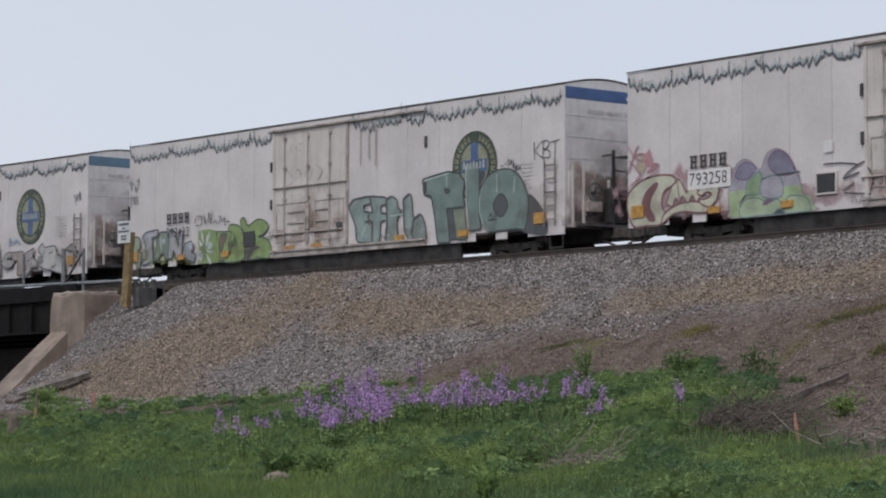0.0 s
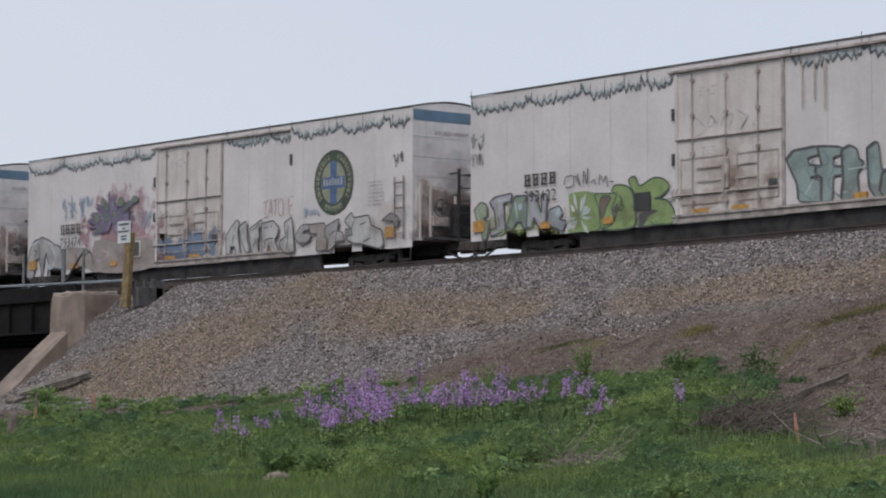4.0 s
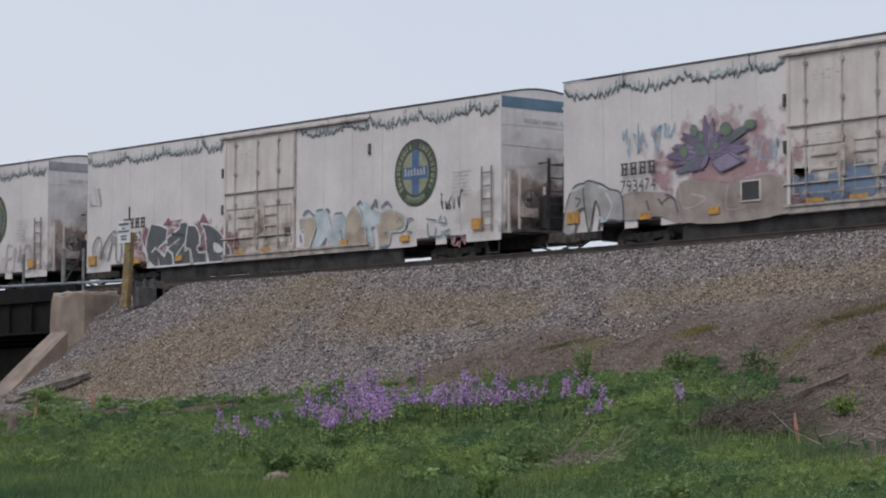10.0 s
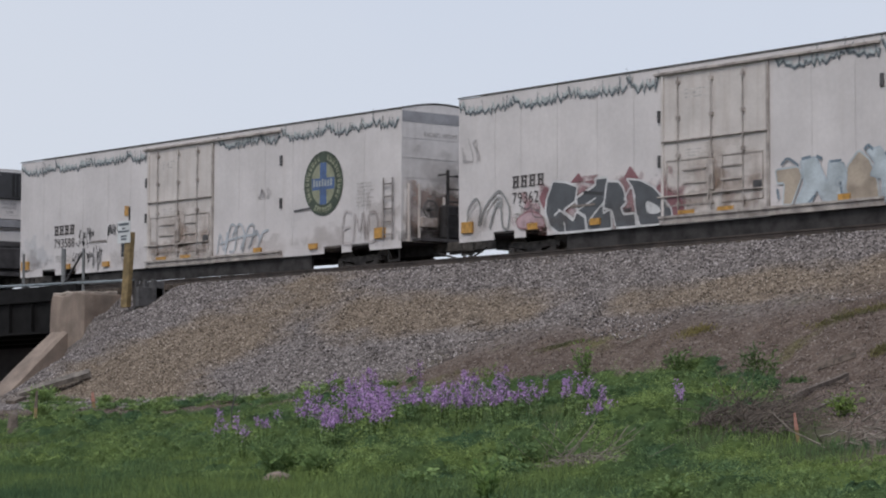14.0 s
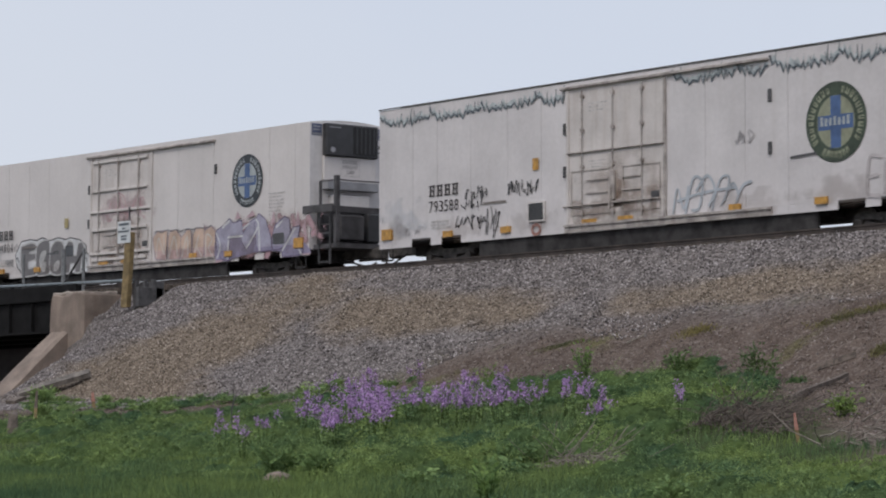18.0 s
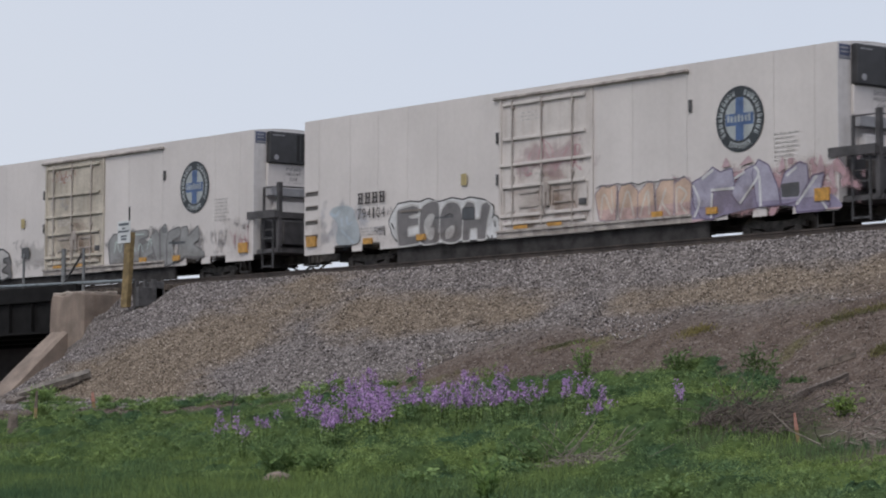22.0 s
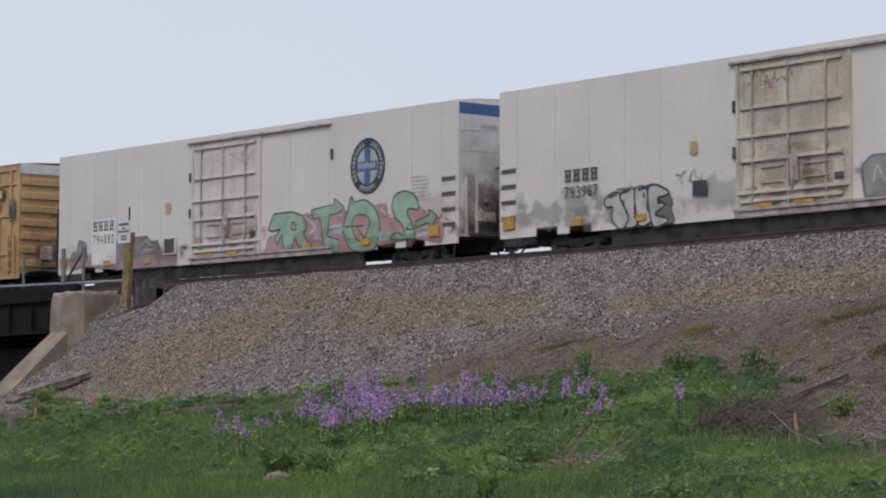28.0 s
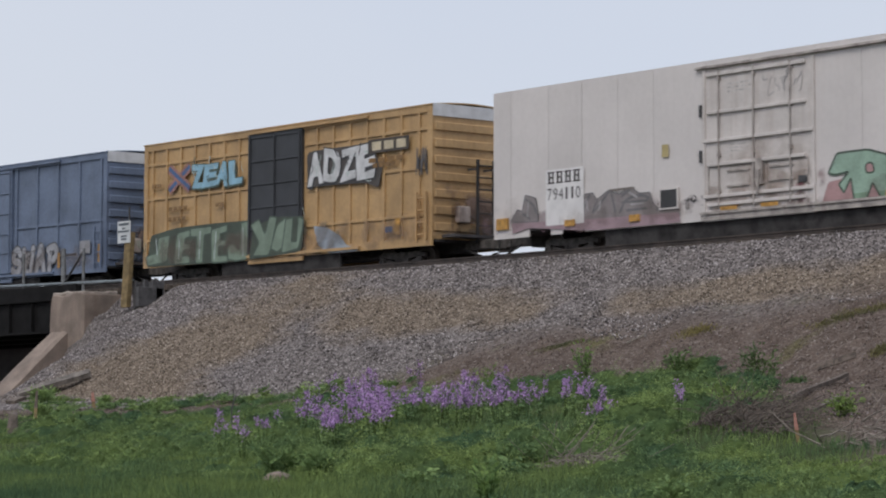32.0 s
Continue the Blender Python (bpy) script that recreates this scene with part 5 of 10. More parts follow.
# fat sprayed letters, as strokes in a unit box
STROKES = {}
STROKES["A"] = [[(0.1, 0), (0.45, 1), (0.55, 1), (0.9, 0)], [(0.25, 0.35), (0.75, 0.35)]]
STROKES["B"] = [[(0.15, 0), (0.15, 1)], [(0.15, 1), (0.7, 0.95), (0.75, 0.65), (0.2, 0.52)], [(0.2, 0.52), (0.85, 0.45), (0.85, 0.08), (0.15, 0)]]
STROKES["C"] = [[(0.9, 0.8), (0.6, 1), (0.2, 0.85), (0.1, 0.5), (0.2, 0.12), (0.6, 0), (0.92, 0.2)]]
STROKES["D"] = [[(0.15, 0), (0.15, 1)], [(0.15, 1), (0.7, 0.9), (0.92, 0.5), (0.7, 0.1), (0.15, 0)]]
STROKES["E"] = [[(0.95, 1), (0.2, 0.97), (0.12, 0.5), (0.2, 0.03), (0.95, 0)], [(0.15, 0.5), (0.8, 0.52)]]
STROKES["F"] = [[(0.95, 1), (0.15, 0.95), (0.15, 0)], [(0.15, 0.5), (0.7, 0.5)]]
STROKES["G"] = [[(0.9, 0.8), (0.6, 1), (0.2, 0.85), (0.1, 0.5), (0.2, 0.12), (0.6, 0), (0.92, 0.2), (0.9, 0.45), (0.6, 0.45)]]
STROKES["H"] = [[(0.12, 0), (0.12, 1)], [(0.88, 0), (0.88, 1)], [(0.12, 0.5), (0.88, 0.5)]]
STROKES["I"] = [[(0.5, 0), (0.5, 1)]]
STROKES["J"] = [[(0.5, 0), (0.55, 0.9)], [(0.0, 0.85), (0.95, 1.0)], [(0.1, 0.0), (0.95, 0.05)]]
STROKES["K"] = [[(0.15, 0), (0.15, 1)], [(0.9, 1), (0.2, 0.5), (0.95, 0)]]
STROKES["L"] = [[(0.15, 1), (0.15, 0.05), (0.9, 0.05)]]
STROKES["M"] = [[(0.08, 0), (0.15, 1), (0.5, 0.4), (0.85, 1), (0.92, 0)]]
STROKES["N"] = [[(0.1, 0), (0.12, 1), (0.88, 0), (0.9, 1)]]
STROKES["O"] = [[(0.5, 1), (0.15, 0.82), (0.05, 0.5), (0.15, 0.15), (0.5, 0), (0.85, 0.15), (0.95, 0.5), (0.85, 0.82), (0.5, 1)]]
STROKES["P"] = [[(0.2, 0), (0.2, 1)], [(0.0, 0.95), (0.7, 1), (0.9, 0.75), (0.7, 0.48), (0.2, 0.45)]]
STROKES["R"] = [[(0.3, 0), (0.3, 0.95)], [(0.0, 0.92), (0.7, 1), (0.9, 0.75), (0.75, 0.5), (0.3, 0.45)], [(0.65, 0.45), (0.85, 0)]]
STROKES["S"] = [[(0.92, 0.82), (0.6, 1), (0.2, 0.88), (0.2, 0.62), (0.78, 0.42), (0.82, 0.14), (0.45, 0), (0.08, 0.14)]]
STROKES["T"] = [[(0.0, 0.92), (1.0, 1)], [(0.5, 0.95), (0.5, 0)]]
STROKES["U"] = [[(0.12, 1), (0.12, 0.25), (0.5, 0), (0.88, 0.25), (0.88, 1)]]
STROKES["V"] = [[(0.05, 1), (0.5, 0), (0.95, 1)]]
STROKES["W"] = [[(0.02, 1), (0.25, 0), (0.5, 0.7), (0.75, 0), (0.98, 1)]]
STROKES["Y"] = [[(0.08, 1), (0.5, 0.5), (0.92, 1)], [(0.5, 0.5), (0.5, 0)]]
ROUND = "BCDGOPRSU"
# share of the letter's width that a stroke takes, rim, outer line, drop shadow
STYLES = ((0.07, 0.0, 0.0, 0.0), (0.28, 0.045, 0.0, 0.0), (0.36, 0.042, 0.0, 0.0), (0.43, 0.048, 0.0, 0.03), (0.36, 0.085, 0.035, 0.0), (0.36, 0.045, 0.0, 0.28), (0.40, 0.04, 0.0, 0.0))


def eased(knots, steps=6):
    """A smooth curve through a stroke's knots."""
    k = [Vector(p) for p in knots]
    k = [k[-2]] + k + [k[1]] if k[0] == k[-1] else [k[0]] + k + [k[-1]]
    out = []
    for i in range(1, len(k) - 2):
        p0, p1, p2, p3 = k[i - 1:i + 3]
        for j in range(steps):
            f = j / steps
            out.append(0.5 * (2 * p1 + (p2 - p0) * f + (2 * p0 - 5 * p1 + 4 * p2 - p3) * f * f + (3 * p1 - p0 - 3 * p2 + p3) * f ** 3))
    return out + [k[-2]]


def fat(bm, lines, width, y, index, soft):
    """Broad strokes with filled corners; soft ones have round ends too."""
    k = 0
    for line, knots in lines:
        ends = [line[0] + (line[0] - line[1]).normalized() * width * 0.12] + line[1:-1] + [line[-1] + (line[-1] - line[-2]).normalized() * width * 0.12]
        ribbon(bm, ends, width, y - 0.00003 * k, index)
        k += 1
        closed = (line[0] - line[-1]).length < 1e-4
        for c in knots[:1] if closed else knots if soft else knots[1:-1]:
            poly(bm, [(c.x + width * 0.5 * math.cos(a), c.y + width * 0.5 * math.sin(a)) for a in [2 * math.pi * i / 12 for i in range(12)]], y - 0.00003 * k, index)
            k += 1


def graffiti(car, word, u0, u1, v0, v1, fill, edge, style, shine=None):
    """A piece of fat letters that crowd one another, each with a rim, a fill and quick inner lines."""
    rng = random.Random(word + car.name)
    h = half_of(car)
    n = len(word)
    w = (u1 - u0) / n
    v0, v1 = max(v0 - 0.06 * (v1 - v0), 0.81), v1 + (0.0 if style == 0 else 0.09 if word != "I" else 0.16) * (v1 - v0)
    share, rim, line, drop = STYLES[style]
    for i, ch in enumerate(word):
        y = layer(car)
        wide = share * min(w * 1.1, (v1 - v0) * 0.75)
        if ch == "I":
            wide = 0.8 * w
        pad = wide / 2 + rim * 0.6
        a, b = u0 - h + i * w - (0.05 * w if n > 1 else 0) + pad, u0 - h + (i + 1) * w + (0.07 * w if n > 1 else 0) - pad
        z0, z1 = v0 + min(pad, 0.3) + rng.uniform(0, 0.05) * (v1 - v0), v1 - min(pad, 0.3) - rng.uniform(0, 0.07) * (v1 - v0)
        lean, jolt = rng.uniform(-0.04, 0.12), [Vector((rng.uniform(-0.05, 0.05), rng.uniform(-0.05, 0.05))) * (0.35 if ch == "O" else 1) for _ in range(24)]
        lines = []
        for s, stroke in enumerate(STROKES[ch]):
            knots = [Vector(p) + jolt[(s * 7 + k) % 24] for k, p in enumerate(stroke)]
            if stroke[0] == stroke[-1]:
                knots[-1] = knots[0]
            knots = [Vector((a + (b - a) * (p.x + lean * (p.y - 0.5)), z0 + (z1 - z0) * p.y)) for p in knots]
            if ch in ROUND and len(knots) > 2:
                lines.append((eased(knots), [knots[0], knots[-1]]))
            else:
                lines.append((knots, knots))
        soft = style in (1, 4)
        bm = bmnew()
        if drop:
            moved = [([p + Vector((drop * w, -0.05 * (v1 - v0))) for p in q], [p + Vector((drop * w, -0.05 * (v1 - v0))) for p in k]) for q, k in lines]
            fat(bm, moved, wide + rim * 2, y + 0.0007, 3, soft)
        if line:
            fat(bm, lines, wide + rim * 2 + line * 2, y + 0.0004, 3, soft)
        if rim and edge is not fill:
            fat(bm, lines, wide + rim * 2, y, 0, soft)
        fat(bm, lines, wide, y - 0.0006, 1, soft)
        if style > 1:
            # quick inner lines, dark and pale, as the writer's hand leaves them
            for k in range(2 if style == 5 else 3):
                q, _ = lines[rng.randrange(len(lines))]
                j = rng.randrange(len(q) - 1)
                p = q[j] + Vector((rng.uniform(-0.3, 0.3), rng.uniform(-0.3, 0.3))) * wide
                d = Vector((0, 0.22 * (z1 - z0))) if style == 5 else (q[j + 1] - q[j]).normalized() * rng.uniform(0.15, 0.5) * (z1 - z0)
                e = Vector((-d.y, d.x)) * rng.uniform(-0.25, 0.25)
                ribbon(bm, [p + d * f + e * math.sin(math.pi * f) for f in (0, 0.25, 0.5, 0.75, 1.0)], 0.03 * rng.uniform(0.6, 1.3), y - 0.0011, 2 if k % 2 == 0 or style == 5 else 0)
        part("graffiti_letter", bm, [edge, fill, shine or PALE, INK if style == 4 else SLATE if style == 5 else edge], car)


def burst(car, u0, u1, v0, v1, paints, spikes, seed, low=-0.2, high=1.2):
    """Spikes of paint that fan out from the middle of the base."""
    rng = random.Random(seed)
    h = half_of(car)
    mu, mv = (u0 + u1) / 2 - h, v0 + 0.25 * (v1 - v0)
    ru, rv = (u1 - u0) / 2, (v1 - v0) * 0.75
    y = layer(car)
    bm = bmnew()
    for k in range(spikes):
        t = math.pi * (low + (high - low) * (k + rng.random()) / spikes)
        far, near, fat_ = rng.uniform(0.6, 1.0), rng.uniform(0.0, 0.4), rng.uniform(0.5, 1.3) * 1.9 / spikes
        c = [(mu + ru * r * math.cos(t + s), mv + rv * r * math.sin(t + s)) for r, s in ((near, -fat_), (far * 0.75, -fat_), (far, rng.uniform(-0.08, 0.08)), (far * 0.72, fat_), (near, fat_))]
        poly(bm, c, y - 0.00003 * k, rng.randrange(len(paints)))
    tagged(part("graffiti_shape", bm, list(paints), car), kind="stuff")



def haze(car, u0, u1, v0, v1, kind, strength):
    h = half_of(car)
    y = layer(car)
    bm = bmnew()
    mu, mv, ru, rv = (u0 + u1) / 2 - h, max(0.82, (v0 + v1) / 2), (u1 - u0) * 0.62, (v1 - v0) * 0.62
    lo = max(0.80, mv - rv)
    pts = [(mu - ru, lo), (mu + ru, lo), (mu + ru, mv + rv), (mu - ru, mv + rv)]
    poly(bm, pts, y)
    part("overspray", bm, kind(strength), car)


def scrawl(car, u0, u1, v0, v1, paint, strokes, seed, width):
    """A quick tag: looping strokes that cannot be read."""
    rng = random.Random(seed)
    h = half_of(car)
    y = layer(car)
    bm = bmnew()
    for s in range(strokes):
        c = u0 - h + (u1 - u0) * (s + 0.5) / strokes
        w, t = (u1 - u0) / strokes * rng.uniform(0.7, 1.5), (v1 - v0)
        m = (v0 + v1) / 2 + rng.uniform(-0.1, 0.1) * t
        knots = [Vector((c + w * rng.uniform(-0.6, 0.6), m + t * rng.uniform(-0.48, 0.48))) for _ in range(rng.choice((3, 4, 4, 5, 6)))]
        knots = [knots[0]] + knots + [knots[-1]]
        pts = []
        for k in range(1, len(knots) - 2):
            p0, p1, p2, p3 = knots[k - 1:k + 3]
            for j in range(7):
                f = j / 7
                pts.append(0.5 * (2 * p1 + (p2 - p0) * f + (2 * p0 - 5 * p1 + 4 * p2 - p3) * f * f + (3 * p1 - p0 - 3 * p2 + p3) * f ** 3))
        ribbon(bm, pts, width * rng.uniform(0.7, 1.2), y - 0.0001 * s)
    tagged(part("graffiti_tag", bm, paint, car), kind="stuff")


haze(car_1, -0.16, 3.79, 0.70, 2.27, PINK, 0.55)
haze(car_1, 2.75, 8.98, 0.37, 1.42, PINK, 0.45)
burst(car_1, 0.00, 1.32, 1.92, 3.07, (PINKINK, PINKINK, BUFFP), 7, 18, 0.10, 0.90)
haze(car_2, 0.28, 4.55, 0.83, 1.49, LIMEH, 0.40)
graffiti(car_2, "KBT", 21.07, 22.17, 2.97, 3.50, INK, INK, 0)
scrawl(car_2, 19.70, 20.53, 2.73, 3.10, INK, 7, 23, 0.030)
scrawl(car_2, 0.05, 0.62, 3.45, 3.90, GREYP, 7, 26, 0.040)
scrawl(car_2, 0.05, 0.58, 2.95, 3.40, GREYP, 6, 261, 0.040)
scrawl(car_2, 9.14, 11.67, 2.94, 3.61, FAINT, 5, 27, 0.020)
haze(car_3, 3.7, 8.6, 1.5, 3.6, PINK, 0.55)
haze(car_3, 3.94, 8.83, 1.18, 2.92, PINK, 0.55)
haze(car_3, 4.43, 8.83, 0.71, 1.80, BUFF, 0.90)
haze(car_3, 7.21, 10.41, 0.68, 1.57, PINK, 0.40)
scrawl(car_3, 2.31, 4.10, 2.72, 3.57, SKY, 8, 33, 0.040)
scrawl(car_3, 3.77, 4.57, 3.14, 3.52, SKY, 5, 331, 0.040)
scrawl(car_3, 7.35, 8.45, 2.13, 2.84, SKY, 6, 34, 0.040)
haze(car_3, 8.83, 12.22, 0.77, 1.89, BLUEH, 0.85)
graffiti(car_3, "JATONE", 14.75, 16.40, 2.12, 2.70, RUST, RUST, 0)
scrawl(car_3, 16.92, 17.78, 2.02, 2.33, SKY, 6, 37, 0.050)
scrawl(car_3, 21.50, 22.00, 3.20, 3.72, INK, 4, 39, 0.030)
scrawl(car_3, 12.08, 12.90, 1.13, 1.85, MAROON, 5, 30, 0.030)
haze(car_4, 3.38, 9.25, 0.80, 2.18, REDH, 0.60)
haze(car_4, 2.49, 3.68, 0.95, 1.69, PINK, 0.60)
scrawl(car_4, 0.01, 0.95, 2.98, 3.85, FAINT, 3, 43, 0.030)
scrawl(car_4, 20.12, 20.87, 0.67, 1.03, PINKINK, 7, 51, 0.035)
scrawl(car_4, 19.71, 20.72, 1.77, 2.34, INK, 6, 52, 0.035)
scrawl(car_5, 3.63, 5.00, 1.16, 1.61, INK, 9, 531, 0.035)
scrawl(car_5, 3.91, 4.87, 1.64, 2.02, INK, 8, 532, 0.035)
scrawl(car_5, 4.01, 5.09, 1.97, 2.37, INK, 8, 533, 0.035)
scrawl(car_5, 4.95, 5.67, 0.89, 1.74, INK, 6, 53, 0.030)
scrawl(car_5, 5.98, 7.29, 1.98, 2.45, INK, 9, 54, 0.040)
haze(car_5, 0.03, 2.22, 1.10, 2.18, SKYH, 0.14)
scrawl(car_5, 0.89, 2.22, 1.13, 1.51, FAINT, 5, 55, 0.030)
scrawl(car_5, 15.03, 15.65, 2.65, 3.10, FAINT, 4, 58, 0.040)
scrawl(car_6, 3.62, 4.11, 1.23, 1.56, INKY, 5, 61, 0.030)
haze(car_6, 1.11, 3.17, 0.67, 2.29, BLUEH, 0.25)
haze(car_6, 16.85, 22.58, 0.82, 2.08, PINK, 0.85)
haze(car_6, 10.01, 13.30, 2.46, 3.43, PINK, 0.35)
scrawl(car_6, 10.52, 13.14, 2.53, 3.43, PINKINK, 6, 63, 0.030)
haze(car_7, 13.77, 20.30, 0.71, 2.06, GREYH, 0.60)
haze(car_7, 0.42, 5.66, 0.83, 1.97, GREYH, 0.40)
scrawl(car_7, 7.14, 8.25, 1.82, 2.23, INKY, 5, 72, 0.030)
haze(car_7, 7.51, 9.87, 0.78, 1.99, GREYH, 0.30)
scrawl(car_7, 3.75, 4.52, 1.32, 1.80, FAINT, 4, 76, 0.035)
scrawl(car_7, 9.86, 11.43, 4.03, 4.54, RUST, 8, 73, 0.030)
scrawl(car_7, 9.86, 11.01, 3.02, 3.49, FAINT, 4, 74, 0.030)
scrawl(car_7, 21.23, 22.19, 1.81, 2.15, FAINT, 6, 75, 0.030)
scrawl(car_7, 21.11, 22.25, 1.04, 1.83, PINKINK, 5, 77, 0.025)
scrawl(car_7, 19.94, 21.00, 1.04, 2.00, FAINT, 5, 78, 0.030)
haze(car_8, 12.65, 21.84, 0.74, 1.74, REDH, 0.70)
haze(car_8, 0.05, 8.02, 0.83, 1.54, PLUMH, 0.40)
scrawl(car_8, 10.63, 12.06, 3.85, 4.57, FAINT, 7, 86, 0.030)
scrawl(car_8, 7.77, 8.52, 1.19, 1.50, INKY, 4, 87, 0.030)
haze(car_9, 0.04, 9.89, 0.79, 1.79, MOSSH, 0.70)
scrawl(car_9, 14.82, 15.41, 2.85, 3.88, INKY, 8, 92, 0.030)
scrawl(car_9, 6.53, 9.29, 1.88, 2.37, PALE, 6, 93, 0.030)
graffiti(car_10, "SWAP", 9.11, 12.46, 0.87, 1.92, SILVERC, INKY, 1, PALE)
scrawl(car_10, 9.31, 12.30, 1.28, 1.93, INKY, 4, 95, 0.030)

def placed(car, where, pts):
    """Points on a hundred-by-hundred grid over the rectangle u0, u1, v0, v1 of a car's side."""
    u0, u1, v0, v1 = where
    h = half_of(car)
    return [Vector((u0 - h + (u1 - u0) * a / 100, v0 + (v1 - v0) * b / 100)) for a, b in pts]


def rounded(pts, soft):
    """A closed outline: eased all round, or with its corners just taken off."""
    out = []
    n = len(pts)
    for i in range(n):
        p0, p1, p2, p3 = pts[i - 1], pts[i], pts[(i + 1) % n], pts[(i + 2) % n]
        if soft:
            for j in range(5):
                f = j / 5
                out.append(0.5 * (2 * p1 + (p2 - p0) * f + (2 * p0 - 5 * p1 + 4 * p2 - p3) * f * f + (3 * p1 - p0 - 3 * p2 + p3) * f ** 3))
        else:
            out += [p1.lerp(p0, 0.12), p1.lerp(p0, 0.03).lerp(p2, 0.03), p1.lerp(p2, 0.12)]
    return out


def below(pts, v):
    """The part of an outline that lies under the height v."""
    out = []
    for i, p in enumerate(pts):
        q = pts[(i + 1) % len(pts)]
        if p.y <= v:
            out.append(p)
        if (p.y <= v) != (q.y <= v):
            out.append(p.lerp(q, (v - p.y) / (q.y - p.y)))
    return out


def painted(car, where, pts, fill, edge, line=0.045, soft=True, holes=(), low=None, drop=None, lift=0.0):
    """One sprayed shape: a fill, perhaps another colour low down, inner patches, and an uneven outline."""
    y = layer(car) - lift
    rng = random.Random(len(car.children))
    rim = rounded(placed(car, where, pts), soft)
    paints = [edge, fill]
    bm = bmnew()
    if drop:
        paints.append(drop[2])
        poly(bm, [p + Vector((drop[0], drop[1])) for p in rim], y + 0.0006, 2)
    poly(bm, rim, y, 1)
    if low:
        part_low = below(rim, low[1])
        if len(part_low) > 2:
            paints.append(low[0])
            poly(bm, part_low, y - 0.0003, len(paints) - 1)
    loops = [rim]
    for hole, paint in holes:
        ring = rounded(placed(car, where, hole), True)
        paints.append(paint)
        poly(bm, ring, y - 0.0005, len(paints) - 1)
        loops.append(ring)
    if edge is not fill:
        for ring in loops:
            shift = rng.randrange(len(ring))
            ring = ring[shift:] + ring[:shift]
            ribbon(bm, ring + ring[:2], line * rng.uniform(0.85, 1.15), y - 0.0008, 0)
    part("graffiti_letter", bm, paints, car)


def drawn(car, where, strokes, paint, width):
    """Quick sprayed lines."""
    y = layer(car)
    for k, stroke in enumerate(strokes):
        bm = bmnew()
        knots = placed(car, where, stroke)
        ribbon(bm, eased(knots) if len(knots) > 2 else knots, width * (0.9 + 0.2 * (k % 3) / 2), y - 0.00004 * k)
        part("graffiti_line", bm, paint, car)


def petal(car, u0, v0, u1, v1, wide, fill, edge):
    """A pointed leaf of paint from its root to its tip."""
    h = half_of(car)
    a, b = Vector((u0 - h, v0)), Vector((u1 - h, v1))
    side = Vector((-(b - a).y, (b - a).x)).normalized() * wide
    y = layer(car)
    rim = rounded([a, a.lerp(b, 0.45) + side, a.lerp(b, 0.8) + side * 0.6, b, a.lerp(b, 0.8) - side * 0.5, a.lerp(b, 0.45) - side * 0.8], True)
    bm = bmnew()
    poly(bm, rim, y, 1)
    ribbon(bm, rim + rim[:2], 0.03, y - 0.0005, 0)
    ribbon(bm, [a.lerp(b, 0.3), a.lerp(b, 0.6) + side * 0.15, b], 0.025, y - 0.0006, 0)
    part("graffiti_letter", bm, [edge, fill], car)


MOSSDARK, SKYDUST, DARKBACK = spray("dark_moss_spray", (0.055, 0.072, 0.05)), spray("dusty_sky_spray", (0.31, 0.36, 0.42)), spray("brown_black_spray", (0.075, 0.062, 0.055))
PALEFAINT = spray("pale_pinkish_spray", (0.47, 0.43, 0.43))
RUSTWASH = spray("thin_rust_run", (0.47, 0.40, 0.34))
LILACP, PLUMP, LIMED2, SLATEB = spray("pale_lilac_spray", (0.36, 0.345, 0.40)), spray("grey_violet_spray", (0.215, 0.205, 0.285)), spray("soft_green_spray", (0.25, 0.35, 0.215)), spray("slate_black_spray", (0.085, 0.09, 0.10))
SAGEY, MAUVE2, MAROON2, PALEGREEN = spray("yellow_sage_spray", (0.20, 0.235, 0.18)), spray("dusty_mauve_spray", (0.30, 0.24, 0.28)), spray("faded_maroon_spray", (0.17, 0.12, 0.095)), spray("grey_lime_spray", (0.30, 0.36, 0.27))
GREENGREY, BUFFW, PINKP, SILVERB = spray("mossy_grey_spray", (0.20, 0.255, 0.205)), spray("buff_roller_paint", (0.315, 0.27, 0.25)), spray("pale_pink_spray", (0.47, 0.33, 0.36)), spray("dull_silver_spray", (0.36, 0.345, 0.345))
LILACD, GREENP, CHARP, BLUEFADE = spray("dull_violet_spray", (0.26, 0.22, 0.32)), spray("leaf_green_spray", (0.14, 0.20, 0.125)), spray("warm_charcoal_spray", (0.165, 0.155, 0.158)), spray("faded_blue_spray", (0.36, 0.395, 0.425))
PLUMV, PEACHP, CREAMW, ROSEP = spray("smoky_violet_spray", (0.25, 0.22, 0.32)), spray("pink_peach_spray", (0.52, 0.36, 0.34)), spray("cream_white_spray", (0.60, 0.55, 0.50)), spray("dusty_rose_spray", (0.40, 0.245, 0.245))
ROSED, MOSSG, ASHP, ROSEG = spray("brick_rose_spray", (0.33, 0.18, 0.19)), spray("deep_mint_spray", (0.20, 0.31, 0.215)), spray("ash_grey_spray", (0.245, 0.215, 0.215)), spray("greyed_rose_spray", (0.335, 0.235, 0.26))

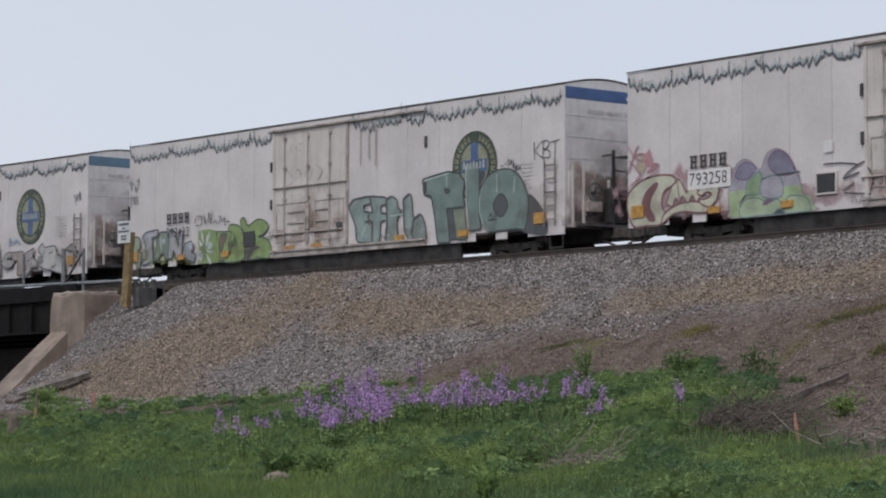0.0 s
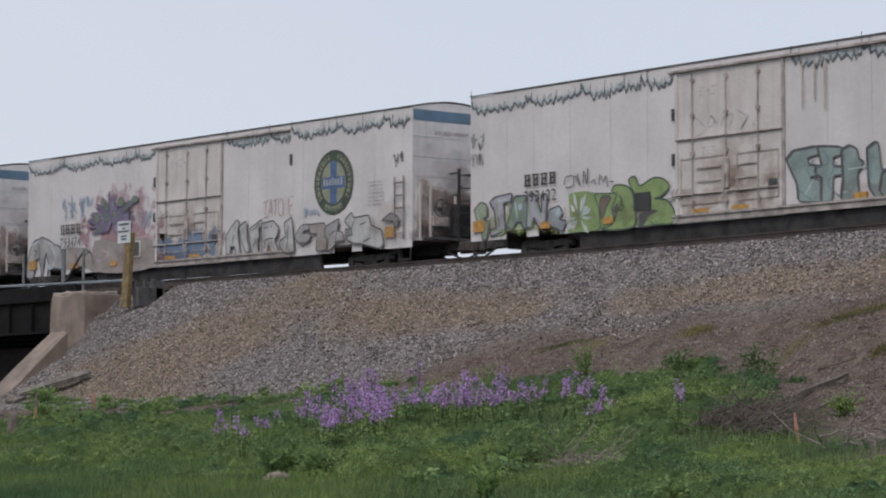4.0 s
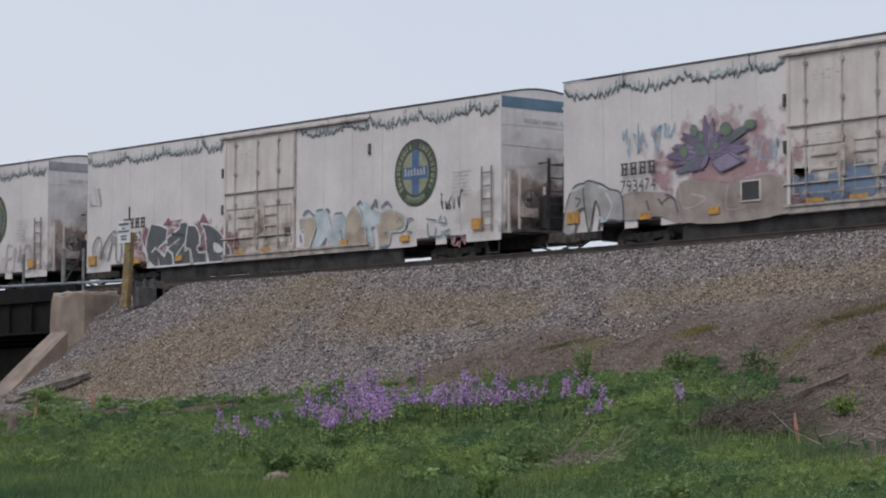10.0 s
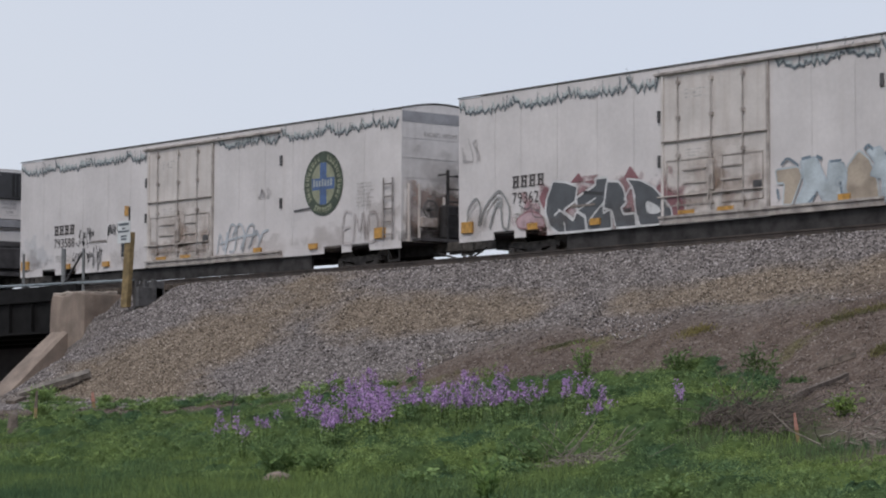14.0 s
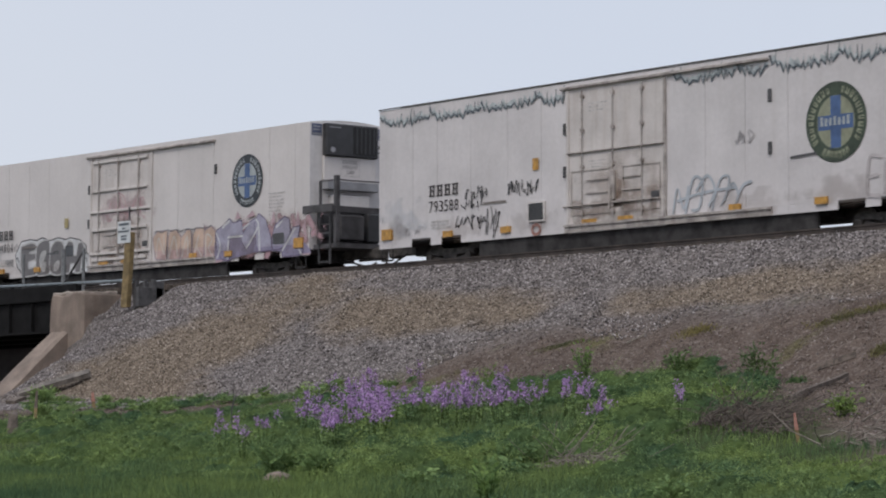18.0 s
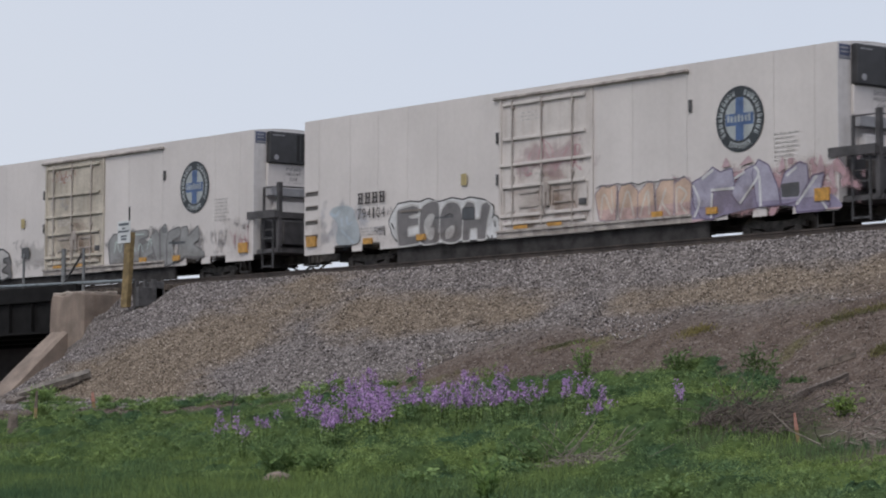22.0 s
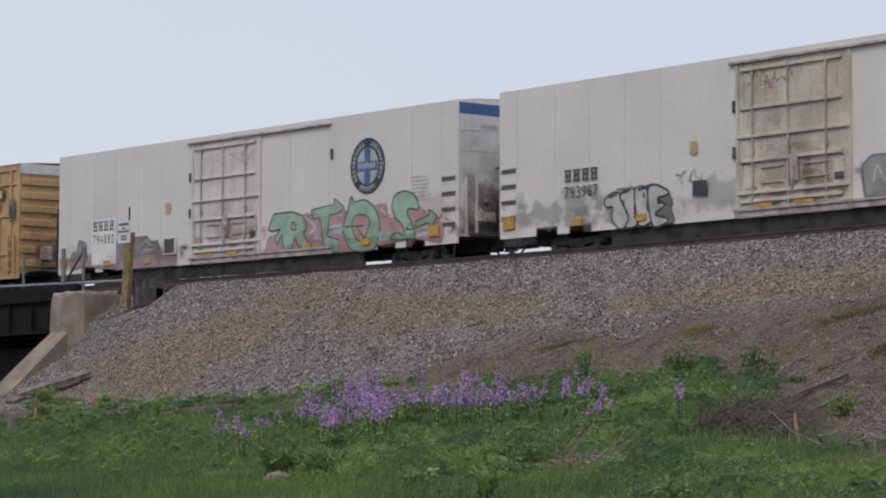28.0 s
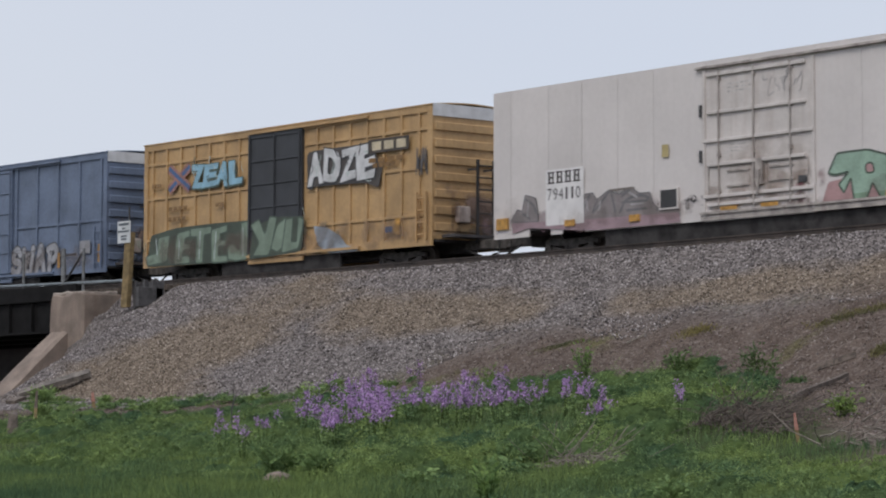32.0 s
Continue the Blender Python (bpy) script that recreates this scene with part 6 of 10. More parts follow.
painted(car_1, (3.81, 6.77, 0.82, 2.49), ((0, 45), (8, 79), (18, 89), (27, 85), (38, 71), (45, 92), (54, 100), (64, 97), (73, 85), (80, 65), (86, 43), (88, 27), (97, 23), (100, 7), (99, 0), (7, 0), (1, 14)), LILACP, MAUVE2, 0.03, True, low=(LIME, 1.51))
painted(car_1, (5.24, 6.12, 1.83, 2.43), ((0, 44), (12, 90), (45, 99), (81, 64), (100, 1), (36, 0)), PLUMP, MAUVE, 0.05, True)
painted(car_1, (4.07, 4.8, 1.78, 2.23), ((0, 19), (16, 82), (56, 101), (100, 60), (55, 1)), PLUMP, MAUVE, 0.04, True)
painted(car_1, (4.39, 5.02, 1.36, 1.97), ((13, 61), (83, 100), (99, 80), (81, -1), (1, 1)), LIMED2, TEAL, 0.03, False)
painted(car_1, (5.01, 5.69, 1.27, 1.77), ((1, 94), (90, 101), (100, 0), (0, 5)), LILACP, TEAL, 0.03, True)
painted(car_1, (4.21, 5.7, 0.82, 1.28), ((0, 58), (17, 100), (46, 97), (66, 66), (90, 81), (100, 19), (94, 0), (46, 0), (3, 0)), LIME2, TEAL, 0.035, True)
painted(car_1, (5.76, 6.66, 0.82, 1.25), ((0, 43), (23, 100), (86, 79), (101, 5), (62, 0), (7, 0)), LIME2, TEAL, 0.03, True)
painted(car_1, (4.17, 4.47, 1.14, 1.37), ((63, 99), (1, 1), (99, 96)), SLATEB, SLATEB, 0.03, True)
painted(car_1, (5.36, 5.75, 0.82, 0.95), ((1, 3), (65, 103), (101, 0), (9, 0)), SLATEB, TEAL, 0.03, True)
painted(car_1, (5.01, 5.4, 1.08, 1.23), ((-1, 3), (46, 100), (101, 72), (45, 5)), MAUVE, MAUVE, 0.02, True)
drawn(car_1, (5.48, 6.33, 1.81, 1.86), (((0, 0), (50, 38), (100, 54)),), SLATE, 0.05)
painted(car_1, (0.03, 1.84, 0.82, 2.13), ((0, 66), (22, 89), (53, 100), (92, 98), (100, 81), (76, 66), (72, 38), (78, 20), (67, 0), (39, 0), (13, 0), (0, 27)), CREAM, MAROON, 0.06, True, holes=((((31, 48), (39, 68), (57, 84), (63, 81), (50, 59), (46, 36), (57, 12), (46, 11), (34, 29)), MAROON),))
painted(car_1, (1.33, 3.02, 0.82, 1.35), ((5, 51), (35, 91), (66, 101), (98, 80), (100, 43), (77, 43), (48, 54), (23, 43), (0, 0)), CREAM, MAROON, 0.05, True)
painted(car_1, (1.49, 2.13, 1.26, 1.94), ((0, 14), (37, 84), (67, 99), (100, 40), (81, 17), (57, 33), (36, 0)), CREAM, MAROON, 0.045, False)
painted(car_1, (1.91, 2.77, 1.31, 2.02), ((-1, 101), (23, 77), (41, 37), (62, 75), (77, 76), (100, 17), (82, 2), (67, 31), (47, 0), (24, 31), (11, 18)), CREAM, MAROON, 0.045, False)
painted(car_1, (2.67, 3.44, 1.18, 1.7), ((0, 75), (26, 98), (70, 93), (100, 100), (94, 37), (62, -1), (26, 10), (9, 36), (41, 40), (70, 60), (46, 73), (21, 59)), CREAM, MAROON, 0.045, True)
drawn(car_1, (0.03, 2.69, 1.95, 3.02), (((0, 100), (12, 66), (27, 58)), ((0, 32), (9, 77), (15, 99)), ((9, 77), (24, 74), (27, 47)), ((2, 63), (18, 23), (3, 0)), ((71, 28), (80, 6), (86, 23)), ((80, 1), (91, 14), (100, 20)),), PINKINK, 0.05)
drawn(car_1, (7.13, 8.74, 1.09, 1.96), (((0, 100), (36, 98), (69, 90)), ((40, 53), (57, 77), (84, 95), (89, 78)), ((40, 52), (73, 66)), ((42, 12), (97, 1)), ((39, 18), (63, 38)), ((89, 81), (100, 48), (95, 8)),), INKY, 0.045)
drawn(car_1, (8.03, 8.7, 0.88, 1.1), (((0, 21), (15, 98), (30, 14)), ((40, 12), (55, 89), (70, 6)), ((80, 4), (80, 84), (100, 56), (99, -1)),), FAINT, 0.04)
painted(car_2, (20.43, 21.66, 0.82, 2.02), ((37, 100), (74, 74), (100, 34), (92, 0), (0, 19), (14, 73)), SLATEB, SLATEB, 0.03, True)
painted(car_2, (18.72, 19.03, 2.37, 3.04), ((-1, 100), (99, 54), (0, 0)), SLATE, SLATE, 0.02, False)
painted(car_2, (17.22, 17.71, 0.89, 1.8), ((0, 100), (71, 98), (101, 1), (24, 0)), SLATEB, SLATE, 0.03, False)
painted(car_2, (16.1, 18.1, 0.82, 2.91), ((0, 93), (31, 97), (61, 100), (85, 96), (98, 84), (94, 64), (100, 48), (56, 48), (61, 26), (64, 3), (61, 0), (36, 0), (29, 39), (21, 67), (4, 71)), SAGE, SAGEDARK, 0.055, False, holes=((((52, 75), (59, 76), (64, 72), (56, 70)), SLATE),))
painted(car_2, (17.52, 18.19, 0.87, 1.8), ((0, 99), (78, 100), (101, 0), (26, 0)), SAGEY, SAGEDARK, 0.04, False)
painted(car_2, (18.09, 18.81, 1.1, 3.11), ((0, 98), (74, 100), (87, 91), (90, 44), (88, 21), (101, 2), (24, 0), (9, 46)), SAGE, SAGEDARK, 0.05, False)
painted(car_2, (18.72, 20.88, 1.05, 2.77), ((0, 55), (9, 84), (33, 100), (67, 99), (90, 75), (100, 40), (93, 0), (79, 0), (46, 0), (19, 0), (3, 22)), SAGE, SAGEDARK, 0.055, True, holes=((((29, 42), (38, 58), (49, 59), (58, 43), (52, 27), (40, 24)), SLATEB),))
drawn(car_2, (16.17, 20.29, 1.05, 3.04), (((26, 88), (26, 69)), ((81, 82), (81, 55)), ((100, 75), (99, 52)), ((65, 65), (62, 41), (65, 14), (72, 0)), ((47, 100), (48, 49), (51, 7)), ((0, 84), (28, 91)),), PALE, 0.035)
drawn(car_2, (19.13, 19.49, 1.37, 1.54), (((0, 38), (38, 102), (38, -1)), ((63, 13), (88, 79), (100, 8)), ((0, 4), (100, -2)),), INK, 0.035)
painted(car_2, (12.52, 13.7, 1.01, 2.42), ((0, 81), (21, 96), (90, 100), (90, 85), (60, 82), (65, 68), (91, 66), (91, 49), (65, 46), (95, 40), (100, 0), (35, 4), (31, 35), (9, 67)), SAGE2, INKY, 0.05, False, drop=(-0.07, 0.05, SLATE))
painted(car_2, (13.52, 14.54, 1.01, 2.42), ((6, 100), (85, 94), (85, 81), (56, 78), (56, 61), (100, 58), (100, 45), (56, 45), (52, 0), (17, 0), (20, 44), (0, 50), (0, 62), (20, 64)), SAGE2, INKY, 0.05, False, drop=(-0.07, 0.05, SLATE))
painted(car_2, (14.35, 15.11, 1.0, 2.35), ((5, 93), (44, 100), (70, 92), (77, 74), (100, 67), (71, 47), (78, 1), (0, 0), (12, 39)), SAGE2, INKY, 0.05, False, drop=(-0.07, 0.05, SLATE))
painted(car_2, (15.23, 15.89, 0.99, 2.38), ((-1, 88), (51, 100), (66, 51), (100, 44), (82, 3), (38, 0), (8, 18)), SAGE2, INKY, 0.05, False, drop=(-0.07, 0.05, SLATE))
painted(car_2, (15.62, 16.3, 0.95, 1.74), ((14, 78), (64, 100), (92, 60), (100, 1), (22, 3), (0, 23)), SAGE2, INKY, 0.05, False, drop=(-0.07, 0.05, SLATE))
drawn(car_2, (12.93, 15.33, 1.1, 2.32), (((23, 81), (13, 67), (19, 30)), ((34, 100), (42, 73), (25, 65)), ((53, 72), (42, 28), (57, 1)), ((63, 86), (67, 65)), ((100, 76), (100, 31)), ((0, 22), (17, 0)),), TEAL, 0.03)
drawn(car_2, (13.14, 15.18, 1.2, 1.79), (((0, 6), (15, 72)), ((62, 0), (69, 3)), ((71, 96), (100, 101)),), PALE, 0.04)
painted(car_2, (4.24, 5.53, 0.82, 1.91), ((4, 99), (53, 100), (100, 90), (99, 0), (77, 0), (0, 0), (8, 25)), GREEN, LIMED, 0.03, False)
painted(car_2, (5.65, 6.91, 0.82, 1.98), ((32, 95), (62, 100), (89, 87), (100, 52), (96, 0), (0, 0), (42, 19), (31, 44)), GREEN, DARKGREEN, 0.05, True)
painted(car_2, (5.32, 6.26, 0.82, 1.82), ((0, 100), (100, 95), (73, 51), (95, 45), (76, 10), (28, 0), (20, 55)), GREEN, DARKGREEN, 0.05, False, holes=((((26, 85), (70, 86), (51, 58), (32, 28)), MAROON2), (((77, 43), (99, 65), (91, 29)), MAROON2),))
painted(car_2, (6.7, 8.46, 0.82, 2.17), ((0, 93), (14, 100), (25, 81), (54, 93), (76, 89), (89, 74), (74, 57), (57, 52), (84, 46), (100, 21), (94, 0), (68, 0), (22, 0), (25, 24), (63, 27), (15, 36), (13, 63)), GREEN, DARKGREEN, 0.05, True)
painted(car_2, (7.09, 7.87, 0.82, 1.17), ((14, 99), (100, 100), (52, 72), (22, 0), (0, 0)), SLATE, SLATE, 0.02, True)
painted(car_2, (7.0, 7.57, 1.23, 1.62), ((1, 101), (101, 97), (100, -1), (0, 7)), SLATE, INK, 0.03, False)
painted(car_2, (0.19, 0.89, 0.82, 1.92), ((0, 81), (43, 100), (82, 92), (87, 62), (59, 55), (100, 46), (81, 0), (53, 0), (42, 39), (15, 57)), PALEGREEN, SLATEB, 0.055, False)
painted(car_2, (0.88, 1.88, 0.89, 2.08), ((0, 83), (25, 95), (100, 100), (94, 80), (63, 78), (69, 15), (76, 13), (7, 0), (1, 18), (30, 17), (23, 62)), LILACP, SLATEB, 0.055, False)
painted(car_2, (1.63, 2.64, 1.05, 1.98), ((0, 7), (36, 100), (86, 99), (100, 0), (72, 0), (65, 18), (41, 20), (28, 0)), GREENGREY, SLATEB, 0.055, False)
painted(car_2, (2.49, 3.39, 1.05, 2.0), ((0, 0), (10, 100), (41, 99), (73, 40), (72, 96), (100, 95), (91, 0), (56, 0), (36, 31), (27, 0)), LILACP, SLATEB, 0.055, False)
painted(car_2, (3.37, 4.18, 0.85, 1.59), ((0, 41), (14, 89), (64, 100), (83, 70), (63, 49), (100, 39), (82, 0), (17, 27)), BLUEGREY, SLATEB, 0.055, False)
drawn(car_2, (0.41, 3.22, 0.89, 1.85), (((21, 17), (41, 17), (32, 0)), ((47, 96), (52, 17)), ((79, 89), (82, 17)), ((90, 92), (100, 18)), ((28, 100), (33, 25)), ((0, 89), (8, 2)),), LIMED, 0.06)
drawn(car_2, (1.27, 3.88, 1.05, 1.92), (((0, 97), (15, 100)), ((29, 85), (32, 35)), ((72, 26), (73, 0)), ((100, 50), (89, 10)),), PALE, 0.05)
painted(car_2, (2.14, 2.32, 1.59, 1.74), ((3, 89), (87, 99), (98, 9), (23, -2)), SKYP, SKYP, 0.01, True)
burst(car_2, 4.12, 5.30, 0.95, 2.05, (PALE, WHITE, PALE), 12, 205, -0.30, 1.30)
drawn(car_2, (4.07, 6.12, 1.96, 2.54), (((0, 34), (6, 69), (20, 69), (18, 24), (4, 19)), ((23, 73), (33, 24), (28, 80)), ((39, 32), (41, 90), (47, 25), (49, 101)), ((54, 27), (61, 43), (64, 20)), ((71, 14), (73, 62), (80, 29), (85, 54), (88, 0)), ((92, 25), (100, 25)),), INKY, 0.035)
drawn(car_2, (8.2, 8.69, 1.46, 1.73), (((21, 93), (34, 36), (50, 98)), ((81, 94), (67, 41), (87, 1)), ((0, 4), (100, 5)),), FAINT, 0.05)
drawn(car_2, (6.28, 7.93, 0.82, 1.72), (((3, 100), (9, 85), (2, 71)), ((9, 70), (0, 55), (11, 53)), ((7, 91), (13, 59)), ((78, 11), (86, 0), (78, 0)), ((90, 12), (92, 0), (100, 2)),), DARKGREEN, 0.035)
painted(car_3, (4.59, 8.36, 0.82, 1.87), ((0, 97), (24, 100), (48, 86), (65, 97), (87, 98), (99, 83), (100, 0), (5, 0)), BUFFW, BUFFW, 0.02, True)
drawn(car_3, (4.6, 8.32, 0.82, 1.89), (((0, 91), (5, 35), (26, 53), (12, 69)), ((48, 83), (47, 24), (65, 26)), ((65, 94), (86, 100), (100, 87)), ((0, 18), (1, 0)), ((70, 16), (74, 12)),), PINKP, 0.06)
painted(car_3, (2.45, 4.56, 0.82, 1.72), ((0, 100), (64, 96), (86, 87), (99, 49), (100, 0), (68, 26), (0, 26)), BUFFW, FAINT, 0.02, True)
painted(car_3, (0.03, 1.1, 0.82, 2.14), ((0, 0), (7, 51), (35, 92), (76, 100), (100, 84), (91, 54), (48, 40), (43, 0)), SILVERB, SLATEB, 0.055, True)
painted(car_3, (0.84, 2.42, 0.82, 2.11), ((0, 100), (40, 99), (65, 85), (95, 72), (100, 18), (75, 18), (48, 18), (38, 0), (42, 31), (30, 63), (21, 22), (12, 0)), SILVERB, SLATEB, 0.055, True)
drawn(car_3, (0.3, 1.98, 1.05, 2.08), (((86, 74), (100, 39), (86, 2), (72, 0)), ((63, 18), (80, 3)), ((0, 88), (35, 100)), ((69, 95), (89, 83)),), ICEP, 0.06)
drawn(car_3, (0.5, 4.55, 1.08, 1.77), (((0, 100), (5, 88), (1, 60)), ((84, 40), (92, 64), (98, 48)), ((81, 64), (86, 34)), ((88, 76), (96, 58), (100, 0)), ((70, 60), (73, 20)),), SLATEB, 0.06)
rng_burst = random.Random(4)
for k in range(22):
    a, far = math.pi * (-0.15 + 1.3 * k / 21), rng_burst.uniform(0.55, 1.0)
    petal(car_3, 5.72 + rng_burst.uniform(-0.3, 0.3), 2.57 + rng_burst.uniform(-0.15, 0.15), 5.72 + 1.55 * far * math.cos(a), 2.57 + 0.85 * far * math.sin(a), rng_burst.uniform(0.05, 0.11), rng_burst.choice((PLUM, LILACD, PLUMGREEN, SLATEB)), PLUMDARK)
petal(car_3, 5.72, 2.57, 4.15, 2.60, 0.14, PLUM, PLUMDARK)
petal(car_3, 5.72, 2.57, 4.46, 2.88, 0.12, LILACD, PLUMDARK)
petal(car_3, 5.72, 2.57, 4.76, 3.18, 0.12, PLUM, PLUMDARK)
petal(car_3, 5.72, 2.57, 5.09, 3.36, 0.14, PLUMGREEN, PLUMDARK)
petal(car_3, 5.72, 2.57, 5.58, 3.58, 0.12, PLUM, PLUMDARK)
petal(car_3, 5.72, 2.57, 5.90, 3.48, 0.11, LILACD, PLUMDARK)
petal(car_3, 5.72, 2.57, 6.12, 3.11, 0.12, PLUM, PLUMDARK)
petal(car_3, 5.72, 2.57, 7.46, 3.26, 0.12, PLUMGREEN, PLUMDARK)
petal(car_3, 5.72, 2.57, 7.20, 2.60, 0.16, PLUM, PLUMDARK)
petal(car_3, 5.72, 2.57, 7.06, 2.28, 0.15, LILACD, PLUMDARK)
petal(car_3, 5.72, 2.57, 6.40, 2.26, 0.19, PLUM, PLUMDARK)
petal(car_3, 5.72, 2.57, 4.50, 2.12, 0.12, PLUMGREEN, PLUMDARK)
petal(car_3, 5.72, 2.57, 5.05, 2.13, 0.12, PLUM, PLUMDARK)
petal(car_3, 5.72, 2.57, 5.41, 2.15, 0.10, LILACD, PLUMDARK)
petal(car_3, 5.72, 2.57, 6.54, 2.79, 0.16, PLUM, PLUMDARK)
petal(car_3, 5.72, 2.57, 5.15, 2.85, 0.19, PLUMGREEN, PLUMDARK)
painted(car_3, (5.8, 6.96, 2.03, 2.54), ((0, 61), (52, 101), (100, 41), (30, 1)), LILACD, PLUMDARK, 0.04, False)
painted(car_3, (4.65, 4.97, 2.51, 2.85), ((101, 47), (86, 13), (50, 1), (15, 19), (1, 55), (16, 89), (52, 101), (87, 83)), GREENP, PLUMDARK, 0.03, True)
painted(car_3, (5.08, 5.32, 3.04, 3.36), ((102, 46), (86, 13), (49, 2), (13, 18), (-1, 54), (15, 87), (51, 99), (87, 82)), GREENP, PLUMDARK, 0.03, True)
painted(car_3, (5.36, 5.57, 2.88, 3.17), ((99, 47), (83, 14), (48, 2), (13, 18), (-1, 54), (14, 88), (50, 100), (85, 83)), GREENP, PLUMDARK, 0.03, True)
painted(car_3, (6.17, 6.58, 2.98, 3.31), ((100, 45), (85, 11), (49, 0), (14, 19), (-1, 57), (15, 90), (50, 101), (86, 82)), GREENP, PLUMDARK, 0.03, True)
painted(car_3, (7.04, 7.44, 3.08, 3.31), ((100, 40), (85, 7), (50, -1), (14, 19), (0, 57), (15, 89), (51, 98), (86, 77)), GREENP, PLUMDARK, 0.03, True)
painted(car_3, (5.87, 6.11, 2.62, 2.86), ((100, 46), (85, 13), (49, 2), (14, 19), (-1, 55), (14, 87), (50, 98), (86, 81)), GREENP, PLUMDARK, 0.03, True)
painted(car_3, (12.76, 13.57, 0.97, 2.14), ((0, 60), (74, 100), (94, 91), (81, 69), (101, 0), (67, 1), (61, 25), (34, 26), (27, 3), (0, 7)), SILVER, INKY, 0.045, False)
painted(car_3, (13.49, 14.13, 1.02, 2.08), ((0, 81), (64, 100), (73, 40), (100, 2), (63, 0), (22, 36)), SILVER, INKY, 0.045, False)
painted(car_3, (14.11, 14.81, 0.98, 2.07), ((0, 75), (94, 100), (99, 84), (68, 72), (75, 49), (60, 40), (68, 0), (15, 1), (0, 42)), SILVER, INKY, 0.045, False)
painted(car_3, (14.74, 15.74, 0.95, 1.99), ((0, 94), (63, 100), (96, 78), (90, 54), (73, 42), (100, 3), (54, 2), (42, 27), (31, 0), (4, 2)), SILVER, INKY, 0.045, False)
painted(car_3, (15.73, 16.55, 0.89, 2.05), ((3, 37), (43, 48), (31, 85), (81, 100), (100, 4), (49, 0), (0, 19)), SILVER, INKY, 0.045, False)
painted(car_3, (16.57, 17.39, 1.2, 1.75), ((0, 37), (40, 97), (96, 100), (88, 75), (46, 58), (100, 43), (82, 1), (27, -1), (9, 19)), SILVERB, INKY, 0.045, True)
painted(car_3, (17.29, 18.29, 0.9, 1.76), ((0, 99), (85, 100), (100, 55), (93, 0), (39, 0), (45, 62), (10, 65)), BUFFW, INKY, 0.045, False)
painted(car_3, (18.13, 19.14, 0.83, 1.85), ((5, 80), (74, 100), (64, 64), (90, 58), (100, 31), (52, 31), (57, 22), (14, 0), (19, 36), (0, 53)), SILVERB, INKY, 0.045, False)
painted(car_3, (19.14, 21.11, 0.82, 2.0), ((0, 81), (19, 100), (24, 85), (62, 89), (68, 63), (95, 47), (100, 9), (90, 0), (33, 19), (24, 19), (19, 22), (5, 30), (18, 54)), SILVER, INKY, 0.045, False)
painted(car_3, (20.99, 21.84, 1.4, 1.88), ((0, 54), (56, 99), (100, 66), (93, 1), (61, 46)), GREYP, INKY, 0.045, False)
drawn(car_3, (13.14, 20.45, 1.03, 1.93), (((0, 36), (2, 99)), ((15, 76), (21, 101)), ((16, 20), (18, 43)), ((24, 83), (30, 87)), ((24, 8), (25, 39), (31, 44)), ((41, 0), (42, 85)), ((72, 38), (76, 51)), ((93, 63), (97, 70)), ((95, 3), (100, 15)), ((89, 81), (87, 48)), ((78, 72), (76, 20)),), INKY, 0.04)
drawn(car_3, (12.87, 20.91, 1.0, 1.87), (((0, 26), (5, 90)), ((9, 95), (11, 53)), ((27, 100), (30, 86)), ((37, 29), (41, 35)), ((86, 86), (86, 6)), ((95, 49), (100, 0)),), PALE, 0.05)
painted(car_3, (19.19, 19.54, 1.29, 1.51), ((-1, 97), (100, 99), (99, 1), (-1, 5)), GREYP, SLATE, 0.03, False)
painted(car_4, (4.84, 5.39, 2.18, 2.46), ((1, 0), (68, 99), (101, 11)), REDD, REDD, 0.02, False)
painted(car_4, (7.03, 7.65, 2.09, 2.49), ((-1, 17), (40, 99), (100, 0)), REDD, REDD, 0.02, False)
painted(car_4, (8.22, 9.77, 0.82, 1.97), ((0, 81), (19, 100), (29, 79), (64, 56), (79, 15), (100, 0), (25, 0)), REDD, REDD, 0.02, False)
painted(car_4, (3.55, 3.99, 1.5, 2.18), ((0, 55), (62, 100), (99, 83), (49, 0)), REDD, REDD, 0.02, False)
painted(car_4, (5.37, 5.9, 2.1, 2.2), ((0, 76), (80, 101), (99, 1)), REDD, REDD, 0.02, False)
painted(car_4, (3.82, 5.52, 0.82, 2.3), ((0, 43), (3, 65), (19, 100), (51, 95), (79, 85), (74, 57), (44, 42), (70, 23), (76, 38), (97, 26), (100, 0), (32, 0), (10, 16)), SLATEB, WHITE, 0.06, False)
painted(car_4, (5.11, 6.57, 0.82, 2.24), ((0, 66), (54, 87), (54, 100), (86, 100), (91, 75), (93, 64), (75, 50), (76, 31), (96, 39), (100, 0), (32, 0), (25, 29), (3, 40)), SLATEB, WHITE, 0.06, False)
painted(car_4, (6.22, 7.52, 0.82, 2.13), ((11, 100), (46, 97), (62, 82), (71, 51), (54, 41), (63, 27), (96, 28), (100, 0), (38, 0), (26, 37), (0, 44)), SLATEB, WHITE, 0.06, False)
painted(car_4, (7.13, 8.92, 0.82, 2.14), ((0, 100), (31, 94), (61, 76), (97, 31), (100, 7), (83, 0), (31, 0), (22, 22), (14, 81)), SLATEB, WHITE, 0.06, False, holes=((((46, 47), (70, 33), (68, 25), (48, 28)), WHITE),))
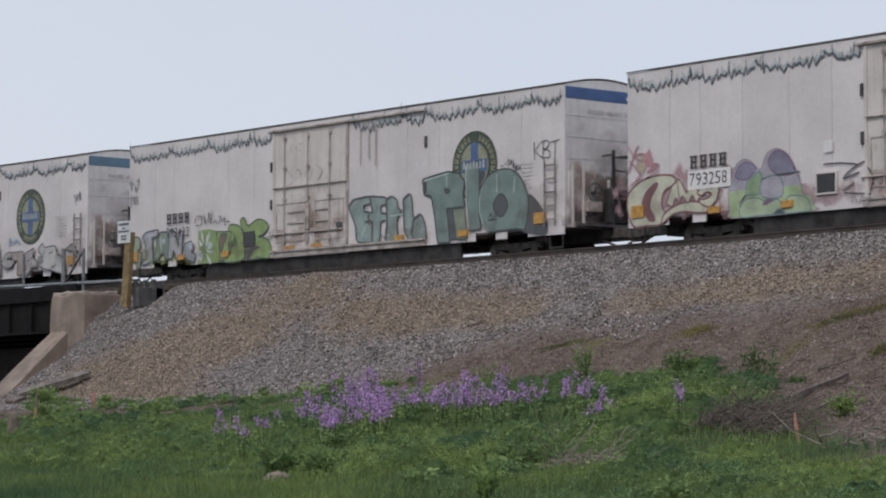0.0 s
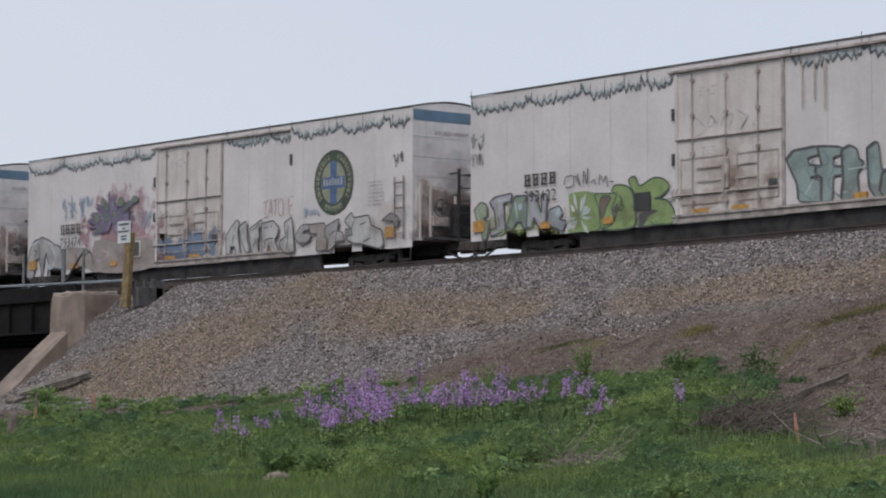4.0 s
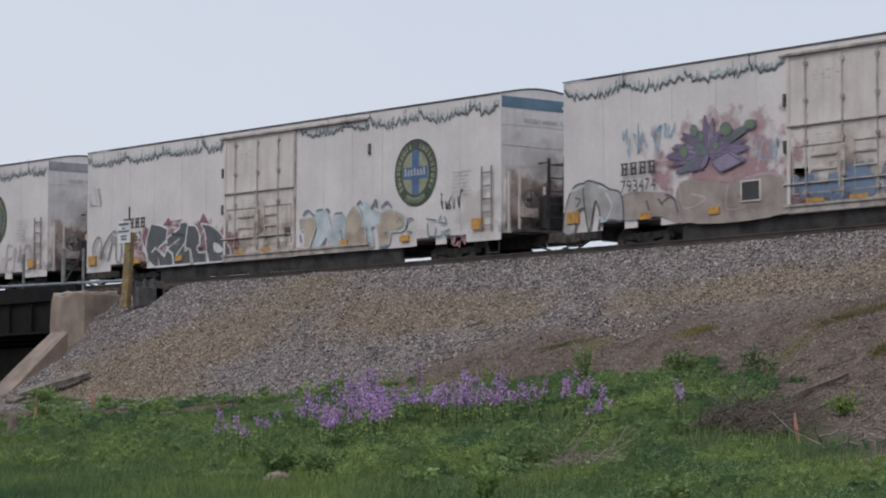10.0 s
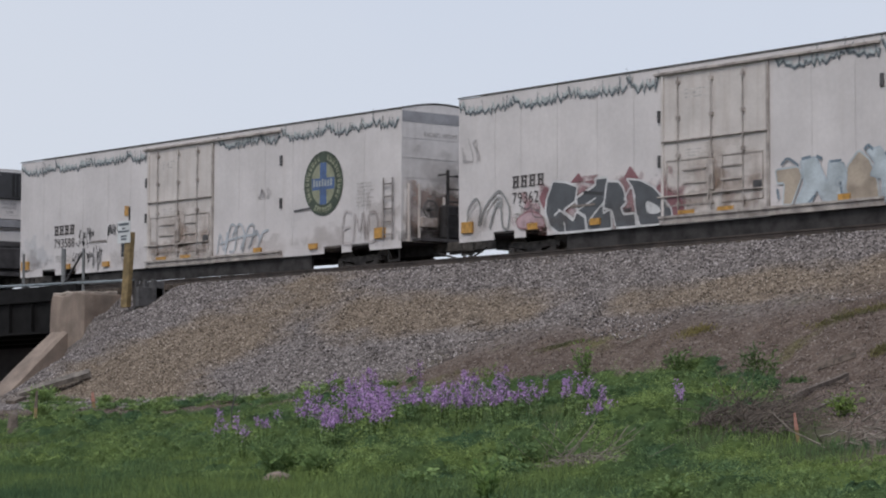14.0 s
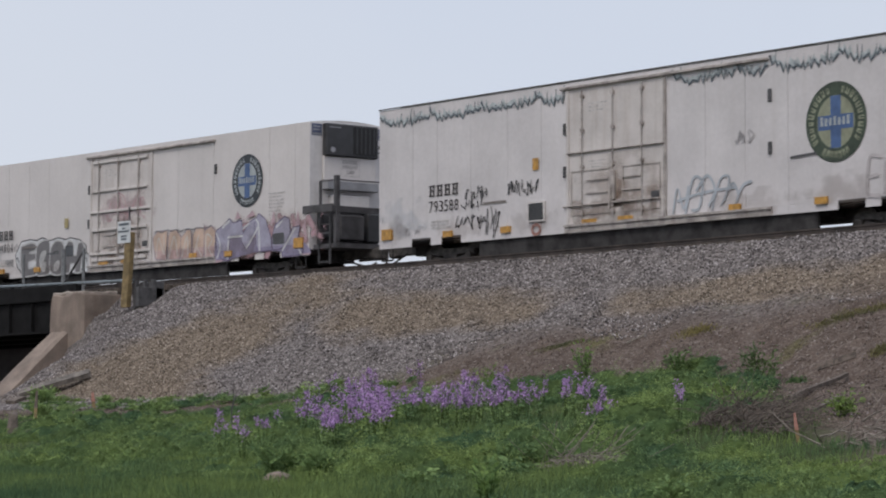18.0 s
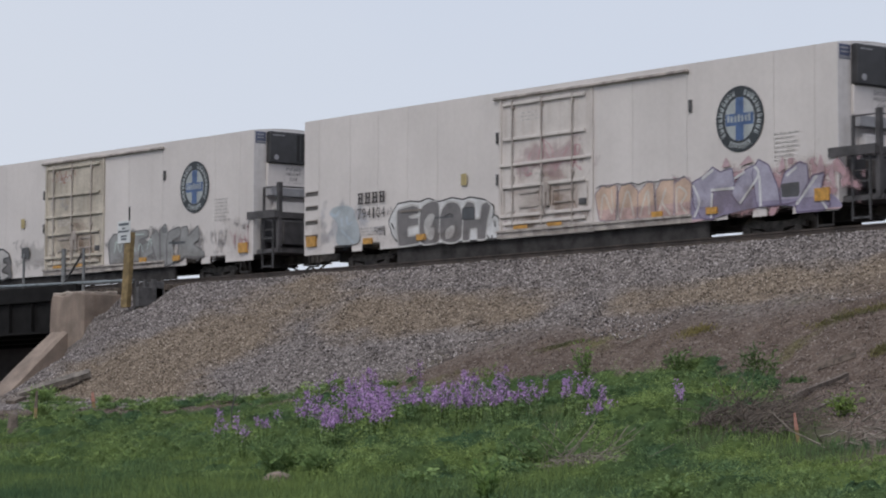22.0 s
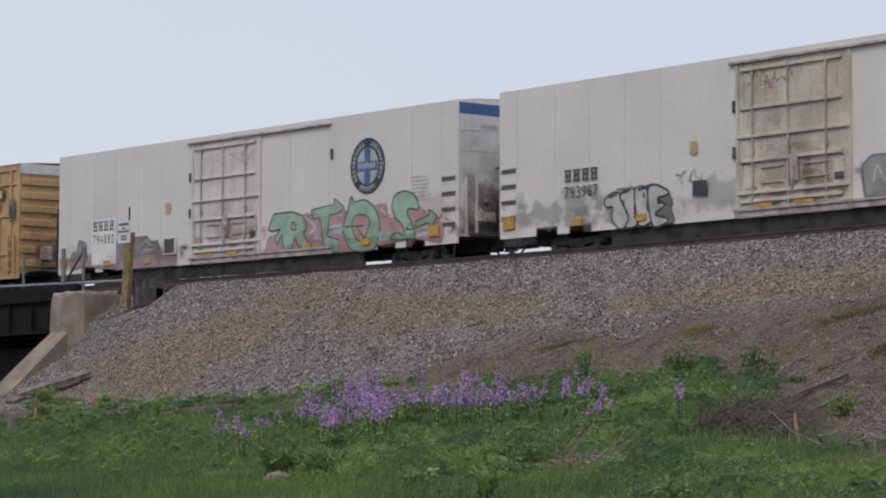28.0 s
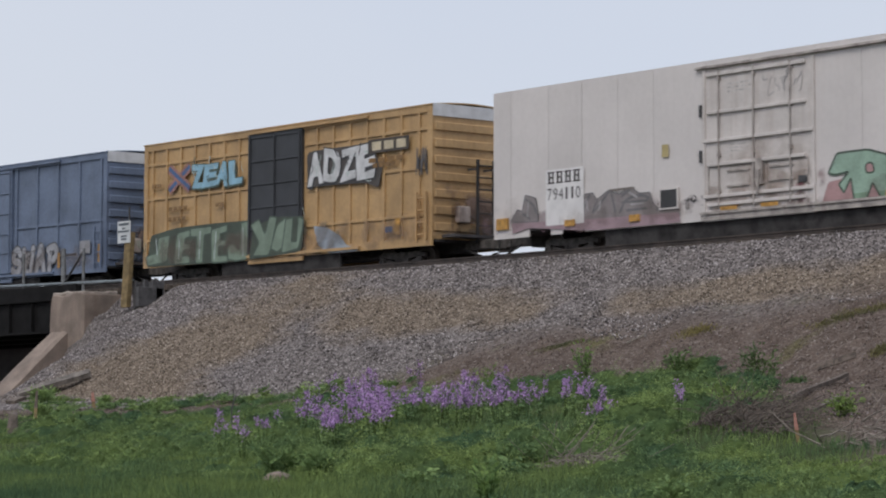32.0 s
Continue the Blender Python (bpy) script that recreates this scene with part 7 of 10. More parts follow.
drawn(car_4, (4.2, 7.62, 0.82, 1.89), (((5, 63), (13, 48), (23, 29)), ((12, 28), (14, 0)), ((0, 47), (6, 59)), ((28, 55), (42, 72), (50, 83)), ((42, 25), (49, 44), (59, 68)), ((83, 69), (91, 100), (96, 73)), ((99, 27), (99, 0)), ((34, 0), (43, 0)), ((100, 0), (88, 0)),), WHITE, 0.05)
drawn(car_4, (5.42, 7.32, 1.28, 1.89), (((0, 100), (41, 85)), ((84, 1), (100, 3)),), INK, 0.1)
drawn(car_4, (0.45, 2.28, 1.05, 2.14), (((0, 0), (0, 61), (19, 90), (30, 65), (25, 18)), ((28, 16), (41, 64), (66, 98), (81, 100), (100, 57), (97, 3)), ((53, 8), (66, 61), (78, 73), (84, 11), (95, 2)), ((60, 79), (69, 88), (81, 83), (80, 66), (66, 66)),), GREYP, 0.07)
drawn(car_4, (0.57, 1.77, 1.08, 2.04), (((0, 0), (0, 58), (22, 87)), ((48, 15), (62, 61), (100, 100)),), PALEG, 0.05)
painted(car_4, (2.61, 3.79, 1.05, 1.5), ((0, 52), (24, 89), (52, 100), (89, 69), (100, 3), (79, 0), (14, 0)), PINKP, REDD, 0.03, True)
painted(car_4, (3.0, 3.46, 1.05, 1.21), ((0, 40), (48, 99), (100, 22), (48, 0)), CREAM, REDD, 0.03, True)
drawn(car_4, (2.72, 3.77, 1.28, 1.72), (((48, 99), (58, 23), (100, 1)), ((0, 99), (27, 70), (48, 83)), ((63, 64), (84, 44)),), INKY, 0.03)
painted(car_4, (12.67, 13.59, 1.02, 1.97), ((0, 97), (87, 100), (100, 72), (60, 0), (27, 1), (33, 59), (6, 61)), BUFFP, ICEP, 0.05, False)
painted(car_4, (15.02, 16.14, 0.9, 2.22), ((6, 71), (42, 100), (73, 80), (96, 37), (100, 2), (21, 0), (0, 31)), BUFFP, ICEP, 0.05, False)
painted(car_4, (16.53, 18.06, 0.82, 2.01), ((0, 64), (15, 89), (52, 100), (100, 76), (100, 51), (88, 39), (52, 40), (48, 10), (15, 0), (11, 37)), BUFFP, ICEP, 0.05, False)
painted(car_4, (13.34, 15.09, 0.9, 2.17), ((11, 95), (42, 100), (62, 47), (66, 90), (94, 82), (100, 57), (93, 4), (59, 4), (42, 35), (28, 0), (0, 9), (18, 50)), ICEP, SKYP, 0.05, False)
painted(car_4, (15.73, 16.83, 0.88, 2.25), ((0, 96), (42, 100), (57, 82), (100, 74), (96, 51), (57, 44), (73, 1), (42, 0), (47, 41), (10, 50), (26, 71)), ICEP, SKYP, 0.05, False)
drawn(car_4, (12.73, 17.38, 0.82, 2.32), (((3, 82), (8, 92), (16, 78)), ((18, 89), (25, 91)), ((29, 91), (33, 86)), ((39, 79), (47, 80)), ((63, 93), (66, 100), (69, 91)), ((78, 81), (83, 99), (84, 83)), ((89, 82), (95, 93), (100, 79)), ((22, 11), (28, 26)), ((0, 42), (1, 25)), ((92, 29), (96, 31)), ((46, 44), (48, 6)), ((87, 0), (96, 5)),), SKYEDGE, 0.07)
drawn(car_4, (17.6, 18.43, 1.21, 1.67), (((1, 69), (21, 100), (41, 56), (7, 27)), ((54, 38), (74, 94), (101, 87)), ((61, 12), (94, 0)),), TEAL, 0.05)
drawn(car_4, (14.73, 15.02, 1.37, 1.6), (((20, 99), (101, 75), (81, 1), (-1, 21), (20, 99)),), SKYP, 0.04)
drawn(car_4, (19.03, 20.17, 1.05, 1.65), (((5, 70), (10, 6), (33, 0)), ((43, 40), (38, 0), (61, 0), (66, 24)), ((98, 27), (75, 17), (78, 0), (100, 0)), ((0, 89), (43, 77)), ((61, 100), (52, 70), (80, 60), (75, 92)),), TEAL, 0.05)
painted(car_6, (4.31, 9.55, 0.82, 2.19), ((2, 70), (8, 95), (20, 98), (28, 94), (36, 100), (46, 90), (57, 96), (67, 89), (73, 93), (85, 85), (93, 70), (93, 51), (97, 45), (98, 20), (100, 14), (98, 0), (54, 0), (12, 0), (3, 27), (0, 58)), WHITE, INK, 0.045, False)
painted(car_6, (4.7, 5.78, 0.82, 2.04), ((1, 93), (69, 100), (97, 95), (97, 76), (53, 71), (69, 69), (97, 68), (100, 48), (50, 44), (52, 24), (100, 28), (100, 3), (36, 0), (8, 0), (0, 49)), CHARP, PALEG, 0.05, False)
painted(car_6, (5.78, 6.73, 0.82, 2.08), ((1, 61), (14, 89), (55, 100), (95, 96), (100, 56), (100, 8), (53, 0), (13, 3), (0, 27)), CHARP, PALEG, 0.05, True, holes=((((25, 45), (45, 67), (74, 66), (54, 39), (73, 36), (67, 15), (45, 15)), PALEG),))
painted(car_6, (6.75, 7.79, 0.82, 2.0), ((5, 78), (37, 100), (77, 97), (100, 68), (100, 18), (76, 0), (28, 0), (0, 19)), CHARP, PALEG, 0.05, True, holes=((((32, 32), (60, 40), (62, 27), (48, 13), (28, 14)), PALEG),))
painted(car_6, (7.78, 9.08, 0.82, 1.99), ((7, 87), (17, 100), (42, 95), (45, 55), (60, 53), (67, 88), (85, 94), (100, 82), (88, 46), (81, 0), (53, 0), (50, 29), (29, 28), (25, 0), (0, 0), (1, 38)), CHARP, PALEG, 0.05, False)
drawn(car_6, (6.51, 7.38, 1.58, 1.6300000000000001), (((0, 7), (72, 0), (100, 82)),), SLATE, 0.06)
drawn(car_6, (4.44, 9.27, 1.16, 1.66), (((52, 86), (58, 100), (60, 75)), ((99, 36), (100, 0)), ((0, 80), (3, 42)), ((97, 49), (99, 82)),), INK, 0.05)
painted(car_6, (7.79, 8.35, 1.44, 1.8), ((1, 99), (99, 96), (99, -1), (0, 4)), SLATE, INK, 0.03, False)
painted(car_6, (1.35, 2.87, 1.05, 2.23), ((0, 83), (21, 100), (73, 95), (88, 65), (100, 32), (94, 0), (33, 0), (22, 17), (27, 54)), BLUEFADE, BLUEFADE, 0.02, True)
drawn(car_6, (1.39, 2.59, 1.07, 2.12), (((47, 76), (51, 51)), ((70, 80), (74, 56), (93, 60)), ((0, 92), (24, 84), (39, 100)), ((47, 40), (100, 0)),), SKYP, 0.09)
drawn(car_6, (8.91, 9.43, 0.82, 0.95), (((1, 102), (16, 0)), ((39, 83), (46, 0), (69, 0)), ((84, 79), (99, 0)),), INKY, 0.06)
drawn(car_6, (3.68, 4.47, 1.23, 2.06), (((80, 93), (74, 71)), ((91, 100), (100, 83)), ((0, 28), (46, 29)), ((12, 8), (45, 10)), ((6, 20), (29, 0)),), FAINT, 0.05)
painted(car_6, (17.18, 22.34, 0.82, 1.62), ((0, 6), (3, 92), (17, 100), (43, 90), (63, 29), (82, 61), (92, 57), (100, 36), (100, 0), (55, 29), (9, 0)), PLUMV, PLUMV, 0.02, True, low=(PINKP, 0.87))
painted(car_6, (13.48, 14.38, 1.02, 2.01), ((0, 79), (33, 100), (100, 100), (94, 0), (20, 4)), PEACH, MAUVE2, 0.035, False, low=(PEACHP, 1.35))
painted(car_6, (14.41, 15.22, 1.02, 2.0), ((0, 74), (19, 100), (63, 100), (100, 76), (93, 0), (5, 0)), PEACH, MAUVE2, 0.035, False, low=(PEACHP, 1.35))
painted(car_6, (15.18, 15.86, 1.02, 1.98), ((0, 70), (57, 100), (92, 97), (101, -1), (1, 0)), PEACH, MAUVE2, 0.035, False, low=(PEACHP, 1.35))
painted(car_6, (15.88, 16.61, 0.98, 1.99), ((1, 74), (29, 100), (100, 99), (94, 0), (6, 1)), PEACH, MAUVE2, 0.035, False, low=(PEACHP, 1.35))
painted(car_6, (16.58, 17.25, 0.97, 2.02), ((0, 87), (64, 100), (100, 83), (90, 1), (5, 0)), PEACH, MAUVE2, 0.035, False, low=(PEACHP, 1.35))
drawn(car_6, (13.72, 17.09, 1.04, 1.87), (((0, 11), (4, 89), (14, 22), (13, 100)), ((23, 6), (32, 91), (39, 7)), ((46, 5), (55, 85), (57, 8)), ((67, 5), (76, 88), (72, 44), (81, 2)), ((88, 5), (89, 85), (99, 65), (93, 31), (100, 0)),), CREAMW, 0.06)
drawn(car_6, (13.54, 17.01, 1.95, 2.04), (((0, -1), (7, 83), (14, 6), (24, 90), (31, 23), (40, 68), (48, -3), (58, 55), (69, 13), (75, 62), (89, 28), (100, 98)),), SMOKE, 0.04)
painted(car_6, (17.26, 18.85, 0.82, 2.21), ((0, 74), (31, 85), (48, 100), (66, 88), (93, 94), (100, 56), (46, 54), (52, 0), (24, 3), (4, 27)), LILAC, PLUMDARK, 0.04, False, low=(PLUMV, 1.18))
painted(car_6, (18.69, 19.67, 1.15, 2.16), ((17, 58), (56, 90), (96, 100), (100, 69), (72, 41), (30, 0), (0, 31)), LILAC, PLUMDARK, 0.04, False, low=(PLUMV, 1.18))
painted(car_6, (19.45, 20.43, 1.05, 2.28), ((0, 72), (22, 100), (61, 85), (93, 38), (100, 0), (52, 0), (17, 0)), LILAC, PLUMDARK, 0.04, False, low=(PLUMV, 1.18))
painted(car_6, (20.42, 21.41, 1.05, 2.1), ((0, 36), (16, 77), (69, 100), (96, 91), (100, 44), (69, 6), (26, 0), (5, 1)), LILAC, PLUMDARK, 0.04, False, low=(PLUMV, 1.18))
painted(car_6, (20.97, 22.15, 0.82, 1.76), ((0, 18), (48, 96), (83, 100), (72, 56), (100, 15), (81, 0), (2, 0)), LILAC, PLUMDARK, 0.04, False, low=(PLUMV, 1.18))
drawn(car_6, (17.3, 22.03, 0.85, 2.13), (((0, 73), (5, 37), (1, 6)), ((14, 58), (32, 58)), ((15, 52), (14, 1)), ((32, 77), (40, 89)), ((47, 98), (50, 78), (36, 25)), ((51, 78), (52, 16)), ((71, 72), (78, 87)), ((78, 13), (93, 67)), ((7, 83), (16, 100)), ((91, 40), (100, 0)),), WHITE, 0.07)
painted(car_6, (20.47, 21.1, 1.22, 1.59), ((0, 97), (100, 101), (100, 0), (3, 4)), SLATE, SLATE, 0.02, False)
painted(car_6, (18.36, 18.69, 2.15, 2.43), ((-1, 1), (49, 101), (100, 6)), PINKP, PINKP, 0.01, False)
painted(car_6, (18.96, 19.51, 2.15, 2.41), ((0, -1), (70, 100), (99, 26)), PINKP, PINKP, 0.01, False)
painted(car_6, (20.36, 20.63, 1.87, 2.32), ((1, 0), (60, 101), (99, 20)), PINKP, PINKP, 0.01, False)
painted(car_6, (21.67, 21.98, 1.75, 2.26), ((0, -1), (50, 101), (100, 9)), PINKP, PINKP, 0.01, False)
painted(car_6, (22.08, 22.33, 1.25, 1.99), ((0, 59), (62, 100), (102, 0)), PINKP, PINKP, 0.01, False)
painted(car_7, (13.73, 14.7, 1.03, 2.06), ((0, 76), (33, 100), (100, 99), (100, 0), (13, 0)), GREYP, SMOKE, 0.05, False, drop=(-0.06, -0.05, SMOKE))
painted(car_7, (14.68, 16.24, 1.05, 2.11), ((0, 68), (12, 97), (97, 100), (100, 79), (62, 69), (70, 0), (8, 1)), GREYP, SMOKE, 0.05, False, drop=(-0.06, -0.05, SMOKE))
painted(car_7, (15.75, 16.8, 0.95, 1.8), ((0, 78), (93, 99), (88, 43), (41, 28), (100, 14), (93, 0), (0, 10)), GREYP, SMOKE, 0.05, False, drop=(-0.06, -0.05, SMOKE))
painted(car_7, (16.36, 17.28, 0.82, 2.07), ((0, 85), (46, 100), (69, 70), (69, 13), (100, 0), (50, 8)), GREYP, SMOKE, 0.05, False, drop=(-0.06, -0.05, SMOKE))
painted(car_7, (16.97, 17.45, 0.84, 2.25), ((-1, 84), (62, 100), (100, 81), (87, 0), (12, 8)), GREYP, SMOKE, 0.05, False, drop=(-0.06, -0.05, SMOKE))
painted(car_7, (17.39, 18.3, 0.82, 2.1), ((0, 63), (13, 91), (84, 100), (100, 80), (35, 64), (46, 33), (71, 13), (4, 0)), GREYP, SMOKE, 0.05, False, drop=(-0.06, -0.05, SMOKE))
painted(car_7, (18.04, 19.62, 0.9, 2.1), ((15, 98), (37, 100), (39, 71), (78, 100), (82, 60), (59, 49), (100, 26), (100, 12), (66, 12), (30, 18), (0, 0), (7, 54)), GREYP, SMOKE, 0.05, False, drop=(-0.06, -0.05, SMOKE))
drawn(car_7, (14.11, 16.48, 1.36, 1.99), (((0, 5), (5, 69), (16, 8), (22, 72)), ((32, 11), (35, 68)), ((45, 1), (48, 72), (56, 5)), ((64, 10), (69, 47), (77, 0)), ((87, 11), (95, 67), (100, 27)), ((37, 100), (79, 96)),), PALE, 0.05)
drawn(car_7, (17.15, 18.51, 0.85, 2.17), (((0, 100), (0, 82)), ((9, 96), (11, 82)), ((26, 56), (100, 54)), ((44, 0), (61, 11)),), SLATE, 0.07)
painted(car_8, (12.6, 21.73, 0.82, 2.18), ((0, 0), (3, 50), (10, 55), (25, 97), (31, 89), (47, 99), (49, 84), (65, 100), (70, 100), (71, 64), (81, 76), (87, 91), (92, 69), (97, 57), (100, 35), (99, 0), (84, 17), (54, 0), (30, 0)), ROSEP, ROSEP, 0.02, False, low=(ROSED, 1.05))
drawn(car_8, (14.84, 21.07, 1.06, 2.06), (((0, 95), (9, 61), (4, 41)), ((7, 24), (14, 25)), ((23, 100), (31, 88)), ((21, 56), (31, 59)), ((21, 37), (31, 37)), ((62, 96), (67, 79)), ((92, 26), (100, 32)), ((91, 8), (100, 11)), ((49, 0), (59, 18)),), SKYP, 0.09)
painted(car_8, (12.88, 15.23, 0.93, 2.21), ((0, 61), (12, 99), (55, 100), (81, 87), (88, 60), (81, 44), (100, 0), (74, 2), (62, 36), (53, 4), (36, 4), (32, 49), (22, 20), (15, 38), (29, 61), (10, 57)), MINT, DARKGREEN, 0.05, False, holes=((((53, 71), (61, 73), (64, 57), (54, 56)), ROSEP),), low=(MOSSG, 1.16))
painted(car_8, (15.17, 16.89, 0.82, 2.49), ((0, 83), (69, 89), (72, 100), (100, 82), (84, 72), (55, 70), (51, 30), (87, 23), (84, 0), (44, 0), (38, 22), (28, 68), (9, 66)), MINT, DARKGREEN, 0.05, False, low=(MOSSG, 1.06))
painted(car_8, (16.88, 18.68, 0.82, 2.5), ((0, 48), (13, 79), (20, 100), (30, 89), (58, 91), (86, 74), (100, 46), (94, 16), (80, 0), (29, 0), (8, 17)), MINT, DARKGREEN, 0.05, True, holes=((((23, 46), (35, 64), (63, 62), (73, 48), (58, 22), (39, 19)), ROSEP),), low=(MOSSG, 1.22))
drawn(car_8, (16.93, 17.91, 1.17, 1.6), (((0, 95), (100, 90)), ((58, 100), (100, 0)),), DARKGREEN, 0.06)
drawn(car_8, (16.14, 19.17, 1.12, 1.53), (((0, 68), (26, 100)), ((80, 37), (100, 39)), ((82, 1), (100, 4)),), MINT, 0.12)
painted(car_8, (19.17, 20.56, 1.05, 2.48), ((8, 69), (19, 94), (54, 100), (86, 89), (100, 68), (93, 59), (69, 63), (61, 53), (82, 25), (86, 0), (67, 0), (18, 0), (0, 4), (25, 14), (51, 7), (46, 27), (18, 49)), MINT, DARKGREEN, 0.05, True, low=(MOSSG, 1.19))
painted(car_8, (20.4, 21.45, 1.33, 1.88), ((0, 38), (64, 67), (60, 100), (100, 58), (69, 0), (60, 27), (5, 4)), MINT, DARKGREEN, 0.045, False)
drawn(car_8, (19.96, 20.35, 1.32, 1.48), (((1, 89), (13, 20), (51, 103), (88, 30)), ((1, 0), (100, 6)),), INK, 0.04)
painted(car_7, (6.42, 7.12, 0.82, 1.73), ((50, 100), (92, 67), (84, 45), (101, 7), (49, 0), (0, 27)), SMOKE, INK, 0.03, True)
painted(car_7, (4.46, 5.38, 0.82, 1.8), ((0, 83), (39, 100), (67, 91), (72, 69), (100, 25), (83, 0), (55, 0), (27, 29), (33, 58), (5, 61)), PALEG, INK, 0.06, True)
painted(car_7, (5.07, 5.78, 0.82, 1.87), ((0, 85), (43, 100), (79, 91), (78, 28), (101, 14), (78, 0), (28, 0), (44, 28), (7, 65)), PALEG, INK, 0.06, True)
painted(car_7, (5.63, 6.44, 0.82, 1.89), ((0, 89), (37, 100), (62, 83), (61, 38), (100, 55), (85, 11), (24, 0), (9, 27)), PALEG, INK, 0.06, True)
painted(car_7, (6.13, 6.91, 0.82, 1.9), ((0, 81), (32, 100), (96, 83), (96, 71), (50, 65), (83, 46), (37, 26), (100, 12), (81, 0), (24, 0)), PALEG, INK, 0.06, True)
drawn(car_7, (4.61, 6.72, 1.4, 1.9), (((27, 33), (29, 5)), ((65, 63), (66, 35)), ((91, 21), (93, 0), (100, 5)), ((0, 55), (15, 68)), ((27, 72), (41, 90)), ((55, 80), (81, 100)),), INK, 0.08)
painted(car_8, (0.78, 1.97, 1.19, 1.99), ((0, 8), (23, 51), (40, 44), (52, 100), (91, 85), (100, 0)), ASHP, SMOKE, 0.03, False)
painted(car_8, (3.51, 7.65, 0.99, 1.91), ((0, 18), (4, 62), (8, 91), (17, 94), (21, 72), (33, 98), (42, 81), (53, 100), (62, 78), (72, 78), (75, 42), (82, 23), (82, 39), (96, 41), (100, 0), (42, 7)), ASHP, SMOKE, 0.03, False)
painted(car_8, (0.8, 7.65, 0.82, 1.23), ((1, 22), (0, 100), (17, 90), (40, 80), (65, 74), (99, 69), (100, 3), (96, 0), (47, 0), (11, 56)), ROSEG, ROSEG, 0.02, False)
drawn(car_8, (1.26, 7.31, 1.21, 1.88), (((2, 99), (8, 71), (10, 36)), ((0, 41), (6, 12)), ((43, 84), (41, 18), (47, 90)), ((52, 62), (49, 14), (60, 94)), ((61, 98), (64, 6)), ((67, 4), (71, 51), (80, 66), (86, 51)), ((68, 44), (85, 43)), ((71, 10), (84, 11)), ((74, 98), (68, 69)), ((90, 0), (100, 18)),), SMOKE, 0.07)
drawn(car_8, (1.49, 6.24, 1.35, 1.81), (((52, 78), (53, 5)), ((64, 58), (63, -1)), ((88, 90), (95, 56)), ((89, 18), (100, 17)), ((1, 100), (0, 2)),), FAINT, 0.06)

painted(car_9, (0.24, 6.25, 0.8, 2.1), ((0, 3), (4, 84), (29, 98), (64, 100), (100, 99), (100, 0), (54, 0)), MOSSDARK, MOSSDARK, 0.03, False)
painted(car_9, (0.23, 1.66, 0.87, 1.86), ((0, 33), (46, 44), (52, 94), (100, 100), (89, 11), (4, -1)), MOSS, DARKGREEN, 0.05, False)
painted(car_9, (1.91, 2.87, 0.85, 1.97), ((0, 16), (21, 93), (98, 100), (99, 79), (66, 75), (66, 60), (99, 58), (95, 41), (55, 40), (51, 24), (100, 22), (96, 0), (1, 0)), MOSS, DARKGREEN, 0.05, False)
painted(car_9, (2.89, 4.11, 0.83, 2.02), ((0, 98), (100, 100), (100, 80), (66, 77), (59, 0), (25, 0), (32, 74), (1, 76)), MOSS, DARKGREEN, 0.05, False)
painted(car_9, (4.11, 5.05, 0.8, 2.02), ((0, 90), (98, 100), (98, 81), (55, 76), (55, 60), (92, 58), (88, 43), (45, 42), (41, 18), (100, 18), (100, 0), (2, 0)), MOSS, DARKGREEN, 0.05, False)
painted(car_9, (5.08, 6.25, 0.8, 2.07), ((0, 40), (23, 46), (57, 26), (65, 97), (100, 100), (92, 3), (41, 0), (1, 6)), MOSS, DARKGREEN, 0.05, False)
painted(car_9, (6.39, 9.39, 0.8, 2.1), ((0, 9), (8, 83), (50, 100), (100, 95), (94, 9), (0, 0)), MOSSDARK, MOSSDARK, 0.03, False, lift=0.062)
painted(car_9, (6.44, 7.9, 0.88, 2.13), ((0, 83), (33, 96), (54, 55), (73, 100), (100, 96), (81, 26), (68, 0), (8, 2), (34, 34)), MOSS, DARKGREEN, 0.05, False, lift=0.062)
painted(car_9, (7.57, 8.38, 0.97, 2.05), ((41, 80), (100, 100), (95, 19), (43, 0), (0, 12)), MOSS, DARKGREEN, 0.05, False, lift=0.062)
painted(car_9, (8.15, 9.35, 0.91, 2.04), ((20, 96), (51, 99), (44, 32), (68, 30), (75, 100), (100, 91), (76, 10), (0, 0)), MOSS, DARKGREEN, 0.05, False, lift=0.062)
drawn(car_9, (0.81, 5.94, 0.92, 1.88), (((0, 90), (2, 28)), ((28, 82), (27, 10)), ((52, 100), (51, 4)), ((70, 94), (68, 0)), ((100, 98), (100, 4)),), PALE, 0.06)
painted(car_9, (9.77, 12.1, 0.8, 1.7), ((0, 100), (30, 90), (59, 59), (73, 24), (100, 6), (93, 0), (34, 0), (10, 32)), SKYDUST, SKYDUST, 0.03, False)
painted(car_9, (9.4, 13.31, 2.67, 4.07), ((0, 99), (82, 100), (92, 66), (100, 53), (94, 0), (78, 14), (1, 19)), DARKBACK, DARKBACK, 0.03, False)
block_word(car_9, "ZEAL", 2.93, 5.88, 3.27, 4.17, AQUA, DARKGREEN, 2)
block_word(car_9, "ADZE", 9.43, 12.87, 2.93, 4.12, WHITE, INK, 2)
drawn(car_5, (12.7, 15.6, 0.95, 2.05), (((0, 10), (6, 70), (14, 20), (20, 75)), ((16, 5), (26, 90), (38, 80), (34, 20), (24, 15)), ((30, 60), (44, 95), (54, 60), (46, 20)), ((50, 10), (60, 80), (72, 85), (66, 30)), ((62, 20), (76, 70), (84, 40)), ((78, 10), (88, 60), (100, 70)), ((5, 40), (40, 55), (80, 60))), FAINTB, 0.07)
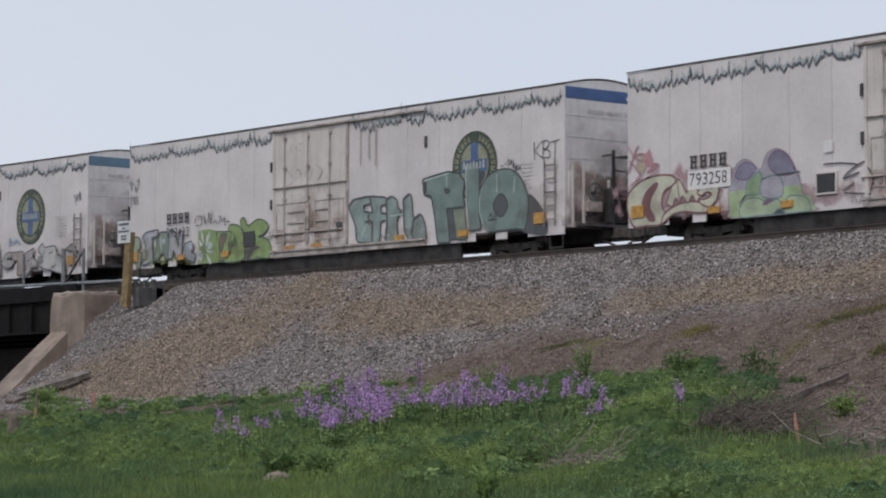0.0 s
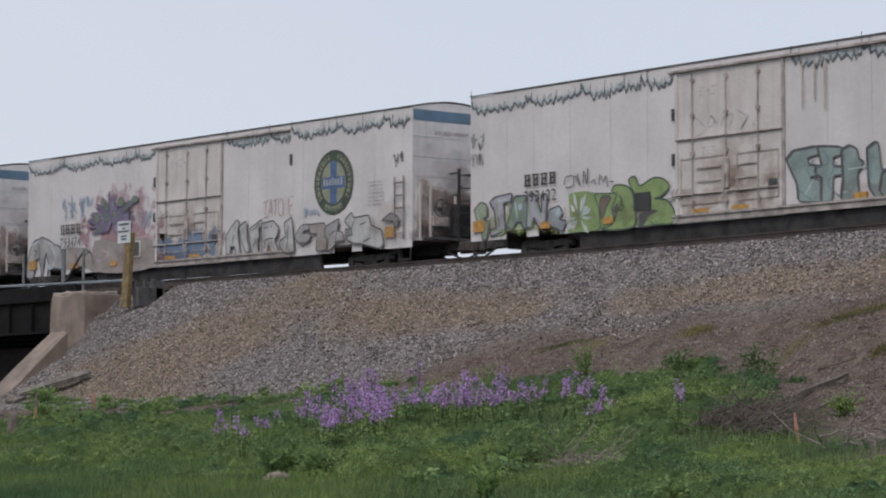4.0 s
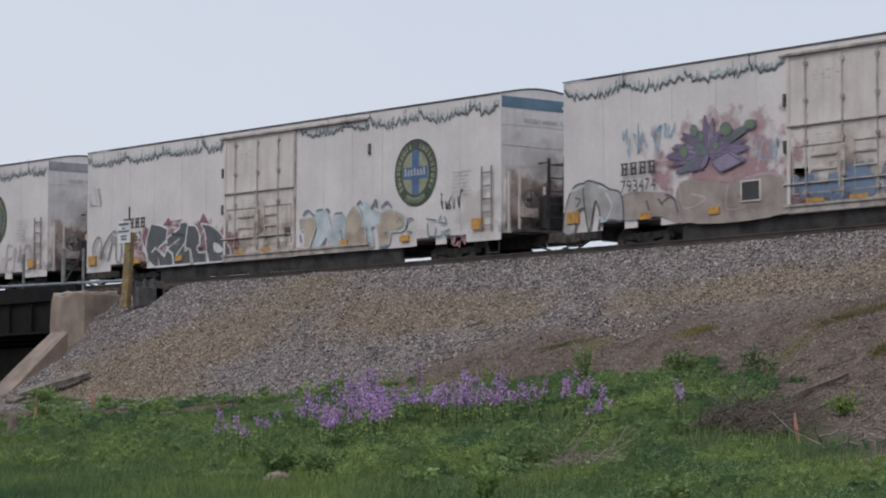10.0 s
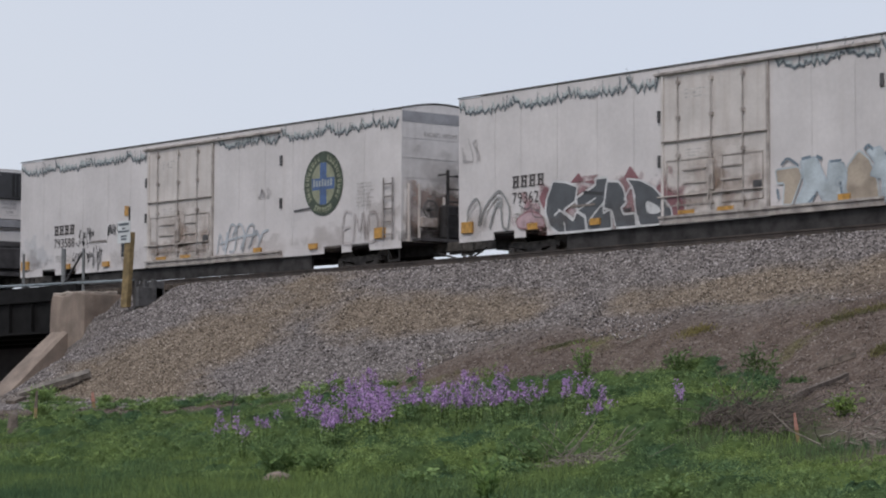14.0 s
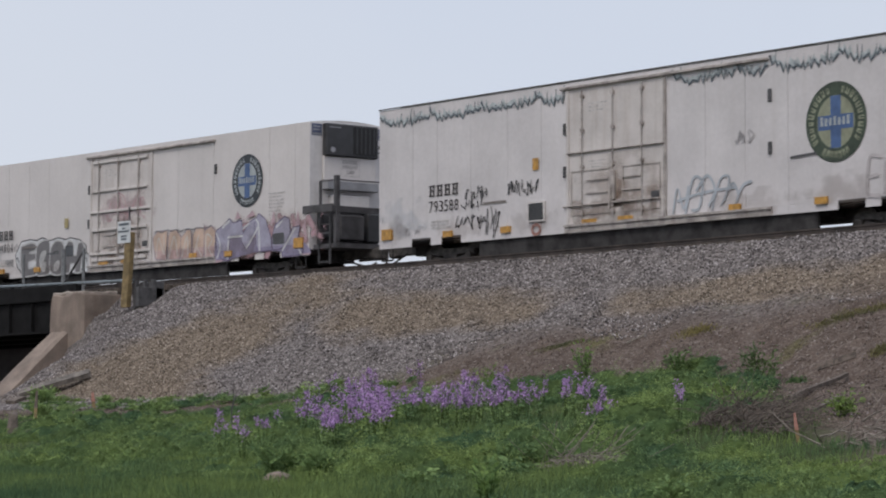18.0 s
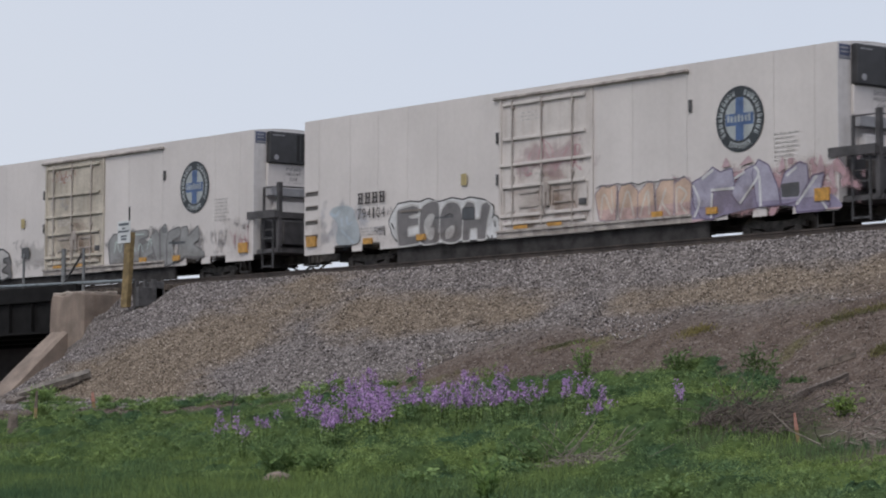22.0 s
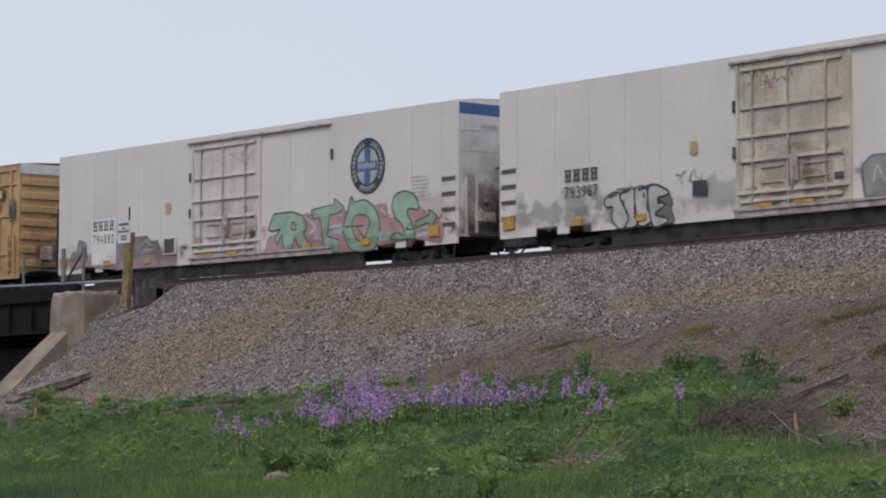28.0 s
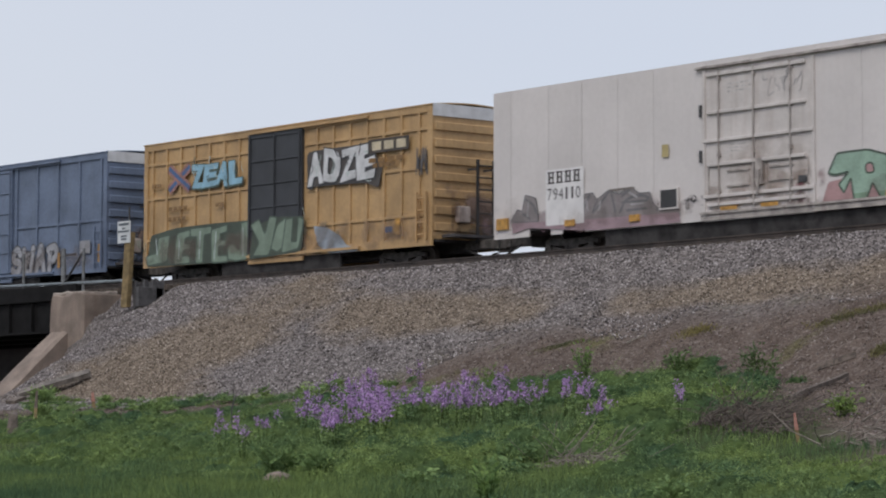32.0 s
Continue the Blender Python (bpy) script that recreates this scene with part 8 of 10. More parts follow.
drawn(car_5, (19.5, 21.6, 1.0, 2.05), (((0, 10), (4, 95), (22, 95)), ((2, 50), (18, 55)), ((0, 8), (20, 5)), ((26, 8), (30, 90), (40, 40), (50, 92), (54, 10)), ((62, 85), (60, 15), (76, 8), (84, 50), (80, 88), (64, 90)), ((90, 10), (96, 90))), PALEFAINT, 0.09)
drawn(car_5, (16.95, 17.85, 2.22, 2.3), (((0, 0), (100, 60)),), INKY, 0.07)
drawn(car_2, (13.0, 13.9, 3.35, 4.62), (((10, 100), (10, 8)), ((55, 100), (57, 20)), ((95, 100), (93, 0))), RUSTWASH, 0.05)
drawn(car_7, (12.9, 13.6, 3.9, 4.7), (((5, 100), (5, 0)), ((60, 100), (58, 40))), RUSTWASH, 0.04)
car_mark(car_1, "793258", 2.40, (1.66, 2.16))
car_mark(car_2, "793422", 2.40)
car_mark(car_3, "793474", 2.40)
car_mark(car_6, "794104", 2.80)
car_mark(car_7, "793967", 2.80)
car_mark(car_8, "794110", 2.36, (1.05, 2.62))


def decal(car, name, u0, u1, v0, v1, paint, label="", lift=0.0):
    h = half_of(car)
    y = layer(car) - lift
    bm = bmnew()
    poly(bm, [(u0 - h, v0), (u1 - h, v0), (u1 - h, v1), (u0 - h, v1)], y)
    return part(name, bm, paint, car, label)


def painted_cross(car, u0, u1, v0, v1):
    h = half_of(car)
    for a, b in (((u0, v0), (u1, v1)), ((u0, v1), (u1, v0))):
        for wide, paint in ((0.34, PAINTS["rust_red_spray"]), (0.15, M_LOGOBLUE)):
            bm = bmnew()
            ribbon(bm, [(a[0] - h, a[1]), (b[0] - h, b[1])], wide, layer(car))
            part("painted_stroke", bm, paint, car)


painted_cross(car_9, 1.60, 2.85, 3.35, 4.10)
M_DARKBROWN = spray("dark_brown_emblem", (0.06, 0.045, 0.035))
M_TANMARK = spray("tan_mark", (0.55, 0.47, 0.33))
M_BROWNMARK = spray("brown_mark", (0.22, 0.12, 0.04))
decal(car_9, "emblem", 12.55, 14.55, 3.74, 4.16, M_DARKBROWN, "dark brown emblem panel with plain pale blocks")
for a in (12.75, 13.35, 13.95):
    decal(car_9, "emblem_block", a, a + 0.45, 3.82, 4.08, M_TANMARK)
for k, (a, b, v) in enumerate(((12.6, 14.4, 3.52), (12.8, 14.0, 3.36), (1.6, 2.8, 2.72), (1.6, 2.7, 2.38), (0.6, 1.2, 3.55), (4.4, 4.9, 2.7))):
    for j in range(4):
        w = (b - a) / 4
        decal(car_9, "stencil_bar", a + j * w, a + (j + 0.75) * w, v - 0.07, v + 0.07, M_BROWNMARK)
decal(car_9, "reflector", 13.9, 14.15, 1.2, 1.7, M_REFLECT, "yellow reflective strip")
decal(car_9, "flag_decal", 13.45, 13.8, 1.28, 1.46, M_LOGOBLUE)
decal(car_10, "reflector", 15.11, 15.40, 1.14, 1.78, M_REFLECT, "yellow reflective strip")
decal(car_10, "reflector", 12.40, 12.58, 1.05, 1.6, M_REFLECT, "yellow reflective strip")
decal(car_10, "notice_patch", 13.9, 14.6, 1.5, 1.95, M_GREYBAND, "faded grey notice patch")
decal(car_10, "stencil_bar", 12.9, 13.7, 1.45, 1.53, M_INK)
decal(car_1, "notice_patch", 7.15, 7.45, 2.25, 2.55, M_PATCH, "small pale notice")
for car, u, v in ((car_5, 7.05, 2.66), (car_6, 7.75, 2.45), (car_7, 7.75, 2.6), (car_8, 6.95, 2.6)):
    decal(car, "notice_patch", u, u + 0.26, v, v + 0.34, M_REFLECT if car is car_5 else spray("ochre_patch", (0.42, 0.34, 0.16)), "small ochre notice")
for car in (car_4, car_5, car_6, car_7, car_8):
    decal(car, "repair_bar", 4.9, 5.9, 1.84 if car is not car_4 else 1.5, 1.9 if car is not car_4 else 1.56, spray("grey_brown_bar", (0.2, 0.17, 0.15)))


def ring_mark(car, u, v):
    h = half_of(car)
    bm = bmnew()
    ribbon(bm, [(u - h + 0.17 * math.cos(a), v + 0.14 * math.sin(a)) for a in [2 * math.pi * k / 16 for k in range(17)]], 0.09, layer(car))
    part("ring_mark", bm, PAINTS["rust_red_spray"], car, "dull red painted ring")


ring_mark(car_5, 7.2, 0.98)


# brown spray thrown up by the wheels and grime washed down from the doors
decal(car_7, "meter_window", 7.87, 8.41, 1.49, 1.88, M_GLASSDARK, "small dark meter window", 0.03)
rng_grime = random.Random(31)
for car in (car_1, car_2, car_3, car_4, car_5, car_6, car_7, car_8):
    for u, w, top in ((0.7, 1.4, 1.7), (3.9, 2.4, 1.45), (7.2, 1.8, 1.35), (11.0, 3.6, 1.3), (15.4, 2.8, 1.3), (18.6, 2.4, 1.5), (21.3, 1.8, 2.3)):
        haze(car, u - w * 0.5, u + w * 0.5, 0.8, top + rng_grime.uniform(-0.1, 0.2), GRIME, rng_grime.choice((0.10, 0.15, 0.2)))
for car, shade in ((car_9, 0.35), (car_10, 0.3)):
    for u in (2.0, 6.0, 10.0, 13.8):
        haze(car, u - 1.5, u + 1.5, 0.8, 1.7, GRIME, shade)


# ---- loose stone on the bank ----
def height_table():
    xs, ys = np.arange(-95, -8, 0.3), np.arange(12, 46.2, 0.15)
    return xs, ys, np.array([[ground_z(float(x), float(y)) for x in xs] for y in ys])


TABLE = height_table()


def ground_at(x, y):
    """Heights of the ground under many points at once."""
    xs, ys, h = TABLE
    fx = np.clip((np.asarray(x) - xs[0]) / 0.3, 0, len(xs) - 2.001)
    fy = np.clip((np.asarray(y) - ys[0]) / 0.15, 0, len(ys) - 2.001)
    i, j = fx.astype(int), fy.astype(int)
    a, b = fx - i, fy - j
    return h[j, i] * (1 - a) * (1 - b) + h[j, i + 1] * a * (1 - b) + h[j + 1, i] * (1 - a) * b + h[j + 1, i + 1] * a * b


def loops_mesh(name, verts, faces, mat):
    """A mesh from arrays: verts (n, 3) and faces (m, k), all faces with k corners."""
    me = bpy.data.meshes.new(name)
    m, k = faces.shape
    me.vertices.add(len(verts))
    me.vertices.foreach_set("co", np.ascontiguousarray(verts, dtype=np.float32).ravel())
    me.loops.add(m * k)
    me.loops.foreach_set("vertex_index", np.ascontiguousarray(faces, dtype=np.int32).ravel())
    me.polygons.add(m)
    me.polygons.foreach_set("loop_start", np.arange(0, m * k, k, dtype=np.int32))
    me.update(calc_edges=True)
    for x in mat if isinstance(mat, (list, tuple)) else (mat,):
        me.materials.append(x)
    return me


def veg_top(x):
    """How far up the bank the plants reach."""
    edge = np.interp(x, [-75, -63.8, -60, -56.5, -53.5, -51.2, -49.6, -47.3, -43.4, -40.2, -38, -35.5, -29.2, -23.7, -15], [35.5, 34.8, 33.2, 33.0, 36.0, 37.6, 38.7, 39.0, 38.7, 39.1, 38.4, 36.0, 31.1, 27, 24])
    return edge + 0.5 * np.sin(x * 1.7) + 0.35 * np.sin(x * 4.1 + 1)


def pebble_material():
    return material("brown_soil_pebble", (0.185, 0.148, 0.128), 0.95, spec=0.1, vary=0.3, scale=0.6, fine=12, bump=0.0, island=0.62)


def stone_material():
    m = bpy.data.materials.new("broken_ballast_stone")
    m.use_nodes = True
    n, l = m.node_tree.nodes, m.node_tree.links
    b = n["Principled BSDF"]
    b.inputs["Roughness"].default_value, b.inputs["Specular IOR Level"].default_value = 0.9, 0.2
    geo = n.new("ShaderNodeNewGeometry")
    tan = bank_pattern(n, l, geo)
    cols = []
    for stops in (((0.06, 0.052, 0.052), (0.185, 0.165, 0.163), (0.53, 0.485, 0.48)), ((0.08, 0.064, 0.052), (0.222, 0.18, 0.143), (0.48, 0.41, 0.345))):
        c = n.new("ShaderNodeValToRGB")
        c.color_ramp.elements.new(0.5)
        for e, p, s in zip(c.color_ramp.elements, (0.0, 0.6, 1.0), stops):
            e.position, e.color = p, (*s, 1)
        l.new(geo.outputs["Random Per Island"], c.inputs["Fac"])
        cols.append(c.outputs["Color"])
    x = n.new("ShaderNodeMix")
    x.data_type = "RGBA"
    l.new(tan, x.inputs["Factor"])
    l.new(cols[0], x.inputs["A"])
    l.new(cols[1], x.inputs["B"])
    l.new(x.outputs["Result"], b.inputs["Base Color"])
    return m


def soil_edge(x):
    """Where the bank's stone gives way to bare soil."""
    return 46.35 + 0.13 * x + 0.5 * np.sin(x * 0.9) - 0.25 * np.maximum(0, -50 - x) + 0.55 * np.clip((x + 51) / 3, 0, 1) + 0.3 * np.maximum(0, 1 - np.abs(x + 46.2) / 4)


def scatter_stones():
    rng = np.random.default_rng(11)
    n = 230000
    x = rng.uniform(-74, -18, n)
    y = rng.uniform(30, 45.2, n)
    # dense on the bank, thin on the bare soil below it
    soil = y < soil_edge(x)
    keep = rng.random(n) < np.where(soil, 0.75, np.where(y > veg_top(x) - 0.4, 1.0, 0.1))
    keep &= ~(soil & (y < veg_top(x) - 1.5))
    keep &= ~((x < -70.45) & (y < 43.7)) & ~((x < -71.0) & (y < 45.5))
    x, y = x[keep], y[keep]
    z = ground_at(x, y)
    n = len(x)
    base = np.array([(1, 0, 0), (0, 1, 0), (-1, 0, 0), (0, -1, 0), (0, 0, 1), (0, 0, -1)], float)
    tri = np.array([(0, 1, 4), (1, 2, 4), (2, 3, 4), (3, 0, 4), (1, 0, 5), (2, 1, 5), (3, 2, 5), (0, 3, 5)])
    size = rng.uniform(0.012, 0.030, n) * np.where(rng.random(n) < 0.05, 1.6, 1.0) * np.where(y < soil_edge(x), 0.62, 1.0)
    v = base[None] * rng.uniform(0.65, 1.35, (n, 6, 1)) + rng.normal(0, 0.18, (n, 6, 3))
    a = rng.uniform(0, 2 * np.pi, n)
    c, s = np.cos(a), np.sin(a)
    tilt = rng.uniform(-0.7, 0.7, n)
    vx, vy, vz = v[..., 0], v[..., 1], v[..., 2]
    vy, vz = vy * np.cos(tilt)[:, None] - vz * np.sin(tilt)[:, None], vy * np.sin(tilt)[:, None] + vz * np.cos(tilt)[:, None]
    vx, vy = vx * c[:, None] - vy * s[:, None], vx * s[:, None] + vy * c[:, None]
    v = np.stack([vx, vy, vz], -1) * size[:, None, None] + np.stack([x, y, z + size * 0.35], -1)[:, None]
    soil = (y < soil_edge(x)) & (rng.random(n) < 0.93)
    for name, pick, mat, label, kind in (("ballast_stones", ~soil, stone_material(), "loose grey and tan broken stone on the railway bank", "ballast"),
                                         ("soil_pebbles", soil, pebble_material(), "small brown pebbles and clods on the bare soil", "pebbles")):
        w = v[pick]
        faces = (tri[None] + 6 * np.arange(len(w))[:, None, None]).reshape(-1, 3)
        tagged(new(name, loops_mesh(name, w.reshape(-1, 3), faces, mat)), label, kind, kind="stuff")


scatter_stones()


# ---- plants of the grassy slope ----
def leaf_material(name, color, swing=0.35, hue=(0.9, 1.15, 0.6)):
    """Foliage: every leaf a little different, patches of the slope yellower or darker."""
    m = bpy.data.materials.new(name)
    m.use_nodes = True
    n, l = m.node_tree.nodes, m.node_tree.links
    b = n["Principled BSDF"]
    b.inputs["Roughness"].default_value, b.inputs["Specular IOR Level"].default_value = 0.8, 0.12
    geo = n.new("ShaderNodeNewGeometry")
    t = n.new("ShaderNodeTexNoise")
    t.inputs["Scale"].default_value, t.inputs["Detail"].default_value = 0.55, 4
    l.new(geo.outputs["Position"], t.inputs["Vector"])
    r = n.new("ShaderNodeValToRGB")
    r.color_ramp.elements[0].position, r.color_ramp.elements[1].position = 0.35, 0.65
    r.color_ramp.elements[0].color = (color[0] * 0.5, color[1] * 0.62, color[2] * 0.8, 1)
    r.color_ramp.elements[1].color = (color[0] * 1.22, color[1] * 1.16, color[2] * 0.98, 1)
    l.new(t.outputs["Fac"], r.inputs["Fac"])
    mr = n.new("ShaderNodeMapRange")
    mr.inputs["To Min"].default_value, mr.inputs["To Max"].default_value = 1 - swing, 1 + swing
    l.new(geo.outputs["Random Per Island"], mr.inputs["Value"])
    sc = n.new("ShaderNodeVectorMath")
    sc.operation = "SCALE"
    l.new(r.outputs["Color"], sc.inputs[0])
    l.new(mr.outputs["Result"], sc.inputs["Scale"])
    fine = n.new("ShaderNodeTexNoise")
    fine.inputs["Scale"].default_value, fine.inputs["Detail"].default_value = 16, 4
    l.new(geo.outputs["Position"], fine.inputs["Vector"])
    fr = n.new("ShaderNodeMapRange")
    fr.inputs["From Min"].default_value, fr.inputs["From Max"].default_value = 0.3, 0.7
    fr.inputs["To Min"].default_value, fr.inputs["To Max"].default_value = 0.75, 1.15
    l.new(fine.outputs["Fac"], fr.inputs["Value"])
    sc2 = n.new("ShaderNodeVectorMath")
    sc2.operation = "SCALE"
    l.new(sc.outputs["Vector"], sc2.inputs[0])
    l.new(fr.outputs["Result"], sc2.inputs["Scale"])
    sc = sc2
    bn = n.new("ShaderNodeBump")
    bn.inputs["Strength"].default_value, bn.inputs["Distance"].default_value = 0.9, 0.05
    l.new(fine.outputs["Fac"], bn.inputs["Height"])
    l.new(bn.outputs["Normal"], b.inputs["Normal"])
    l.new(sc.outputs["Vector"], b.inputs["Base Color"])
    tr = n.new("ShaderNodeBsdfTranslucent")
    l.new(sc.outputs["Vector"], tr.inputs["Color"])
    mx = n.new("ShaderNodeMixShader")
    mx.inputs["Fac"].default_value = 0.35
    l.new(b.outputs["BSDF"], mx.inputs[1])
    l.new(tr.outputs["BSDF"], mx.inputs[2])
    l.new(mx.outputs["Shader"], n["Material Output"].inputs["Surface"])
    return m


M_GRASS = leaf_material("spring_grass", (0.192, 0.272, 0.108), 0.25)
M_WEED = leaf_material("ferny_weed_leaf", (0.272, 0.378, 0.155), 0.3)
# pale leaf; highlights on the plumes are partly put into this colour
M_PALELEAF = leaf_material("pale_feathery_leaf", (0.312, 0.425, 0.17), 0.25)
# dark green leaf, darkened further to carry the shade of the hollows
M_DARKLEAF = leaf_material("dark_weed_leaf", (0.125, 0.198, 0.090), 0.25)
M_BRIGHT = leaf_material("fresh_yellow_green_leaf", (0.265, 0.37, 0.115), 0.3)
M_PETAL = material("violet_petal", (0.45, 0.27, 0.55), 0.7, vary=0.08, scale=1.5, bump=0.0, island=0.3)
# darker green that stands in for the shade deep inside the plumes
M_SHADEFILL = leaf_material("shaded_undergrowth", (0.115, 0.175, 0.066), 0.15)
M_OLIVE = leaf_material("olive_moss", (0.25, 0.225, 0.105), 0.2)
M_STALK = leaf_material("green_stalk", (0.08, 0.12, 0.04), 0.2)


def in_view(rng, n):
    """Points of the slope before the camera, thinner with distance."""
    bearing = np.radians(rng.uniform(28.3, 50.5, n))
    d = np.sqrt(rng.uniform(22.0 ** 2, 74.0 ** 2, n))
    x, y = -d * np.cos(bearing), d * np.sin(bearing)
    keep = (y < veg_top(x)) & (y > 12.5)
    return x[keep], y[keep]


def leaves(rng, centre, out, length, width, facing=None):
    """Pointed leaves as four-cornered blades: centre (n, 3), direction (n, 3), sizes (n); facing: the way that they turn their face."""
    n = len(centre)
    out = out / np.linalg.norm(out, axis=1, keepdims=True)
    side = np.cross(out, rng.normal(0, 1, (n, 3)) * 0.6 + np.array([0, 0, 1.0]) if facing is None else facing + rng.normal(0, 0.35, (n, 3)))
    side /= np.linalg.norm(side, axis=1, keepdims=True) + 1e-9
    L, W = length[:, None], width[:, None]
    v = np.stack([centre - out * L * 0.5, centre + side * W * 0.5, centre + out * L * 0.5 - np.array([0, 0, 1.0]) * L * 0.18, centre - side * W * 0.5], 1)
    f = np.arange(4 * n).reshape(n, 4)
    return v.reshape(-1, 3), f


def grass():
    rng = np.random.default_rng(5)
    x, y = in_view(rng, 420000)
    k = (y < 25) | (rng.random(len(x)) < 0.3)
    x, y = x[k], y[k]
    n = len(x)
    z = ground_at(x, y)
    tall = rng.uniform(0.08, 0.2, n) * np.where(y < 23, 1.35, 1.0)
    a = rng.uniform(0, 2 * np.pi, n)
    lean = rng.uniform(0.05, 0.45, n) * tall
    w = rng.uniform(0.005, 0.011, n) * np.interp(y, [18, 34], [0.55, 0.9])
    b = np.stack([x, y, z - 0.02], -1)
    d = np.stack([np.cos(a) * lean, np.sin(a) * lean, tall], -1)
    # blades turn their width roughly across the line of sight
    s = np.stack([np.cos(a * 3) * w, np.sin(a * 3) * w, np.zeros(n)], -1)
    v = np.stack([b - s, b + s, b + d * 0.6 + s * 0.6 + np.array([0, 0, 0.03]), b + d], 1).reshape(-1, 3)
    me = loops_mesh("grass", v, np.arange(4 * n).reshape(n, 4), M_GRASS)
    tagged(new("grass", me), "long fresh green spring grass on the slope", "grass", kind="stuff")


BARE = ((-29.3, 30.2, 1.35), (-28.0, 29.2, 1.2), (-27.0, 28.4, 0.9), (-31.0, 32.2, 0.8), (-28.2, 25.9, 0.8), (-25.0, 27.5, 0.8), (-26.6, 28.4, 0.55), (-32.4, 34.4, 0.8), (-52.2, 30.1, 0.5))


ACROSS = np.array([0.633, 0.774, 0.0])
ALONG = np.array([-0.774, 0.633, 0.0])


def weeds(name, seed, count, leaves_each, size, leaf, mat, label, limit=None, flat=0.8, spots=None):
    """Soft plumes of fine foliage: lumpy green bodies, longer than high, under a fuzz of small leaves."""
    rng = np.random.default_rng(seed)
    if spots is None:
        x, y = in_view(rng, count)
        if limit is not None:
            k = limit(x, y)
            x, y = x[k], y[k]
        for bx, by, br in BARE:
            k = np.hypot(x - bx, y - by) > br
            x, y = x[k], y[k]
        # mounds gather where a slow wave is high, so that hollows stay open
        wave = np.sin(x * 0.55 + 0.8 * np.sin(y * 0.4)) + np.sin(y * 0.75 + x * 0.21 + seed) + 0.6 * np.sin(x * 1.6 - y * 1.1)
        k = wave + rng.normal(0, 0.5, len(x)) > -0.1
        x, y, wave = x[k], y[k], wave[k]
        R = rng.uniform(size[0], size[1], len(x)) * (1 + 0.15 * wave)
    else:
        # single clumps: each a handful of plumes round its place
        q = np.repeat(np.array(spots), count, axis=0)
        x, y = q[:, 0] + rng.normal(0, 0.45, len(q)) * q[:, 2], q[:, 1] + rng.normal(0, 0.45, len(q)) * q[:, 2]
        R = rng.uniform(size[0], size[1], len(x)) * q[:, 2]
    R = R * np.interp(x, [-58, -50], [0.75, 1.0])
    n = len(x)
    z = ground_at(x, y)
    base = np.stack([x, y, z - 0.05], -1)
    turn = rng.uniform(0, 6.28, (n, 1))
    swing = rng.normal(0.1, 0.5, n)
    e1 = ACROSS * np.cos(swing)[:, None] + ALONG * np.sin(swing)[:, None]
    e2 = ALONG * np.cos(swing)[:, None] - ACROSS * np.sin(swing)[:, None]
    rise = rng.uniform(-0.05, 0.4, n)
    e1 = e1 * np.cos(rise)[:, None] + np.array([0, 0, 1.0]) * np.sin(rise)[:, None]
    up = np.array([0, 0, 1.0])
    long = rng.uniform(1.1, 1.9, (n, 1, 1))

    def shape(o, rad):
        """From a unit dome to the plume: long, low and rising at one end."""
        return base[:, None] + (e1[:, None] * o[..., :1] * long + e2[:, None] * o[..., 1:2] + up * o[..., 2:] * flat) * rad[..., None]

    def lump(th, ph):
        t = th + turn
        return 1 + 0.17 * np.sin(3 * t + 2 * ph) * np.sin(ph) + 0.10 * np.sin(7 * t + 5 * ph + turn) + 0.07 * np.sin(11 * ph + 9 * t)

    # the body: a dark lumpy fill whose colour puts shade between the fronds
    na, nb = 14, 6
    th, ph = np.meshgrid(np.arange(na) * 2 * np.pi / na, np.linspace(0.0, 1.0, nb) * np.pi / 2)
    th, ph = np.tile(th.ravel(), (n, 1)), np.tile(ph.ravel(), (n, 1))
    r = R[:, None] * lump(th, ph) * (1 + rng.normal(0, 0.05, th.shape)) * np.interp(y, [20, 30], [0.38, 0.55])[:, None]
    v = shape(np.stack([np.cos(th) * np.sin(ph), np.sin(th) * np.sin(ph), np.cos(ph)], -1), r)
    i, j = np.meshgrid(np.arange(na), np.arange(nb - 1))
    q = np.stack([j * na + i, (j + 1) * na + i, (j + 1) * na + (i + 1) % na, j * na + (i + 1) % na], -1).reshape(-1, 4)
    faces = (q[None] + (na * nb) * np.arange(n)[:, None, None]).reshape(-1, 4)
    body = loops_mesh("undergrowth", v.reshape(-1, 3), faces, M_SHADEFILL)
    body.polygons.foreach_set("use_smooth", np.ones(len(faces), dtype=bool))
    # fronds: feathery sprays that rise out of the body, arch over and droop, with leaflets on both sides
    each = 13
    m = max(1, leaves_each // each)
    th = rng.uniform(0, 2 * np.pi, (n, m, 1))
    ph = np.arccos(rng.uniform(0.02, 0.95, (n, m, 1)))
    o = np.concatenate([np.cos(th) * np.sin(ph), np.sin(th) * np.sin(ph), np.cos(ph)], -1)
    reach = R[:, None] * lump(th[..., 0], ph[..., 0]) * rng.uniform(0.85, 1.25, (n, m))
    way = (e1[:, None] * o[..., :1] * long + e2[:, None] * o[..., 1:2] + up * o[..., 2:] * flat) * reach[..., None]
    s_ = (np.arange(each) + 0.5) / each
    sag = rng.uniform(0.12, 0.45, (n, m, 1, 1)) * reach[..., None, None]
    c = base[:, None, None] + way[:, :, None] * (0.30 + 0.74 * s_)[:, None] - up * sag * (s_ ** 2)[:, None]
    run = way / (np.linalg.norm(way, axis=-1, keepdims=True) + 1e-9)
    side = np.cross(run, up + 0.4 * rng.normal(0, 1, (n, m, 3)))
    side /= np.linalg.norm(side, axis=-1, keepdims=True) + 1e-9
